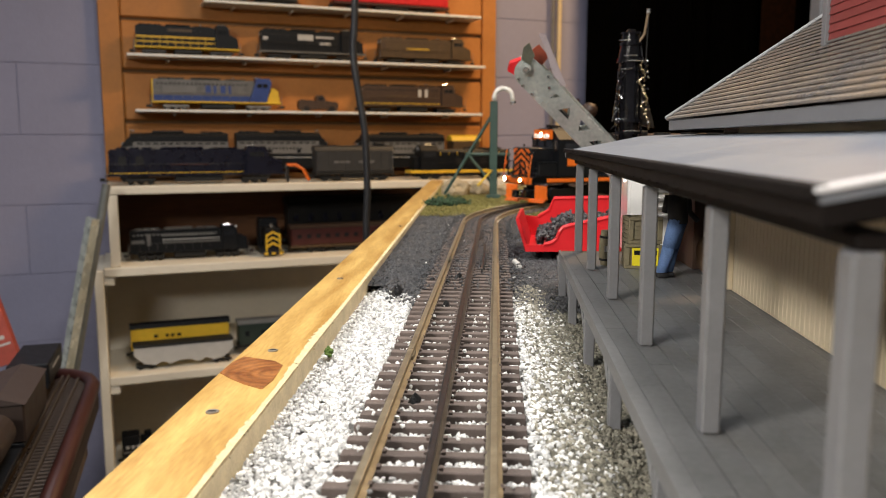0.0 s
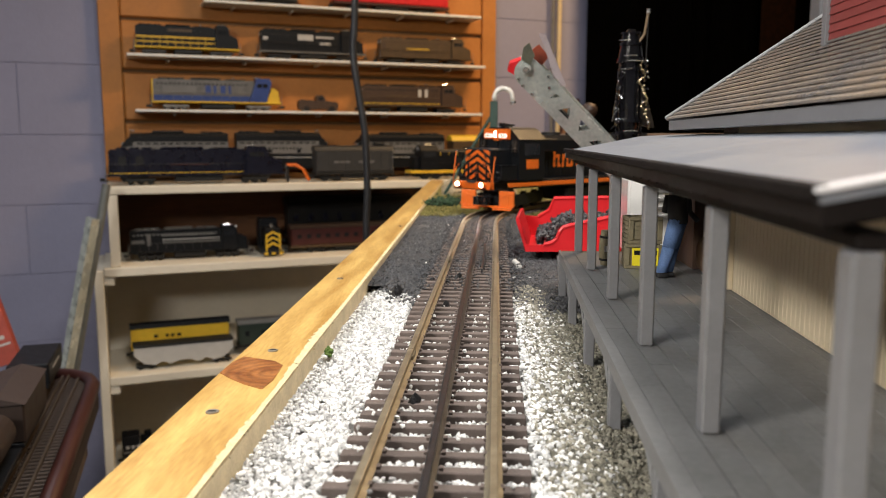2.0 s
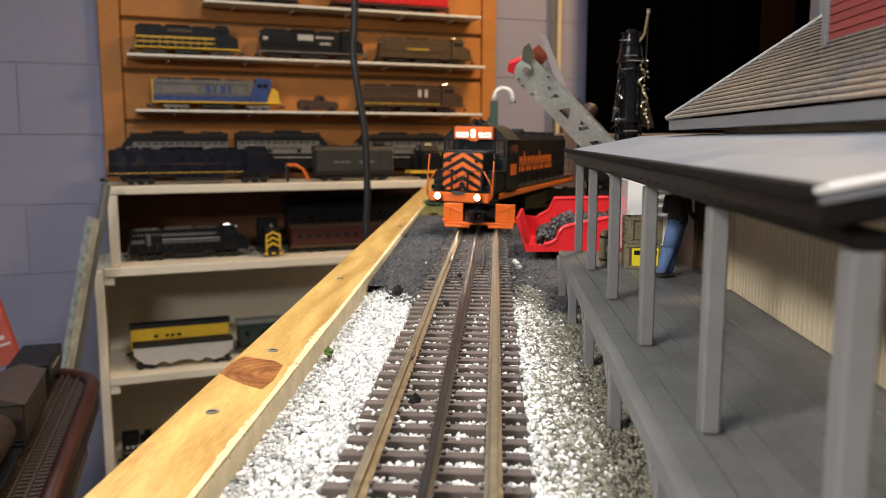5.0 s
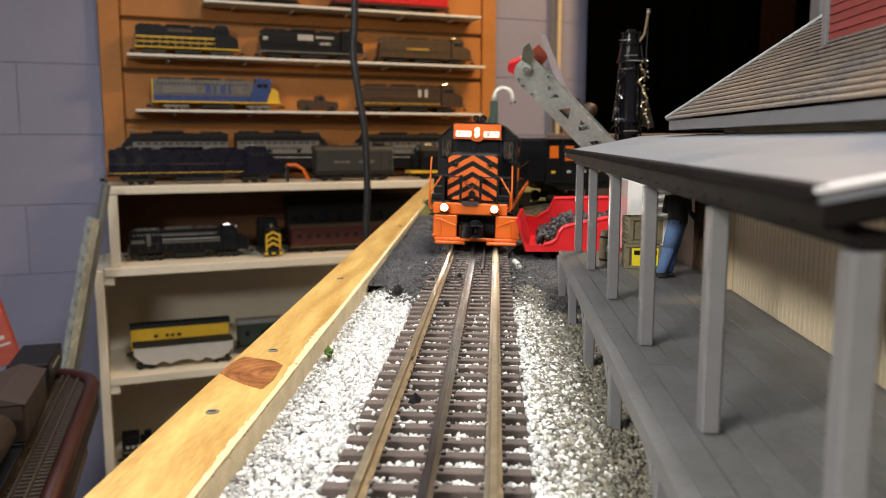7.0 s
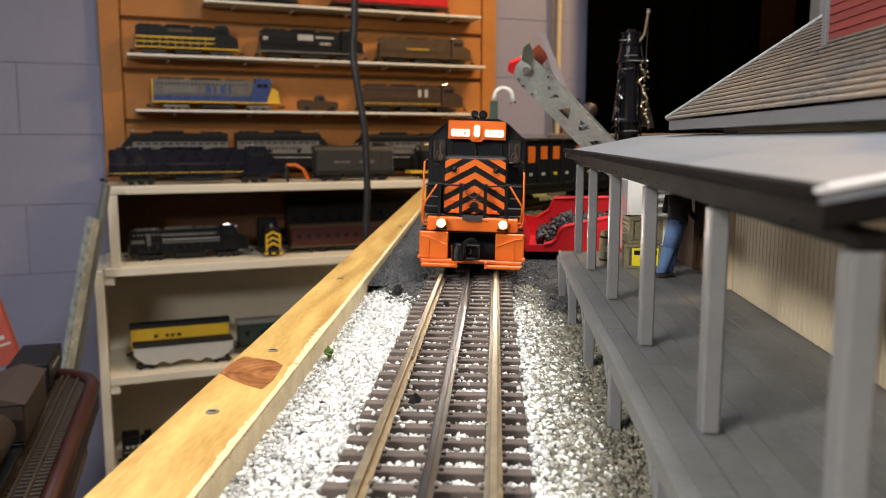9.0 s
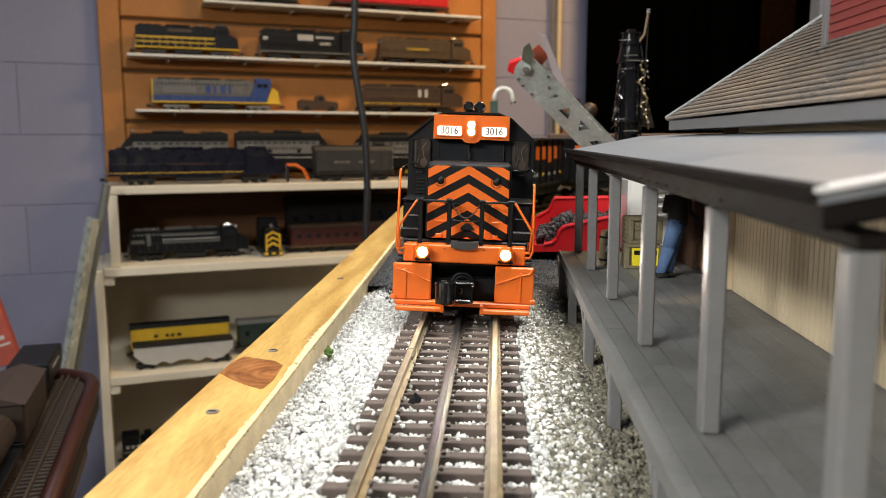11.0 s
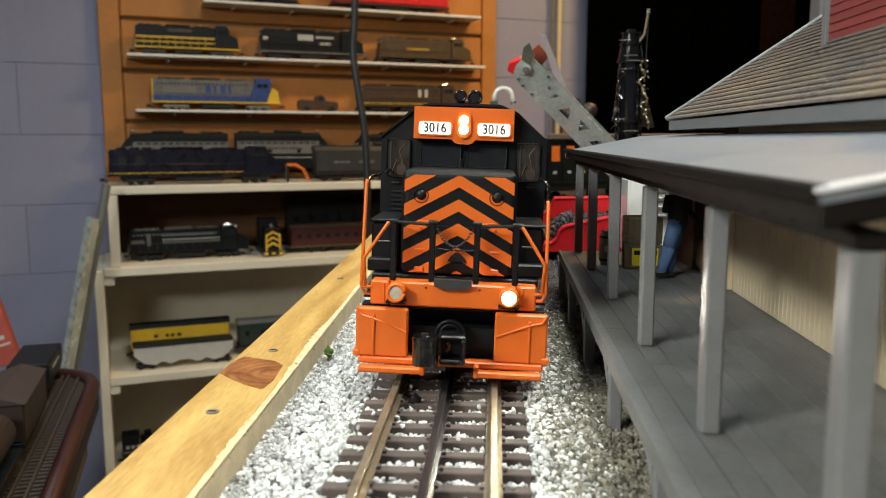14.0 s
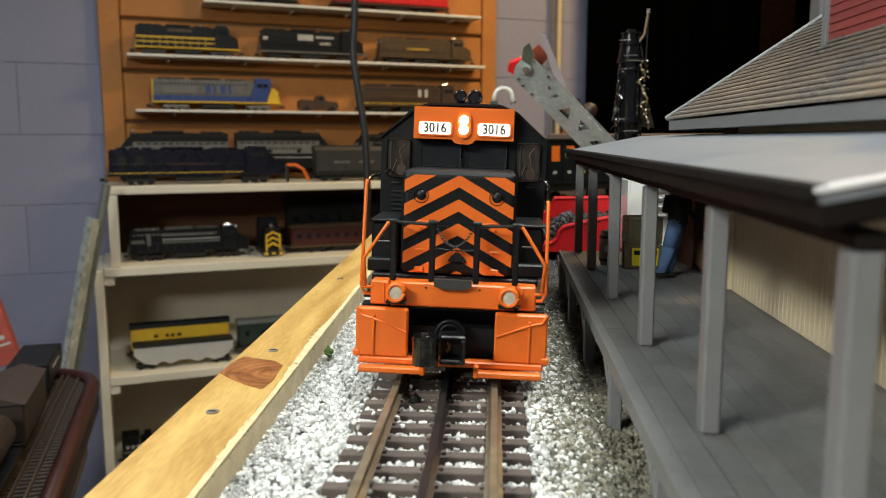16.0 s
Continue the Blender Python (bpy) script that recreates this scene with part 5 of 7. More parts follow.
for i in range(22):
    z = DZ - 0.004 + 0.0030 * i
    v0 = prism(bmesh.new(), [(DX + 0.0007, z), (DX - 0.0002, z), (DX + 0.0003, z + 0.0032), (DX + 0.0007, z + 0.0032)], -0.05, DY - 0.0022)
    part("clapboard", v0, BRICK_RED, station)
part("corner_trim", boxed(DX - 0.0012, DX + 0.0014, DY - 0.0020, DY + 0.0016, 0.112, 0.185, 0.0003), GREY_PLASTIC, station)
part("upper_roof", prism(bmesh.new(), [(DX - .008, 0.1855), (0.246, 0.1855), (0.19, 0.215)], -0.06, DY + .008), ROOF, station)

# ---------------------------------------------------------------- things on the platform
def crate(x, y, z, w, dpt, h, turn, label, sign):
    ob = thing("wooden_crate", pose(x, y, z, 0, 0, turn), label, "crate", "platform freight")
    part("case", boxed(-w / 2 + .0006, w / 2 - .0006, -dpt / 2 + .0006, dpt / 2 - .0006, 0.0003, h - .0003), CRATE, ob)
    n = 6
    for k in range(n):
        z0 = h * k / n
        part("slat", boxed(-w / 2, w / 2, -dpt / 2, -dpt / 2 + .0005, z0 + .0001, z0 + h / n - .0002), CRATE, ob)
        part("slat", boxed(-w / 2, -w / 2 + .0005, -dpt / 2 + .0006, dpt / 2, z0 + .0001, z0 + h / n - .0002), CRATE, ob)
    for x0, x1, z0, z1 in ((-w / 2, w / 2, 0, h * .12), (-w / 2, w / 2, h * .88, h), (-w / 2, -w / 2 + w * .14, h * .125, h * .875), (w / 2 - w * .14, w / 2, h * .125, h * .875)):
        part("corner_strip", boxed(x0, x1, -dpt / 2 - .0009, -dpt / 2 - .0001, z0, z1, .0002), CRATE, ob)
    if sign:
        lab = part("sign", boxed(-w * .30, w * .40, -dpt / 2 - .0014, -dpt / 2 - .0010, h * .14, h * .86), mat("yellow_sign", (0.85, 0.72, 0.02), 0.5, vary=0.03), ob, "bright yellow sign with a dark printed bar")
        part("print_bar", boxed(-w * .25, w * .36, -dpt / 2 - .0017, -dpt / 2 - .00145, h * .58, h * .76), BLACK, lab)
    else:
        part("label_bar", boxed(-w * .10, w * .18, -dpt / 2 - .0011, -dpt / 2 - .0002, h * .40, h * .60), PALE, ob)


crate(0.0925, 0.416, 0.0198, 0.0185, 0.017, 0.0125, -4, "olive wooden crate with a yellow sign", True)
crate(0.0925, 0.4165, 0.0325, 0.0170, 0.016, 0.0135, 3, "olive wooden crate stacked on another crate", False)


def barrel():
    ob = thing("wooden_barrel", pose(0.0765, 0.420, 0.0198), "small brown wooden barrel with white label", "barrel", "platform freight")
    bm = bmesh.new()
    rings = [[bm.verts.new((r * math.cos(a), r * math.sin(a), z)) for a in np.linspace(0, 2 * math.pi, 17)[:-1]] for z, r in ((0, .0042), (.004, .0050), (.009, .0053), (.014, .0050), (.018, .0043))]
    for p, q in zip(rings, rings[1:]):
        for k in range(16):
            bm.faces.new((p[k], p[(k + 1) % 16], q[(k + 1) % 16], q[k]))
    bm.faces.new(rings[0][::-1]); bm.faces.new(rings[-1])
    part("cask", bm, CRATE, ob)
    for z, r in ((0.003, .0051), (0.0148, .0051)):
        part("hoop", rod(bmesh.new(), (0, 0, z - .0006), (0, 0, z + .0006), r, 16), DARK, ob)
    part("label_bar", boxed(-.0030, .0030, -.0060, -.0052, .0075, .0105), PALE, ob)


barrel()

# standing figure: one plain mesh
bm = bmesh.new()
for dx, dy in ((0, 0), (0.0035, 0.003)):
    rod(bm, (0.0962 + dx, 0.383 + dy, 0.0215), (0.0995 + dx * .6, 0.383 + dy, 0.034), 0.0026, 10, 0.0033)
    rod(bm, (0.0995 + dx * .6, 0.383 + dy, 0.034), (0.1030 + dx * .3, 0.384 + dy * .5, 0.047), 0.0033, 10, 0.0041)
    box(bm, 0.0938 + dx, 0.0990 + dx, 0.3795 + dy, 0.386 + dy, 0.0197, 0.0222, 0.0006)
rod(bm, (0.1035, 0.3845, 0.0455), (0.1030, 0.385, 0.0590), 0.0046, 12, 0.0050)
rod(bm, (0.1030, 0.385, 0.0588), (0.1028, 0.385, 0.0625), 0.0030, 10, 0.0016)
rod(bm, (0.1075, 0.385, 0.0585), (0.1085, 0.384, 0.0510), 0.0018, 8, 0.0015)
rod(bm, (0.1085, 0.384, 0.0510), (0.1120, 0.381, 0.0470), 0.0015, 8, 0.0012)
rod(bm, (0.0990, 0.386, 0.0585), (0.0975, 0.387, 0.0505), 0.0018, 8, 0.0015)
bmesh.ops.create_uvsphere(bm, u_segments=12, v_segments=8, radius=0.0031, matrix=Matrix.Translation((0.1024, 0.385, 0.0655)))
rod(bm, (0.1024, 0.385, 0.0665), (0.1022, 0.385, 0.0692), 0.0034, 12, 0.0028)
for i, fc in enumerate(bm.faces):
    fc.material_index = 0 if 0.0226 < fc.calc_center_median().z < 0.0464 and fc.calc_center_median().x < 0.1078 else 1
    fc.smooth = True
tagged(part("standing_figurine", bm, [DENIM, mat("black_cloth_shirt", (0.018, 0.018, 0.02), 0.7, vary=0.3, scale=150, bump=0.2)]), "painted toy figurine in blue trousers and black shirt", "figurine")

pack = thing("cloth_sack", pose(0.1210, 0.398, 0.0196), "brown cloth sack leaning at the station wall", "sack", "platform freight")
bm = bmesh.new()
bmesh.ops.create_icosphere(bm, subdivisions=3, radius=1, matrix=Matrix.Translation((0, 0, 0.0095)) @ Matrix.Diagonal((0.0050, 0.005, 0.0095, 1)))
for v in bm.verts:
    v.co += 0.0012 * Vector((noise.noise(v.co * 300), noise.noise(v.co * 300 + Vector((5, 0, 0))), 0))
    v.co.z = max(v.co.z, 0.0001)
part("bag", bm, mat("tan_sacking", (0.17, 0.10, 0.055), 0.9, vary=0.2, scale=150, bump=0.4), pack, smooth=True)
part("tie", rod(bmesh.new(), (0, 0, 0.0180), (0, 0, 0.0205), 0.0018, 10), CRATE, pack)

shed = thing("white_trailer", pose(0.126, 0.585, 0), "glossy white toy trailer with louvred side", "toy trailer")
part("body", boxed(-0.017, 0.019, -0.02, 0.03, 0.004, 0.0585, 0.002), mat("gloss_white", (0.78, 0.78, 0.76), 0.15, vary=0.04, coat=0.5), shed)
for k in range(4):
    part("louvre", boxed(-0.004, 0.0185, -0.0225, -0.0203, 0.030 + 0.006 * k, 0.033 + 0.006 * k, .0004), SILVER, shed)
for x in (-0.012, 0.014):
    for y in (-0.010, 0.022):
        part("wheel", rod(bmesh.new(), (x - .002, y, -0.0025), (x + .002, y, -0.0025), 0.0058, 14), DARK, shed)
part("axle_box", boxed(-0.010, 0.012, -0.015, 0.026, -0.004, 0.0038), DARK, shed)

# ---------------------------------------------------------------- coal loader
loader = thing("coal_loader", None, "toy coal loader with red bin and riveted metal conveyor", "coal loader")
TUB = pose(0.036, 0.612, -0.0008, 0, 0, -4)


def bin_side(y0, y1):
    return prism(bmesh.new(), [(0.004, 0.0), (0.110, 0.0), (0.110, 0.0365), (0.0255, 0.0345), (0.0215, 0.0240), (0.012, 0.0185), (0.0, 0.0195)], y0, y1, TUB)


def front_side(y0, y1):
    return prism(bmesh.new(), [(0.004, 0.0), (0.110, 0.002), (0.110, 0.0370), (0.036, 0.0202), (0.0325, 0.0190), (0.0300, 0.0160), (0.0280, 0.0105), (0.0245, 0.0072), (0.018, 0.0055), (0.005, 0.0055), (0.0015, 0.0120), (0.0, 0.0235)], y0, y1, TUB)


part("bin_front", front_side(0.0, 0.0022), RED, loader)
part("bin_back", bin_side(0.092, 0.0942), RED, loader)
part("bin_floor", box(bmesh.new(), 0.004, 0.110, 0.0024, 0.0918, 0.0, 0.002, 0, TUB), RED, loader)
part("bin_lip", prism(bmesh.new(), [(-0.004, 0.0250), (-0.0015, 0.0262), (0.006, 0.0022), (0.004, 0.0)], 0.0024, 0.0918, TUB), RED, loader)
part("bin_rim", tube(bmesh.new(), [TUB @ Vector(q) for q in ((0.110, 0.001, 0.0370), (0.036, 0.001, 0.0202), (0.0325, 0.001, 0.0190), (0.0300, 0.001, 0.0160), (0.0280, 0.001, 0.0105), (0.0245, 0.001, 0.0072), (0.018, 0.001, 0.0055))], 0.0018, 8), RED, loader)
part("bin_rim", tube(bmesh.new(), [TUB @ Vector(q) for q in ((0.110, 0.093, 0.0365), (0.0255, 0.093, 0.0345), (0.0215, 0.093, 0.0240), (0.012, 0.093, 0.0185))], 0.0018, 8), RED, loader)
for x, y in ((0.02, 0.015), (0.02, 0.078), (0.095, 0.015), (0.095, 0.078)):
    part("foot", box(bmesh.new(), x - .004, x + .004, y - .004, y + .004, -0.0085, -0.0003, 0.0005, TUB), DARK, loader)
heap = rng.uniform(0, 1, (1500, 3))
spots = np.array([TUB @ Vector((0.012 + 0.094 * a, 0.005 + 0.085 * b, 0.003 + 0.022 * c * min(1, (0.012 + .094 * a) / 0.035))) for a, b, c in heap])
stones("bin_coal", spots, rng.uniform(0.0012, 0.0025, len(spots)), COAL, "heap of black coal lying in the red bin", "coal", 11)

ARM_A, ARM_B = Vector((0.0434, 0.70, 0.1414)), Vector((0.1419, 0.735, 0.0454))
adir = (ARM_B - ARM_A).normalized()
aside = Vector((0.30, 0.954, 0)).normalized()
aside = (aside - adir * aside.dot(adir)).normalized()
aup = adir.cross(aside)
if aup.z < 0:
    aup = -aup
ARM = Matrix((( adir.x, aside.x, aup.x, ARM_A.x), (adir.y, aside.y, aup.y, ARM_A.y), (adir.z, aside.z, aup.z, ARM_A.z), (0, 0, 0, 1)))
alen = (ARM_B - ARM_A).length


def arm_plate(y):
    """A side plate with a rounded head and cut-out windows, built as bars round the holes."""
    ob_bm = bmesh.new()
    w = 0.0119
    rim = [(w * math.cos(a), w * math.sin(a)) for a in np.linspace(math.pi / 2, 3 * math.pi / 2, 13)]
    prism(ob_bm, [(0.030, w)] + rim + [(0.030, -w)], y, y + 0.0012, ARM)
    prism(ob_bm, [(0.030, w), (alen, w), (alen, w - 0.0072), (0.030, w - 0.0072)][::-1], y, y + 0.0012, ARM)
    prism(ob_bm, [(0.030, -w + 0.0086), (alen, -w + 0.0086), (alen, -w), (0.030, -w)][::-1], y, y + 0.0012, ARM)
    x = 0.029
    flip = False
    while x < alen - 0.002:
        top, low = w - 0.0072, -w + 0.0086
        lean = 0.006 if flip else -0.006
        prism(ob_bm, [(x + max(0, -lean), top), (x + 0.0135 + max(0, -lean), top), (x + 0.0135 + max(0, lean), low), (x + max(0, lean), low)], y, y + 0.0012, ARM)
        x += 0.0205
        flip = not flip
    return ob_bm


part("side_plate", arm_plate(0.0), STEEL, loader)
part("side_plate", arm_plate(0.014), STEEL, loader)
part("lower_pan", box(bmesh.new(), 0.0, alen, 0.0014, 0.0138, -0.0117, -0.0108, 0, ARM), mat("brass_pan", (0.30, 0.22, 0.10), 0.4, 0.7, vary=0.2), loader)
part("belt", box(bmesh.new(), 0.004, alen, 0.0018, 0.0134, -0.004, -0.002, 0, ARM), DARK, loader)
part("pulley", rod(bmesh.new(), ARM @ Vector((-0.004, -0.0034, 0.001)), ARM @ Vector((-0.004, 0.019, 0.001)), 0.0046, 18), STEEL, loader)
part("pulley_cap", rod(bmesh.new(), ARM @ Vector((-0.004, -0.0052, 0.001)), ARM @ Vector((-0.004, -0.0035, 0.001)), 0.0028, 16, 0.0020), CHROME, loader)
for x, z in ((0.0145, 0.010), (0.022, 0.004), (-0.002, -0.0095), (0.005, -0.011), (0.016, -0.0105)):
    part("rivet", rod(bmesh.new(), ARM @ Vector((x, -0.0012, z)), ARM @ Vector((x, -0.0001, z)), 0.0014, 10), CHROME, loader)
part("chute", prism(bmesh.new(), [(-0.0160, -0.0060), (-0.0125, -0.0120), (-0.0060, -0.0100), (-0.0090, 0.0010), (-0.0120, 0.0030)], 0.002, 0.012, ARM), RED, loader)
part("head_plate", prism(bmesh.new(), [(-0.0183, 0.0183), (-0.0071, 0.0141), (-0.0040, 0.0060), (-0.0127, 0.0040), (-0.0190, 0.0120)], -0.0030, -0.0014, ARM), mat("olive_steel", (0.16, 0.17, 0.13), 0.45, 0.5, vary=0.25), loader)
part("head_plate", prism(bmesh.new(), [(-0.010, 0.0090), (0.0063, 0.0110), (0.0053, 0.0203), (-0.0087, 0.0213)], 0.0115, 0.0130, ARM), mat("red_brown_paint", (0.30, 0.06, 0.03), 0.5), loader)
part("clear_strip", prism(bmesh.new(), [(-0.017, 0.0280), (-0.011, 0.0310), (0.034, 0.0145), (0.030, 0.0110)], 0.0075, 0.0084, ARM), CLEAR, loader, "crumpled clear plastic strip")
part("clear_strip", prism(bmesh.new(), [(-0.006, 0.0240), (-0.0005, 0.0245), (0.026, 0.0130), (0.022, 0.0110)], 0.0110, 0.0125, ARM), CLEAR, loader)
part("support", boxed(0.148, 0.172, 0.72, 0.78, -0.008, 0.050, 0.001), DARK, loader)

stub = thing("white_stub", pose(0.034, 0.572, -0.0075, 0, 0, 20), "short white plastic stub lying by the bin", "plastic stub")
part("peg", rod(bmesh.new(), (0, 0, 0.0025), (-0.001, 0.007, 0.0045), 0.0018, 12), PALE, stub)
part("foot", boxed(-0.002, 0.002, -0.002, 0.0015, 0.0, 0.0024, 0.0004), PALE, stub)
moss = stones("moss_tuft", np.array([(-0.0555 + 0.001 * math.cos(k * 2.4), 0.335 + 0.0016 * math.sin(k * 2.4) + 0.0003 * k, -0.0085 + 0.0005 * (k % 5)) for k in range(16)]), np.full(16, 0.0011), mat("moss_green", (0.07, 0.12, 0.02), 0.9, vary=0.3, scale=300), "small green moss tuft by the edge board", "moss", 41)

# ---------------------------------------------------------------- dark tower behind the canopy
tower = thing("black_tower", pose(0.1455, 0.80, 0), "glossy black toy tower with wires, fittings and glint pieces", "tower")
for z0, z1, r, r2 in ((-0.008, 0.0895, 0.0098, 0.0098), (0.0895, 0.0925, 0.0130, 0.0130), (0.0925, 0.1010, 0.0096, 0.0100), (0.1010, 0.1040, 0.0138, 0.0138), (0.1040, 0.1060, 0.0118, 0.0118), (0.1060, 0.1500, 0.0104, 0.0108), (0.1500, 0.1530, 0.0116, 0.0116), (0.1530, 0.1580, 0.0108, 0.0108), (0.1580, 0.1620, 0.0130, 0.0122), (0.1620, 0.1740, 0.0118, 0.0098), (0.1740, 0.1765, 0.0108, 0.0108), (0.1765, 0.1845, 0.0090, 0.0086), (0.1845, 0.1865, 0.0098, 0.0098)):
    part("column_ring", rod(bmesh.new(), (0, 0, z0), (0, 0, z1), r, 24, r2), GLOSS, tower)
# Brass fittings, mixed with chrome bits put there as glints.
fit_rng = random.Random(23)
BRASS_BITS = mat("tarnished_brass", (0.30, 0.24, 0.15), 0.22, 0.8, vary=0.5, scale=200)
for sgn, n in ((1, 34), (-1, 16)):
    for k in range(n):
        z = fit_rng.uniform(0.098, 0.160 if sgn > 0 else 0.142)
        x = sgn * (0.0112 + fit_rng.uniform(0, 0.0055 if sgn > 0 else 0.003) * (1.4 - (z - 0.098) / 0.08))
        bit = boxed(-fit_rng.uniform(0.0004, 0.0013), 0.0008, -0.0006, 0.0006, -fit_rng.uniform(0.0004, 0.0022), 0.0010, 0.0003, pose(x, -0.007 - fit_rng.uniform(0, 0.003), z, fit_rng.uniform(-40, 40), fit_rng.uniform(-60, 60), fit_rng.uniform(-50, 50)))
        part("fitting", bit, fit_rng.choice((BRASS_BITS, GLOSS, CHROME, GLOSS)), tower)
# Short chrome arcs shape the glints on the ring edges.
for z, a0 in ((0.1785, 200), (0.1640, 230), (0.1590, 250), (0.1515, 210), (0.1040, 190), (0.0930, 240)):
    band = [(0.0126 * math.cos(radians(a0 + 12 * k)), 0.0126 * math.sin(radians(a0 + 12 * k)), z) for k in range(6)]
    part("glint_arc", tube(bmesh.new(), band, 0.0004, 6), CHROME, tower)
part("column_cap", rod(bmesh.new(), (0, 0, 0.1865), (0, 0, 0.1895), 0.0060, 16, 0.003), GLOSS, tower)
for x, y in ((-0.0135, -0.002), (0.0125, -0.004)):
    part("side_rod", rod(bmesh.new(), (x, y, -0.008), (x * 0.85, y, 0.150), 0.0010, 8), GLOSS, tower)
part("jib", tube(bmesh.new(), [(0.006, -0.004, 0.176), (0.0115, -0.005, 0.184), (0.0145, -0.006, 0.205)], 0.0011, 8), mat("brown_jib", (0.20, 0.13, 0.07), 0.4), tower)
part("jib_tip", rod(bmesh.new(), (0.0144, -0.006, 0.2035), (0.0147, -0.006, 0.2075), 0.0018, 10), CHROME, tower)
part("jib_wire", rod(bmesh.new(), (0.0146, -0.006, 0.203), (0.0135, -0.006, 0.150), 0.0005, 6), DARK, tower)
for sgn, k0 in ((1, 0), (-1, 9)):
    bm = bmesh.new()
    for k in range(8):
        z = 0.158 - 0.0075 * k
        a = sgn * (0.0085 + 0.0009 * k)
        tube(bm, [(a, -0.006, z), (a + sgn * 0.004 * math.sin(k * 2.1 + k0), -0.009, z - 0.004), (a + sgn * 0.0030, -0.007, z - 0.011)], 0.0009, 6)
        bmesh.ops.create_icosphere(bm, subdivisions=1, radius=0.0016, matrix=Matrix.Translation((a + sgn * .001, -0.008, z)))
    part("chain", bm, BRASS_BITS if sgn > 0 else GLOSS, tower)
bm = prism(bmesh.new(), [(0.0105, 0.098), (0.024, 0.096), (0.0145, 0.130), (0.0105, 0.130)], -0.006, 0.004)
part("hopper_shell", bm, mat("dark_bronze", (0.030, 0.024, 0.018), 0.3, 0.5, vary=0.6, scale=150), tower)

backboard = thing("far_shelf_board", None, "brown board standing behind the scenery", "board")
part("board", boxed(0.10, 0.95, 1.30, 1.318, -0.0072, 0.0935, 0.002), mat("far_brown_board", (0.10, 0.055, 0.035), 0.6, vary=0.25, scale=25, stretch=(0.2, 1, 1)), backboard)

globe = thing("brass_globe_lamp", pose(0.155, 1.225, -0.0065), "unlit brown globe lamp on a thin dark post", "lamp post")
part("post", rod(bmesh.new(), (0, 0, 0), (0, 0, 0.122), 0.0022, 10), DARK, globe)
bm = bmesh.new()
bmesh.ops.create_uvsphere(bm, u_segments=18, v_segments=12, radius=0.0120, matrix=Matrix.Translation((0, 0, 0.1335)))
part("globe", bm, mat("brown_glass", (0.035, 0.016, 0.008), 0.5, vary=0.3), globe, smooth=True)
part("base", rod(bmesh.new(), (0, 0, 0), (0, 0, 0.004), 0.008, 14), DARK, globe)

# ---------------------------------------------------------------- water crane, rocks and bushes by the bend
crane = thing("water_crane", pose(0.0125, 1.25, -0.0065), "green toy water crane with a white curved spout", "water crane")
part("upright", boxed(-0.0060, 0.0060, -0.006, 0.006, 0, 0.1490, 0.0008), GREEN, crane)
part("base", boxed(-0.011, 0.011, -0.011, 0.011, 0.0, 0.006, 0.001), GREEN, crane)
spout = [(0.0005, 0, 0.1495)] + [(0.0145 - 0.0135 * math.cos(a), 0, 0.155 + 0.0135 * math.sin(a)) for a in np.linspace(0.1, math.pi * 0.98, 12)] + [(0.0290, 0, 0.148)]
part("spout", tube(bmesh.new(), spout, 0.0036, 12), mat("white_spout", (0.75, 0.72, 0.66), 0.25, vary=0.08), crane, "white glossy curved spout", smooth=True)
part("spout_mouth", rod(bmesh.new(), (0.0290, 0, 0.1485), (0.0297, 0, 0.1445), 0.0042, 12), CHROME, crane)
part("brace", rod(bmesh.new(), (-0.076, 0, 0.006), (-0.004, 0, 0.126), 0.0026, 8), GREEN, crane)
part("brace", rod(bmesh.new(), (-0.038, 0, 0.066), (-0.004, 0, 0.025), 0.0022, 8), GREEN, crane)
part("tie_bar", rod(bmesh.new(), (-0.043, 0, 0.068), (0.026, 0, 0.068), 0.0024, 8), GREEN, crane)
part("lever", rod(bmesh.new(), (-0.024, -0.009, 0.020), (-0.002, -0.008, 0.044), 0.0018, 8), YELLOW, crane)


def rock(x, y, r, sq, seed):
    ob = thing("rock", pose(x, y, -0.0075), "rough tan plaster rock on the grass mat", "rock", "trackside rocks")
    bm = bmesh.new()
    bmesh.ops.create_icosphere(bm, subdivisions=3, radius=r)
    for v in bm.verts:
        d = noise.noise(v.co * (1.1 / r) + Vector((seed, 0, 0))) + 0.4 * noise.noise(v.co * (3.1 / r) + Vector((seed, 3, 0)))
        v.co *= 1 + 0.35 * d
        v.co.z = max(0, v.co.z * sq + r * 0.3)
    part("stone", bm, ROCK, ob)


for q in ((-0.052, 1.33, 0.024, 0.9, 1), (-0.016, 1.37, 0.022, 0.7, 2), (0.030, 1.34, 0.020, 0.6, 5)):
    rock(*q)


def bush(x, y, r, n, seed):
    ob = thing("toy_bush", pose(x, y, -0.006), "dark green foam toy bush on the grass mat", "bush", "trackside bushes")
    g = np.random.default_rng(seed)
    p = g.normal(size=(n, 3)) * np.array([r, r * .7, r * .42])
    p[:, 2] = np.abs(p[:, 2]) + 0.001
    s = g.uniform(0.0012, 0.0030, n)
    st = stones("clumps", p, s, BUSH, "", "", seed)
    for k in ("label", "category", "kind"):
        if k in st:
            del st[k]
    st.parent = ob
    part("stem", rod(bmesh.new(), (0, 0, -0.001), (0, 0, 0.006), 0.0016, 8), BROWN, ob)


bush(-0.058, 1.10, 0.0095, 420, 21)
bush(-0.040, 1.13, 0.0075, 260, 23)
gp = np.column_stack((rng.uniform(-0.078, 0.12, 5000), rng.uniform(0.955, 1.30, 5000), np.full(5000, -0.0062)))
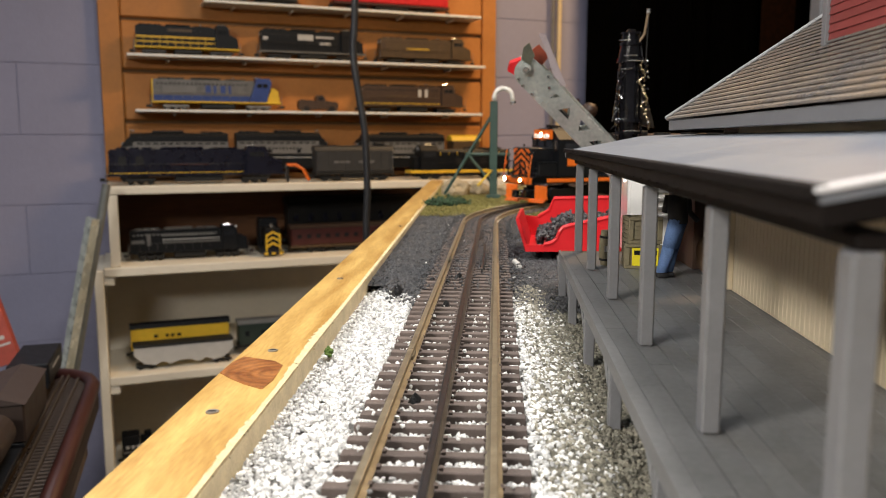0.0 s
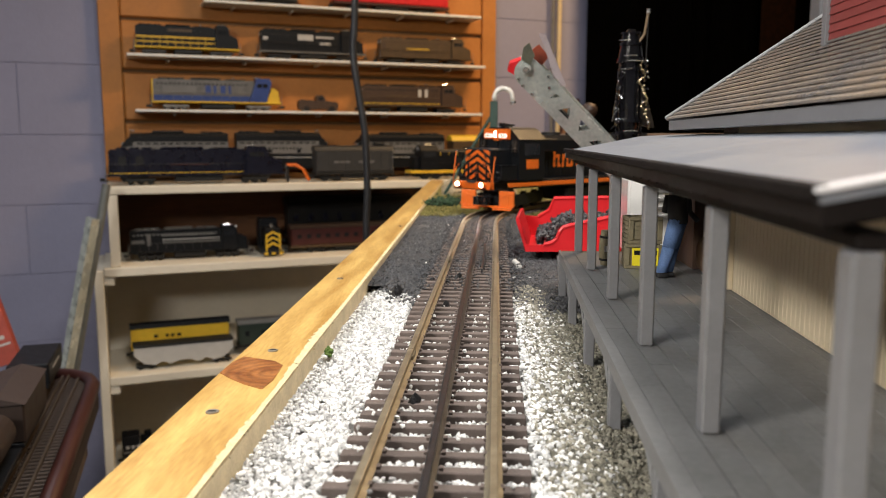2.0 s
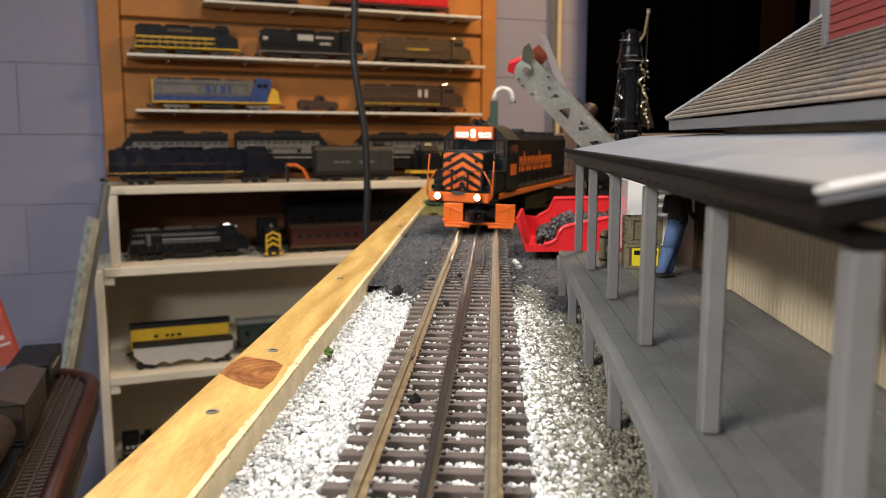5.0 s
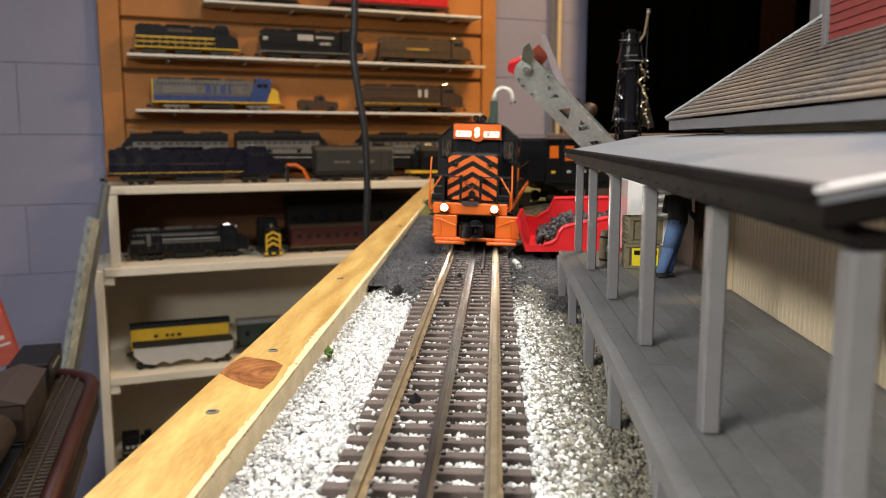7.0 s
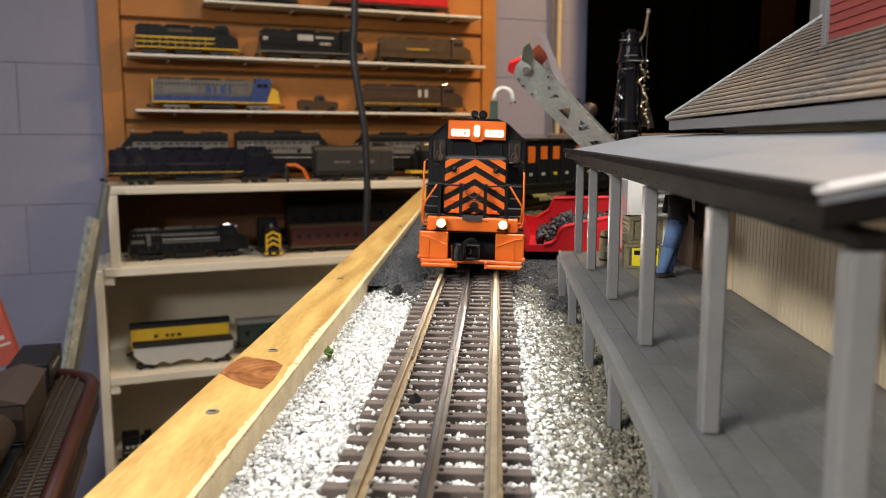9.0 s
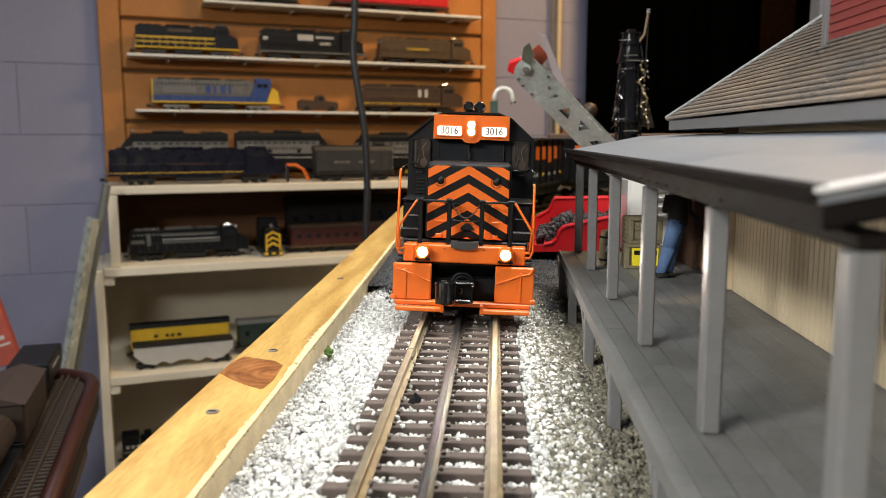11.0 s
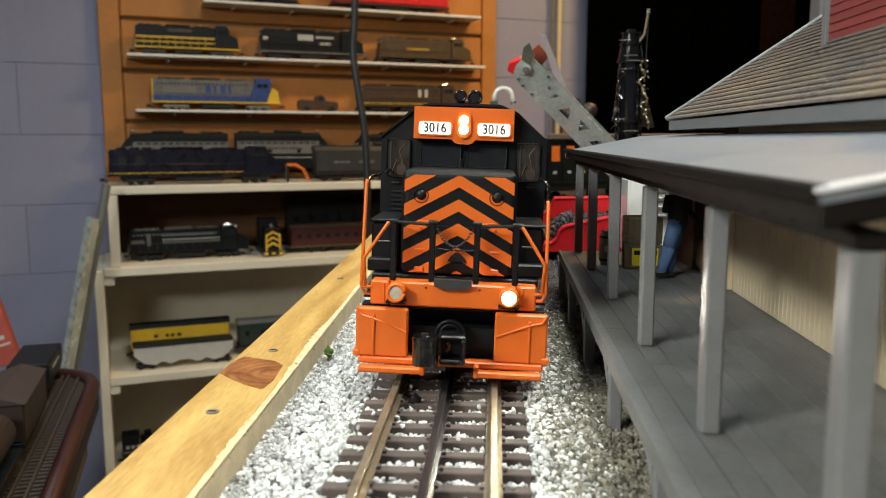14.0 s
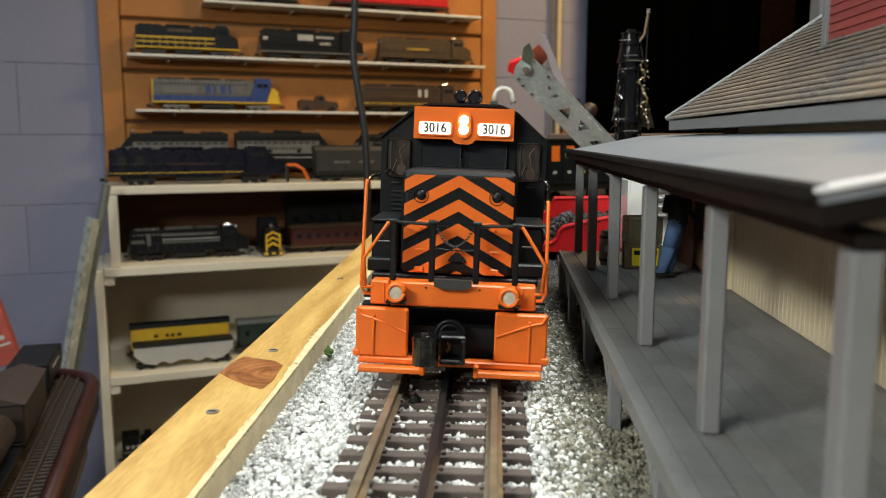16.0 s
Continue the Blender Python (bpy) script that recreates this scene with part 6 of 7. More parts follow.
gp = gp[[abs(math.hypot(a - RADIUS, b - BEND) - RADIUS) > 0.030 for a, b, _ in gp]]
stones("grass_tufts", gp, rng.uniform(0.0007, 0.0018, len(gp)), GRASS, "short olive grass flock by the bend", "grass", 31)

# ---------------------------------------------------------------- the moving engine
def clip_z(poly, z, keep_above):
    out = []
    for (x0, z0), (x1, z1) in zip(poly, poly[1:] + poly[:1]):
        a, b = (z0 >= z) == keep_above, (z1 >= z) == keep_above
        if a:
            out.append((x0, z0))
        if a != b:
            t = (z - z0) / (z1 - z0)
            out.append((x0 + t * (x1 - x0), z))
    return out


loco = thing("diesel_locomotive", None, "orange and black striped model diesel with lit headlights", "locomotive")
T_FRONT, T_BASE, LENGTH = 0.075, 0.276, 0.432
# frame and walkway
part("walkway", boxed(-0.0300, 0.0300, 0.012, LENGTH - 0.012, 0.0335, 0.0362, 0.0005), BLACK, loco)
sill = part("front_sill", boxed(-0.0222, 0.0222, 0.0035, 0.0115, 0.0264, 0.0350, 0.0006), ORANGE, loco)
for x in (-1, 1):
    part("sill_end", boxed(*sorted((x * 0.0224, x * 0.0292)), 0.0041, 0.0115, 0.0264, 0.0350, 0.0006), ORANGE, sill)
    part("bolt_hole", rod(bmesh.new(), (x * 0.0094, 0.0030, 0.0333), (x * 0.0094, 0.0036, 0.0333), 0.00035, 8), BLACK, sill)
    part("edge_post", boxed(*sorted((x * 0.0240, x * 0.0247)), 0.0036, 0.0044, 0.0268, 0.0346, 0.0002), ORANGE, sill)
part("black_strip", boxed(-0.0325, 0.0325, 0.0060, 0.0125, 0.0250, 0.0262, 0.0003), BLACK, sill)
part("rear_sill", boxed(-0.0272, 0.0272, LENGTH - 0.0115, LENGTH - 0.0035, 0.0280, 0.0362, 0.0006), ORANGE, loco)
for x in (-1, 1):
    part("side_sill", boxed(*sorted((x * 0.0301, x * 0.0316)), 0.034, LENGTH - 0.034, 0.0285, 0.0335, 0.0003), ORANGE, loco, "orange stripe along the side sill")
part("underframe", boxed(-0.0270, 0.0270, 0.0125, LENGTH - 0.0125, 0.0262, 0.0333), BLACK, loco)
part("fuel_tank", boxed(-0.026, 0.026, 0.155, 0.275, 0.0060, 0.0260, 0.004), BLACK, loco)
# nose with chevrons
NW, NZ0, NZ1, NY = 0.0205, 0.0364, 0.0740, 0.0120
bm = bmesh.new()
box(bm, -NW, NW, NY, 0.0545, NZ0, NZ1)
bmesh.ops.bevel(bm, geom=bm.edges[:], offset=0.0024, segments=4, affect="EDGES", clamp_overlap=True, profile=0.5)
nose = part("nose", bm, BLACK, loco)
nose.location.x = 0.0006
for k in range(-2, 8):
    apex = 0.0727 - 0.0086 * k
    ww, dz = 0.0195, 0.56 * 0.0195
    poly = [(-ww, apex - dz), (0, apex), (ww, apex - dz), (ww, apex - 0.0043 - dz), (0, apex - 0.0043), (-ww, apex - 0.0043 - dz)]
    for half in (poly[:2] + poly[4:], poly[1:5]):
        q = clip_z(clip_z(half, NZ0 + 0.0008, True), NZ1 - 0.0017, False)
        if len(q) >= 3:
            part("stripe", prism(bmesh.new(), q, NY - 0.00025, NY + 0.0002), ORANGE, nose)
for x in (-0.0135, 0.0135):
    bm = bmesh.new()
    bmesh.ops.create_uvsphere(bm, u_segments=18, v_segments=10, radius=0.0019, matrix=pose(x, NY - 0.0002, 0.0652) @ Matrix.Diagonal((1, 0.7, 1, 1)))
    cover = part("cover", bm, BLACK, nose, smooth=True)
    part("cover_ring", tube(bmesh.new(), [(x + 0.0026 * math.cos(a), NY - 0.0003, 0.0650 + 0.0026 * math.sin(a)) for a in np.linspace(0, 2 * math.pi, 25)], 0.00017, 6), BLACK, cover, smooth=True)
    part("wiper_nub", boxed(x * 0.98 - 0.0004, x * 0.98 + 0.0004, NY - 0.0010, NY, 0.0530, 0.0538, 0.0002), ORANGE, nose)
    part("latch_plate", boxed(x * 0.55 - 0.0040, x * 0.55 + 0.0040, NY - 0.0007, NY - 0.0002, 0.0540, 0.0544), DARK, nose)
    part("latch", boxed(x - 0.0016, x + 0.0016, NY - 0.0010, NY - 0.0003, 0.0375, 0.0395, 0.0003), ORANGE, nose)
    part("hinge", boxed(x - 0.0018, x + 0.0018, NY - 0.0009, NY - 0.0003, 0.0450, 0.0460, 0.0002), ORANGE, nose)
latch = part("door_latch", prism(bmesh.new(), [(-0.0034, 0.0418), (0.0034, 0.0418), (0.0022, 0.0436), (0.0008, 0.0450), (-0.0008, 0.0450), (-0.0022, 0.0436)], NY - 0.0015, NY - 0.0003), BLACK, nose)
part("latch_bar", tube(bmesh.new(), [(-0.0068, NY - 0.0008, 0.0463), (-0.0040, NY - 0.0010, 0.0459), (0.0040, NY - 0.0010, 0.0459), (0.0068, NY - 0.0008, 0.0463)], 0.00030, 6), DARK, latch)
for x in (-0.0026, -0.0010, 0.0010, 0.0026):
    part("stud", boxed(x - 0.0004, x + 0.0004, NY - 0.0012, NY - 0.0002, 0.0447, 0.0455, 0.0002), ORANGE, latch)
for x in (-0.0200, 0.0200):
    part("grab_iron", tube(bmesh.new(), [(x * 0.70, NY - 0.0002, 0.0561), (x * 0.70, NY - 0.0014, 0.0561), (x * 0.42, NY - 0.0014, 0.0556), (x * 0.42, NY - 0.0002, 0.0556)], 0.00026, 6), ORANGE, nose, smooth=True)
part("bell", rod(bmesh.new(), (0, NY + 0.004, NZ1 + 0.0012), (0, NY + 0.004, NZ1 + 0.0042), 0.0013, 10), BLACK, nose)
# cab
CY0, CY1 = 0.0500, 0.098
outline = [(-0.0330, 0.0364), (0.0330, 0.0364), (0.0330, 0.0850), (0.0205, 0.0955), (0.0140, 0.0982), (-0.0140, 0.0982), (-0.0205, 0.0955), (-0.0330, 0.0850)]
cab = part("cab", prism(bmesh.new(), outline, CY0, CY1), BLACK, loco)
part("cab_roof_edge", prism(bmesh.new(), [(-0.0338, 0.0850), (-0.0330, 0.0850), (-0.0205, 0.0956), (-0.0140, 0.0983), (0.0140, 0.0983), (0.0205, 0.0956), (0.0330, 0.0850), (0.0338, 0.0850), (0.0210, 0.0964), (0.0142, 0.0992), (-0.0142, 0.0992), (-0.0210, 0.0964)], CY0 - 0.0012, CY1 + 0.0012), BLACK, cab)
for x0, x1 in ((-0.0168, -0.0010), (0.0018, 0.0172)):
    w = part("windscreen", prism(bmesh.new(), rounded(x0, x1, 0.0742, 0.0835, 0.0010), CY0 - 0.0009, CY0 - 0.0002), GLASS, cab, "dark tinted windscreen")
    part("gasket", tube(bmesh.new(), [(a, CY0 - .0009, b) for a, b in rounded(x0, x1, 0.0742, 0.0835, 0.0010)] + [(x1, CY0 - .0009, .0825)], 0.0003, 5), DARK, w)
for s in (-1, 1):
    x0, x1 = sorted((s * 0.0212, s * 0.0305))
    w = part("side_window", prism(bmesh.new(), rounded(x0, x1, 0.0695, 0.0845, 0.0012), CY0 - 0.0007, CY0 - 0.0002), mat("milky_window", (0.030, 0.024, 0.020), 0.07, vary=0.8, scale=90, bump=0.0, stretch=(1, 1, 0.25), tint=(0.085, 0.07, 0.06)), cab, "clouded clear plastic window")
    part("frame", tube(bmesh.new(), [(a, CY0 - .0008, b) for a, b in rounded(x0, x1, 0.0695, 0.0845, 0.0012)] + [(x1, CY0 - .0008, .0833)], 0.00030, 6), GLOSS, w)
    part("inner_post", boxed(x0 + .0012, x0 + .0017, CY0 - .0010, CY0 - .0007, .0702, .0835), MID_GREY, w)
    part("seat_back", prism(bmesh.new(), rounded(x0 + .0040, x0 + .0076, .0700, .0745, .0016), CY0 - .0010, CY0 - .0007), mat("dim_brown_seat", (0.055, 0.035, 0.028), 0.4, vary=0.4, scale=200), w)
    part("cab_wire", tube(bmesh.new(), [(x0 + .0022, CY0 - .0009, .0715), (x0 + .0040, CY0 - .0009, .0765), (x0 + .0062, CY0 - .0009, .0740), (x0 + .0050, CY0 - .0009, .0800), (x0 + .0070, CY0 - .0009, .0828)], 0.00014, 5), mat("tan_wire", (0.16, 0.12, 0.08), 0.5), w)
    for k in range(5 if s < 0 else 0):
        part("vent_slat", boxed(*sorted((s * 0.0215, s * 0.0285)), CY0 - 0.0008, CY0 - 0.0002, 0.0560 + 0.0018 * k, 0.0567 + 0.0018 * k), DARK, cab)
    part("cab_side_window", boxed(*sorted((s * 0.0331, s * 0.0335)), CY0 + 0.010, CY1 - 0.010, 0.066, 0.080), GLASS, cab)
    part("door_handle", boxed(*sorted((s * 0.0255, s * 0.0285)), CY0 - 0.0010, CY0 - 0.0001, 0.0668, 0.0673), MID_GREY, cab)
    part("number_bars", boxed(*sorted((s * 0.0331, s * 0.0336)), CY0 + 0.014, CY1 - 0.012, 0.050, 0.061), ORANGE, cab)
# headlight panel
panel = part("headlight_panel", prism(bmesh.new(), [(-0.0196, 0.0850), (-0.0046, 0.0850), (-0.0036, 0.0838), (-0.0020, 0.0832), (0.0020, 0.0832), (0.0036, 0.0838), (0.0046, 0.0850), (0.0196, 0.0850), (0.0195, 0.0974), (-0.0195, 0.0974)], CY0 - 0.0060, CY0 - 0.0013), ORANGE, loco)
for s in (-1, 1):
    x = s * 0.0115 + 0.0003
    fr = part("board_frame", prism(bmesh.new(), rounded(x - 0.0070, x + 0.0070, 0.0862, 0.0924, 0.0014), CY0 - 0.0066, CY0 - 0.0061), ORANGE, panel)
    part("number_board", prism(bmesh.new(), rounded(x - 0.0063, x + 0.0063, 0.0868, 0.0916, 0.0011), CY0 - 0.0070, CY0 - 0.0062), BOARD, panel, "lit white number board")
    lettering("number", "3016", 0.0052, pose(x, CY0 - 0.0072, 0.0892) @ FACE @ Matrix.Diagonal((0.88, 1, 1, 1)), BLACK, panel)
for z in (0.0889, 0.0925):
    part("headlight", rod(bmesh.new(), (0, CY0 - 0.0082, z), (0, CY0 - 0.0060, z), 0.0017, 18, 0.0020), HEAD_ON, panel, "lit warm white headlight lens")
bezel = part("headlight_bezel", prism(bmesh.new(), rounded(-0.0028, 0.0028, 0.0856, 0.0958, 0.0026), CY0 - 0.0070, CY0 - 0.0058), ORANGE, panel)
for x in (-0.0023, 0.0023):
    for z in (0.0890, 0.0926):
        part("bezel_screw", boxed(x - 0.0003, x + 0.0003, CY0 - 0.0075, CY0 - 0.0069, z - 0.0003, z + 0.0003), ORANGE, bezel)
# horns
horn = part("horn_mount", boxed(-0.0040, 0.0045, 0.056, 0.070, 0.0985, 0.1005, 0.0008), GLOSS, loco)
for x, z, r in ((-0.0022, 0.1023, 0.0021), (0.0036, 0.1019, 0.0025)):
    part("horn_rim", tube(bmesh.new(), [(x + r * math.cos(a), 0.0540, z + r * math.sin(a)) for a in np.linspace(0, 2 * math.pi, 25)], 0.0006, 8), GLOSS, horn, smooth=True)
    part("horn", rod(bmesh.new(), (x, 0.054, z), (x, 0.074, z), r, 18, 0.0008), GLOSS, horn)
    part("horn_mouth", rod(bmesh.new(), (x, 0.0537, z), (x, 0.0541, z), r * 0.75, 16), BLACK, horn)
part("roof_hatch", boxed(-0.0085, 0.0120, 0.058, 0.075, 0.0984, 0.0995, 0.0003), SILVER, loco)
# side boxes beside the nose, and steps
for s in (-1, 1):
    part("battery_box", boxed(*sorted((s * 0.0216, s * 0.0316)), 0.020, 0.0495, 0.0364, 0.0540, 0.0008), BLACK, loco)
    part("box_step", boxed(*sorted((s * 0.0214, s * 0.0322)), 0.0150, 0.0198, 0.0364, 0.0412, 0.0006), BLACK, loco)
    part("box_lid", boxed(*sorted((s * 0.0214, s * 0.0321)), 0.019, 0.0495, 0.0542, 0.0552, 0.0003), BLACK, loco)
    part("box_handle", rod(bmesh.new(), (s * 0.0240, 0.0194, 0.047), (s * 0.0295, 0.0194, 0.047), 0.0003, 6), SILVER, loco)
    for k in range(3):
        part("step", boxed(*sorted((s * 0.0280, s * 0.0330)), 0.013, 0.024, 0.0120 + 0.0075 * k, 0.0128 + 0.0075 * k), BLACK, loco)
# long hood
hood = part("long_hood", prism(bmesh.new(), [(-0.0190, 0.0364), (0.0190, 0.0364), (0.0190, 0.0840), (0.0150, 0.0905), (-0.0150, 0.0905), (-0.0190, 0.0840)], CY1 + 0.0014, 0.405), BLACK, loco)
for s in (-1, 1):
    for k in range(20):
        y = 0.108 + 0.0145 * k
        part("hood_door", boxed(*sorted((s * 0.0191, s * 0.0195)), y, y + 0.0130, 0.0420, 0.0700), BLACK, hood)
    part("air_filter_box", boxed(*sorted((s * 0.0191, s * 0.0290)), 0.1005, 0.126, 0.0700, 0.0860, 0.001), BLACK, hood)
    for k in range(10):
        y = 0.132 + 0.0185 * k
        tall = 0.006 if k in (0, 2, 6) else 0.0
        for y0, y1, z0, z1 in ((y, y + 0.0040, 0.050, 0.066 + tall), (y + 0.0042, y + 0.0092, 0.0615, 0.066), (y + 0.0094, y + 0.0128, 0.050, 0.066), (y + 0.0130, y + 0.0180, 0.050, 0.0535)):
            part("lettering_bar", boxed(*sorted((s * 0.0196, s * 0.0200)), y0, y1, z0, z1), ORANGE, hood)
    bm = bmesh.new()
    tube(bm, [(s * 0.0305, 0.105, 0.058), (s * 0.0305, 0.405, 0.058)], 0.0005, 6)
    for k in range(11):
        tube(bm, [(s * 0.0305, 0.105 + 0.030 * k, 0.0360), (s * 0.0305, 0.105 + 0.030 * k, 0.058)], 0.0005, 6)
    part("side_handrail", bm, BLACK, loco)
for k in range(5):
    part("roof_fan", rod(bmesh.new(), (0, 0.150 + 0.052 * k, 0.0906), (0, 0.150 + 0.052 * k, 0.0940), 0.0125, 20), DARK, hood)
part("exhaust", boxed(-0.006, 0.006, 0.205, 0.222, 0.0906, 0.0970, 0.001), DARK, hood)
# front rails, grabs and chain
for s in (-1, 1):
    part("corner_grab", tube(bmesh.new(), [(s * 0.0262, 0.0060, 0.0300), (s * 0.0312, 0.0045, 0.0302), (s * 0.0325, 0.0045, 0.0330), (s * 0.0322, 0.0060, 0.0500), (s * 0.0320, 0.0085, 0.0640 if s > 0 else 0.0690), (s * 0.0318, 0.0090, 0.0648 if s > 0 else 0.0700)], 0.00065, 8), ORANGE, loco, smooth=True)
    part("grab_hook", tube(bmesh.new(), [(s * 0.0318, 0.0091, 0.0649 if s > 0 else 0.0700), (s * 0.0317, 0.0100, 0.0700), (s * 0.0310, 0.0120, 0.0712), (s * 0.0302, 0.0200, 0.0716), (s * 0.0296, 0.0495, 0.0722)], 0.00055, 8), GLOSS, loco, smooth=True)
    part("lower_grab", tube(bmesh.new(), [(s * 0.0285, 0.0045, 0.0325), (s * 0.0322, 0.0046, 0.0325)], 0.00060, 8), ORANGE, loco, smooth=True)
    part("slant_rail", tube(bmesh.new(), [(s * 0.0310, 0.0040, 0.0330), (s * 0.0316, 0.0040, 0.0430), (s * 0.0235, 0.0050, 0.0555), (s * 0.0205, 0.0050, 0.0562)], 0.00060, 8), ORANGE, loco, smooth=True)
    part("front_rail", tube(bmesh.new(), [(s * 0.0222, 0.0050, 0.0560), (s * 0.0080, 0.0050, 0.0555)], 0.00055, 8), DARK, loco)
    for x in (0.0215, 0.0078):
        post = part("stanchion", boxed(s * x - 0.0011, s * x + 0.0011, 0.0045, 0.0062, 0.0352, 0.0560, 0.0004), BLACK, loco)
        part("knob", rod(bmesh.new(), (s * x - 0.0015, 0.0050, 0.0562), (s * x + 0.0015, 0.0050, 0.0562), 0.0009, 12), BLACK, post)
bm = bmesh.new()
for i in range(22):
    t = i / 21
    x = -0.0068 + 0.0136 * t
    z = 0.0552 - 0.0072 * (1 - (2 * t - 1) ** 2)
    bmesh.ops.create_cone(bm, cap_ends=True, segments=6, radius1=0.00036, radius2=0.00036, depth=0.0010, matrix=pose(x, 0.0052, z, 0, 90 if i % 2 else 60, 30 * (i % 3)))
part("safety_chain", bm, MID_GREY, loco)
part("drop_step", prism(bmesh.new(), [(-0.0066, 0.0368), (0.0066, 0.0368), (0.0064, 0.0342), (0.0030, 0.0334), (-0.0030, 0.0334), (-0.0064, 0.0342)], 0.0012, 0.0034), mat("dull_steel_plate", (0.05, 0.05, 0.052), 0.5, 0.3), loco)
# ditch lights: fixed housings, and bulbs that turn their lit face to the front
DARK_LENS = mat("unlit_lens", (0.55, 0.50, 0.40), 0.15, vary=0.3, scale=400)
bulbs = {}
for s in (-1, 1):
    h = part("ditch_light", rod(bmesh.new(), (s * 0.0196, -0.0004, 0.0318), (s * 0.0196, 0.0036, 0.0318), 0.0030, 20, 0.0034), ORANGE, loco, "round orange ditch light housing")
    part("shelf", boxed(s * 0.0196 - 0.0036, s * 0.0196 + 0.0036, 0.0002, 0.0036, 0.0276, 0.0286, 0.0002), BLACK, h)
    bm = bmesh.new()
    bmesh.ops.create_uvsphere(bm, u_segments=16, v_segments=10, radius=0.0030, matrix=Matrix.Diagonal((1, 0.50, 1, 1)) @ Matrix.Rotation(radians(90), 4, "X"))
    bmesh.ops.delete(bm, geom=[v for v in bm.verts if v.co.y > 0.0003], context="VERTS")
    for fc in bm.faces:
        fc.smooth = True
    rod(bm, (0, 0.0003, 0), (0, 0.0007, 0), 0.0029, 18)
    for fc in bm.faces:
        if min(v.co.y for v in fc.verts) > 0.00025:
            fc.material_index = 1
    ring = [(s * 0.0196 + 0.0029 * math.cos(a), -0.0009, 0.0318 + 0.0029 * math.sin(a)) for a in np.linspace(0, 2 * math.pi, 21)]
    part("ring", tube(bmesh.new(), ring, 0.0007, 8), ORANGE, h, smooth=True)
    bulbs[s] = part("ditch_bulb", bm, [LAMP_ON, DARK_LENS], loco, "warm white ditch light bulb")


def engine_truck(name, with_pilot):
    bm = bmesh.new()
    for y in (-0.036, 0, 0.036):
        for x in (-0.0165, 0.0165):
            rod(bm, (x - 0.0022, y, 0.0110), (x + 0.0022, y, 0.0110), 0.0108, 20)
        rod(bm, (-0.017, y, 0.0110), (0.017, y, 0.0110), 0.0020, 8)
    ob = part(name, bm, DARK, loco)
    for s in (-1, 1):
        part("side_frame", prism(bmesh.new(), [(-0.052, 0.012), (-0.045, 0.006), (0.045, 0.006), (0.052, 0.012), (0.048, 0.020), (-0.048, 0.020)], s * 0.0225 - 0.0015, s * 0.0225 + 0.0015, Matrix.Rotation(radians(90), 4, "Z")), BLACK, ob)
    if with_pilot:
        y = -T_FRONT
        part("pilot_back", boxed(-0.0140, 0.0140, y + 0.020, y + 0.024, 0.0050, 0.0255), BLACK, ob)
        part("draft_box", boxed(-0.0165, 0.0165, y + 0.0102, -0.040, 0.0080, 0.0180), BLACK, ob)
        for s in (-1, 1):
            x0, x1 = sorted((s * 0.0152, s * 0.0336))
            panel = part("pilot_panel", boxed(x0, x1, y + 0.0010, y + 0.0045, 0.0083, 0.0258, 0.0006), ORANGE, ob)
            part("panel_rib", boxed(*sorted((s * 0.0268, s * 0.0278)), y + 0.0003, y + 0.0012, 0.0086, 0.0235, 0.0003), ORANGE, panel)
            part("panel_brace", tube(bmesh.new(), [(s * 0.0158, y + 0.0008, 0.0175), (s * 0.0278, y + 0.0006, 0.0222), (s * 0.0315, y + 0.0006, 0.0230), (s * 0.0332, y + 0.0008, 0.0256)], 0.0005, 6), ORANGE, panel)
            part("panel_foot", boxed(*sorted((s * 0.0318, s * 0.0345)), y + 0.0004, y + 0.0050, 0.0083, 0.0106, 0.0004), ORANGE, panel)
        foot = part("footboard", boxed(-0.0325, 0.0325, y + 0.0005, y + 0.0055, 0.0058, 0.0082, 0.0005), ORANGE, ob)
        for s in (-1, 1):
            part("tread", boxed(*sorted((s * 0.0085, s * 0.0318)), y - 0.0034, y + 0.0004, 0.0036, 0.0058, 0.0005), ORANGE, foot)
            part("tread_bracket", boxed(*sorted((s * 0.0085, s * 0.0102)), y - 0.0036, y + 0.0002, 0.0034, 0.0078, 0.0004), ORANGE, foot)
        cx, cz = -0.0030, 0.0034
        # knuckle block at one side, a hooked jaw at the other, and a round buffer behind them
        outline = [(-0.0048 + 0.0044 * math.copysign(abs(math.cos(q)) ** 0.7, math.cos(q)), -0.0012 + 0.0044 * math.copysign(abs(math.sin(q)) ** 0.7, math.sin(q))) for q in np.linspace(0, 2 * math.pi, 29)[:-1]]
        flat = Matrix(((1, 0, 0, cx), (0, 0, 1, y - 0.0085), (0, 1, 0, cz), (0, 0, 0, 1)))
        coupler = part("coupler", prism(bmesh.new(), outline, 0.0062, 0.0160, flat), GLOSS, ob, "black knuckle coupler")
        part("knuckle_lip", prism(bmesh.new(), [(-0.0048 + (px + 0.0048) * 1.07, -0.0012 + (pz + 0.0012) * 1.07) for px, pz in outline], 0.0146, 0.0154, flat), GLOSS, coupler)
        part("pivot_pin", rod(bmesh.new(), (cx - 0.0054, y - 0.0090, cz + 0.0156), (cx - 0.0054, y - 0.0090, cz + 0.0166), 0.0013, 14), DARK, coupler)
        part("pivot_pin", rod(bmesh.new(), (cx - 0.0040, y - 0.0110, cz + 0.0156), (cx - 0.0040, y - 0.0110, cz + 0.0161), 0.0007, 10), CHROME, coupler)
        part("jaw", boxed(cx + 0.0070, cx + 0.0086, y - 0.0130, y - 0.0040, cz + 0.0070, cz + 0.0156, 0.0006), GLOSS, coupler)
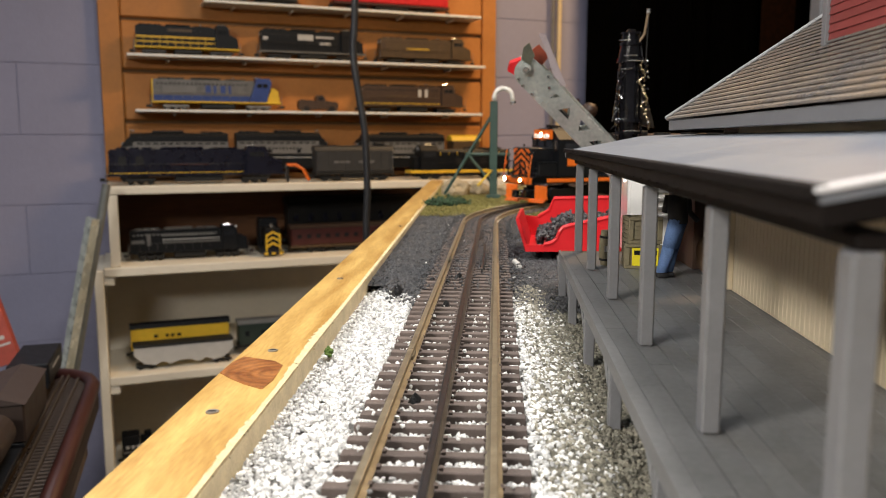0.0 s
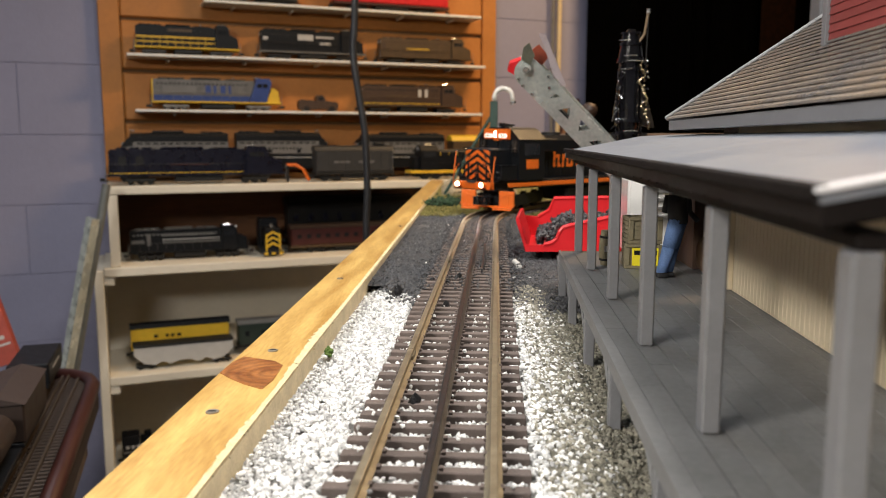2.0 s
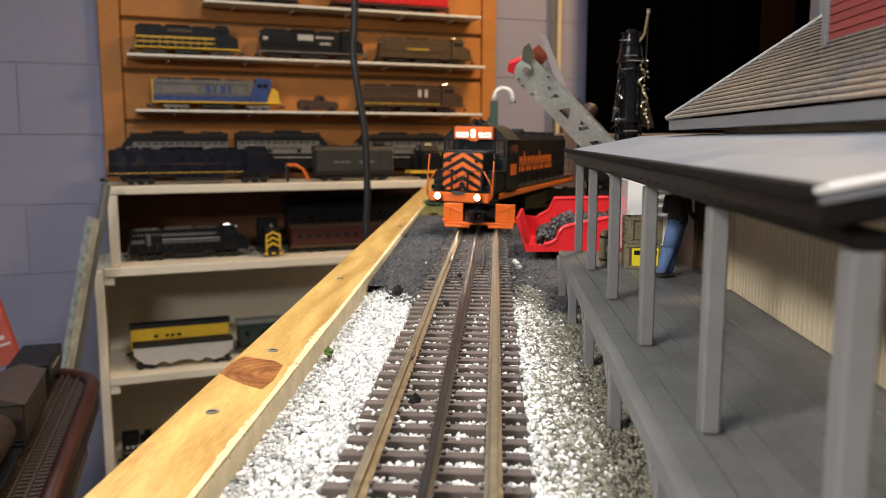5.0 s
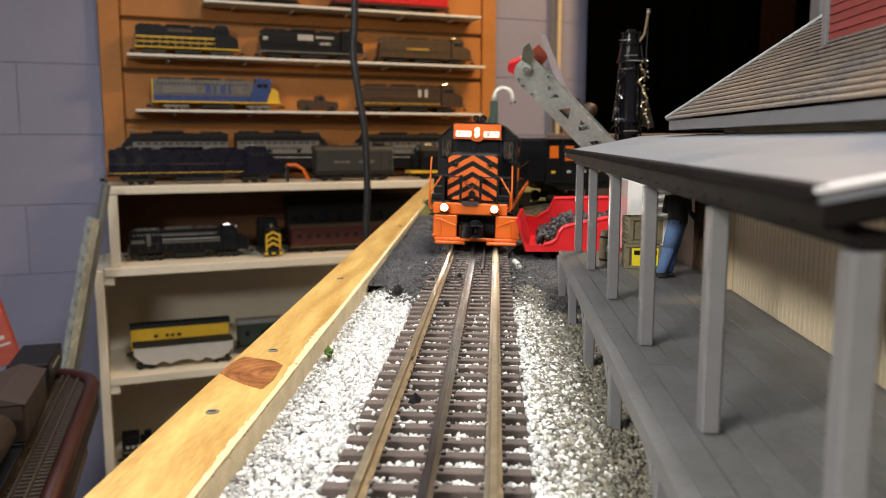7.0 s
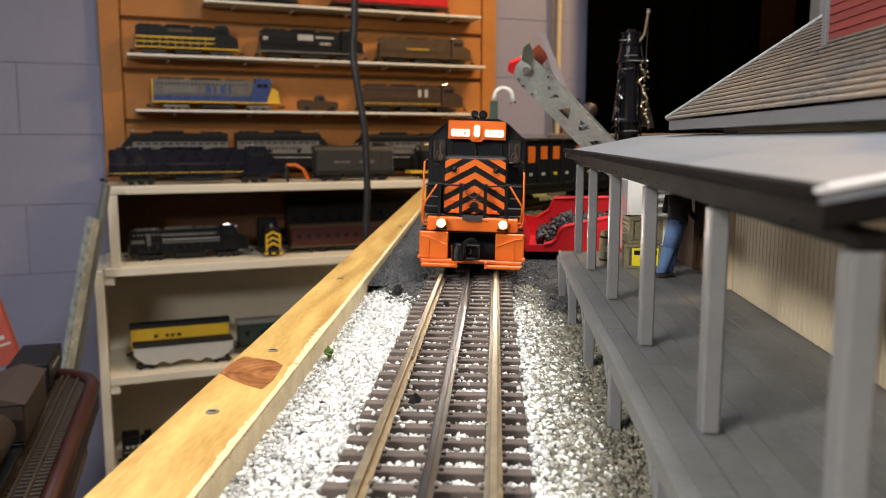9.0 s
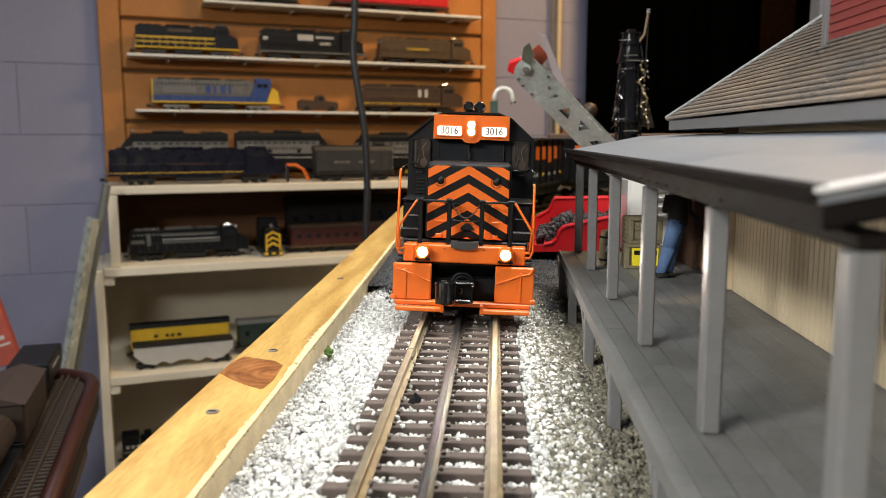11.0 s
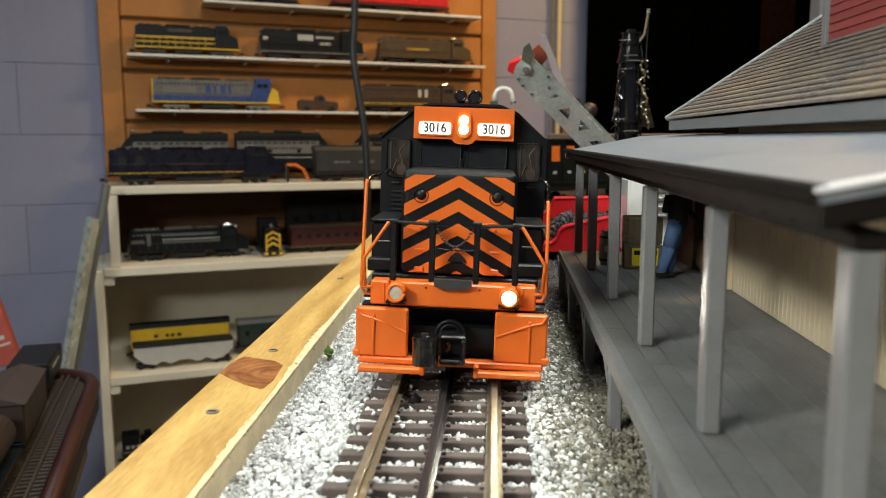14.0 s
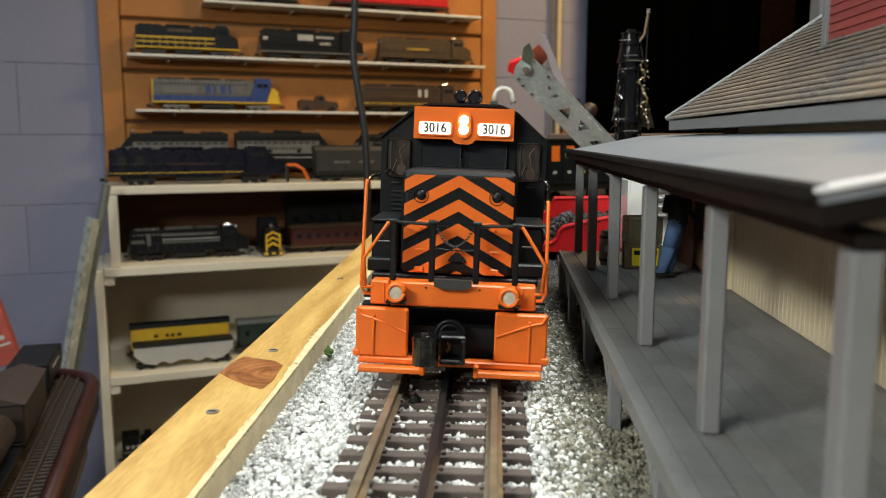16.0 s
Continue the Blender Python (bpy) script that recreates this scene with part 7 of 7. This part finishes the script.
        part("jaw_top", boxed(cx - 0.0002, cx + 0.0086, y - 0.0095, y - 0.0030, cz + 0.0146, cz + 0.0162, 0.0006), GLOSS, coupler)
        part("jaw_floor", boxed(cx - 0.0002, cx + 0.0086, y - 0.0100, y - 0.0030, cz + 0.0062, cz + 0.0080, 0.0006), GLOSS, coupler)
        part("jaw_back", boxed(cx - 0.0002, cx + 0.0068, y - 0.0042, y - 0.0028, cz + 0.0082, cz + 0.0144, 0.0003), BLACK, coupler)
        part("spring", tube(bmesh.new(), [(cx + 0.0022, y - 0.0048, cz + 0.0128), (cx + 0.0030, y - 0.0050, cz + 0.0118), (cx + 0.0028, y - 0.0050, cz + 0.0104), (cx + 0.0020, y - 0.0048, cz + 0.0096)], 0.0005, 8), mat("copper_spring", (0.42, 0.25, 0.16), 0.35, 0.6), coupler, smooth=True)
        part("shank", boxed(cx - 0.0010, cx + 0.0060, y - 0.0026, y + 0.0195, cz + 0.0080, cz + 0.0145, 0.0008), DARK, coupler)
        for r, th in ((0.0050, 0.0008), (0.0036, 0.0006)):
            arc = [(cx + 0.0026 + r * math.cos(math.pi * k / 14), y + 0.0050, cz + 0.0130 + r * math.sin(math.pi * k / 14)) for k in range(15)]
            part("buffer_ring", tube(bmesh.new(), arc, th, 10), BLACK, coupler, smooth=True)
    return ob


front_truck = engine_truck("front_truck", True)
rear_truck = engine_truck("rear_truck", False)


def hopper_wagon():
    ob = thing("hopper_wagon", None, "black ribbed model hopper wagon with orange lettering", "model wagon", "train wagons")
    n = 0.140
    body = part("body", prism(bmesh.new(), [(-n, 0.0300), (-n + 0.030, 0.0170), (n - 0.030, 0.0170), (n, 0.0300), (n, 0.0830), (-n, 0.0830)], -0.030, 0.030, Matrix.Rotation(radians(90), 4, "Z")), BLACK, ob)
    part("top_rim", boxed(-0.0325, 0.0325, -n - .001, n + .001, 0.0832, 0.0850, 0.0004), BLACK, body)
    part("coal_load", boxed(-0.028, 0.028, -n + .004, n - .004, 0.0851, 0.0868, 0.001), COALBED, body)
    for s in (-1, 1):
        for k in range(11):
            y = -n + 0.002 + (2 * n - 0.006) * k / 10
            part("rib", boxed(*sorted((s * 0.0301, s * 0.0318)), y, y + 0.0022, 0.0250, 0.0830), BLACK, body)
        for k in range(10):
            y = -n + 0.006 + (2 * n - 0.006) * k / 10
            if k not in (4, 9):
                part("lettering_bar", boxed(*sorted((s * 0.0301, s * 0.0305)), y + .003, y + 0.018, 0.060 - 0.004 * (k % 3 == 1), 0.076), ORANGE, body)
            part("data_bar", boxed(*sorted((s * 0.0301, s * 0.0305)), y + .006, y + 0.013, 0.040, 0.0435), PALE if k % 3 else YELLOW, body)
        part("side_sill", boxed(*sorted((s * 0.0301, s * 0.0322)), -n, n, 0.0265, 0.0300, 0.0003), BLACK, body)
    for y in (-n - 0.006, n + 0.006):
        part("coupler", boxed(-0.004, 0.004, y - 0.008, y + 0.008, 0.0085, 0.0145, 0.001), DARK, ob)
    for y in (-0.098, 0.098):
        bm = bmesh.new()
        for dy in (-0.018, 0.018):
            for x in (-0.0165, 0.0165):
                rod(bm, (x - 0.0022, y + dy, 0.0080), (x + 0.0022, y + dy, 0.0080), 0.0078, 16)
            rod(bm, (-0.017, y + dy, 0.0080), (0.017, y + dy, 0.0080), 0.0018, 8)
        box(bm, -0.024, -0.021, y - 0.030, y + 0.030, 0.005, 0.012, 0.001)
        box(bm, 0.021, 0.024, y - 0.030, y + 0.030, 0.005, 0.012, 0.001)
        box(bm, -0.022, 0.022, y - 0.004, y + 0.004, 0.010, 0.0168)
        part("wagon_truck", bm, DARK, ob)
    return ob


wagons = [hopper_wagon()]
for k in range(2):
    wagons.append(copy_thing(wagons[0], Matrix()))

# ---------------------------------------------------------------- painted blocks of the wall
block = None
for r in range(-5, 8):
    z = 0.0955 + 0.1900 * r
    for k in range(-6, 8):
        u = -0.278 + 0.400 * k + (0.2 if r % 2 else 0)
        if -0.05 < u and u + 0.39 < 1.10 or u + 0.39 > 1.75:
            continue
        if block is None:
            block = part("block", boxed(0.0015, 0.3985, 0.0175, 0.0193, 0.0015, 0.1885, 0.0015), BLUE_WALL, wall_north)
            block.location = (u, 0, z)
        else:
            ob = new("block", block.data)
            ob.parent = wall_north
            ob.location = (u, 0, z)

# ---------------------------------------------------------------- ceiling lamps
for m in LAMPS:
    ob = thing("ceiling_lamp", m, "plain ceiling light fixture with white housing", "ceiling lamp", "ceiling lamps")
    part("housing", boxed(-0.33, 0.33, -0.09, 0.09, 0.020, 0.060, 0.004), WHITE, ob)
    for x in (-0.2, 0.2):
        part("hanger", rod(bmesh.new(), (x, 0, 0.0602), (x, 0, 1.40 - m.translation.z), 0.004), SILVER, ob)


# ---------------------------------------------------------------- what moves
RUN = [(0.0, 1.066), (1.0, 1.002), (2.0, 0.937), (3.0, 0.872), (4.0, 0.808), (5.0, 0.744), (6.5, 0.656), (7.0, 0.621), (7.5, 0.595), (8.0, 0.567), (8.5, 0.538), (9.0, 0.506), (10.0, 0.440), (11.5, 0.3395), (12.0, 0.304), (12.5, 0.2795), (12.9, 0.2714), (16.0, 0.2714)]


def front_at(t):
    for (t0, s0), (t1, s1) in zip(RUN, RUN[1:]):
        if t <= t1:
            return s0 + (s1 - s0) * (t - t0) / (t1 - t0)
    return RUN[-1][1]


def chord(s, lead, base):
    """Place of the front pivot and heading of a body that rides on two pivots."""
    x1, y1, _ = line(s + lead)
    x2, y2, _ = line(s + lead + base)
    return x1, y1, math.degrees(math.atan2(x2 - x1, y2 - y1))


def engine_pose(t):
    s = front_at(t)
    x, y, a = chord(s, T_FRONT, T_BASE)
    lean = 1.2 + 0.8 * min(1, max(0, (0.8 - s) / 0.5))
    return pose(x, y, 0, 0, 0, -a) @ pose(0, 0, 0, 0, lean, 0) @ pose(0.0012, -T_FRONT, 0)


def truck_turn(t, lead):
    s = front_at(t)
    return chord(s, T_FRONT, T_BASE)[2] - line(s + lead)[2]


def wagon_pose(t, k):
    s = front_at(t) + LENGTH + 0.024 + 0.150 + 0.312 * k
    x1, y1, _ = line(s - 0.098)
    x2, y2, _ = line(s + 0.098)
    return pose((x1 + x2) / 2, (y1 + y2) / 2, 0, 0, 0, -math.degrees(math.atan2(x2 - x1, y2 - y1)))


def bulb_rows(s, switches):
    """Rows for a bulb that turns half round at each of the switches."""
    spot = Matrix.Translation((s * 0.0196, -0.0002, 0.0318))
    rows, a = [(0.0, spot)], 0
    for t in switches:
        for k in range(4):
            rows.append((t - 0.1 + k / 30, spot @ pose(0, 0, 0, a + 60 * k, 0, 0)))
        a += 180
    if switches[-1] < 16:
        rows.append((16.0, spot @ pose(0, 0, 0, a, 0, 0)))
    return rows


def motions():
    times = [0.25 * k for k in range(65)]
    walk(loco, [(t, engine_pose(t)) for t in times])
    walk(front_truck, [(t, pose(0, T_FRONT, 0, 0, 0, truck_turn(t, T_FRONT))) for t in times])
    walk(rear_truck, [(t, pose(0, T_FRONT + T_BASE, 0, 0, 0, truck_turn(t, T_FRONT + T_BASE))) for t in times])
    for k, wagon in enumerate(wagons):
        walk(wagon, [(t, wagon_pose(t, k)) for t in times])
    walk(bulbs[-1], bulb_rows(-1, (13.5, 14.2, 14.8, 15.4, 16.0)))
    walk(bulbs[1], bulb_rows(1, (13.0, 13.5, 14.2, 14.7, 15.4, 15.9, 16.0)))


motions()
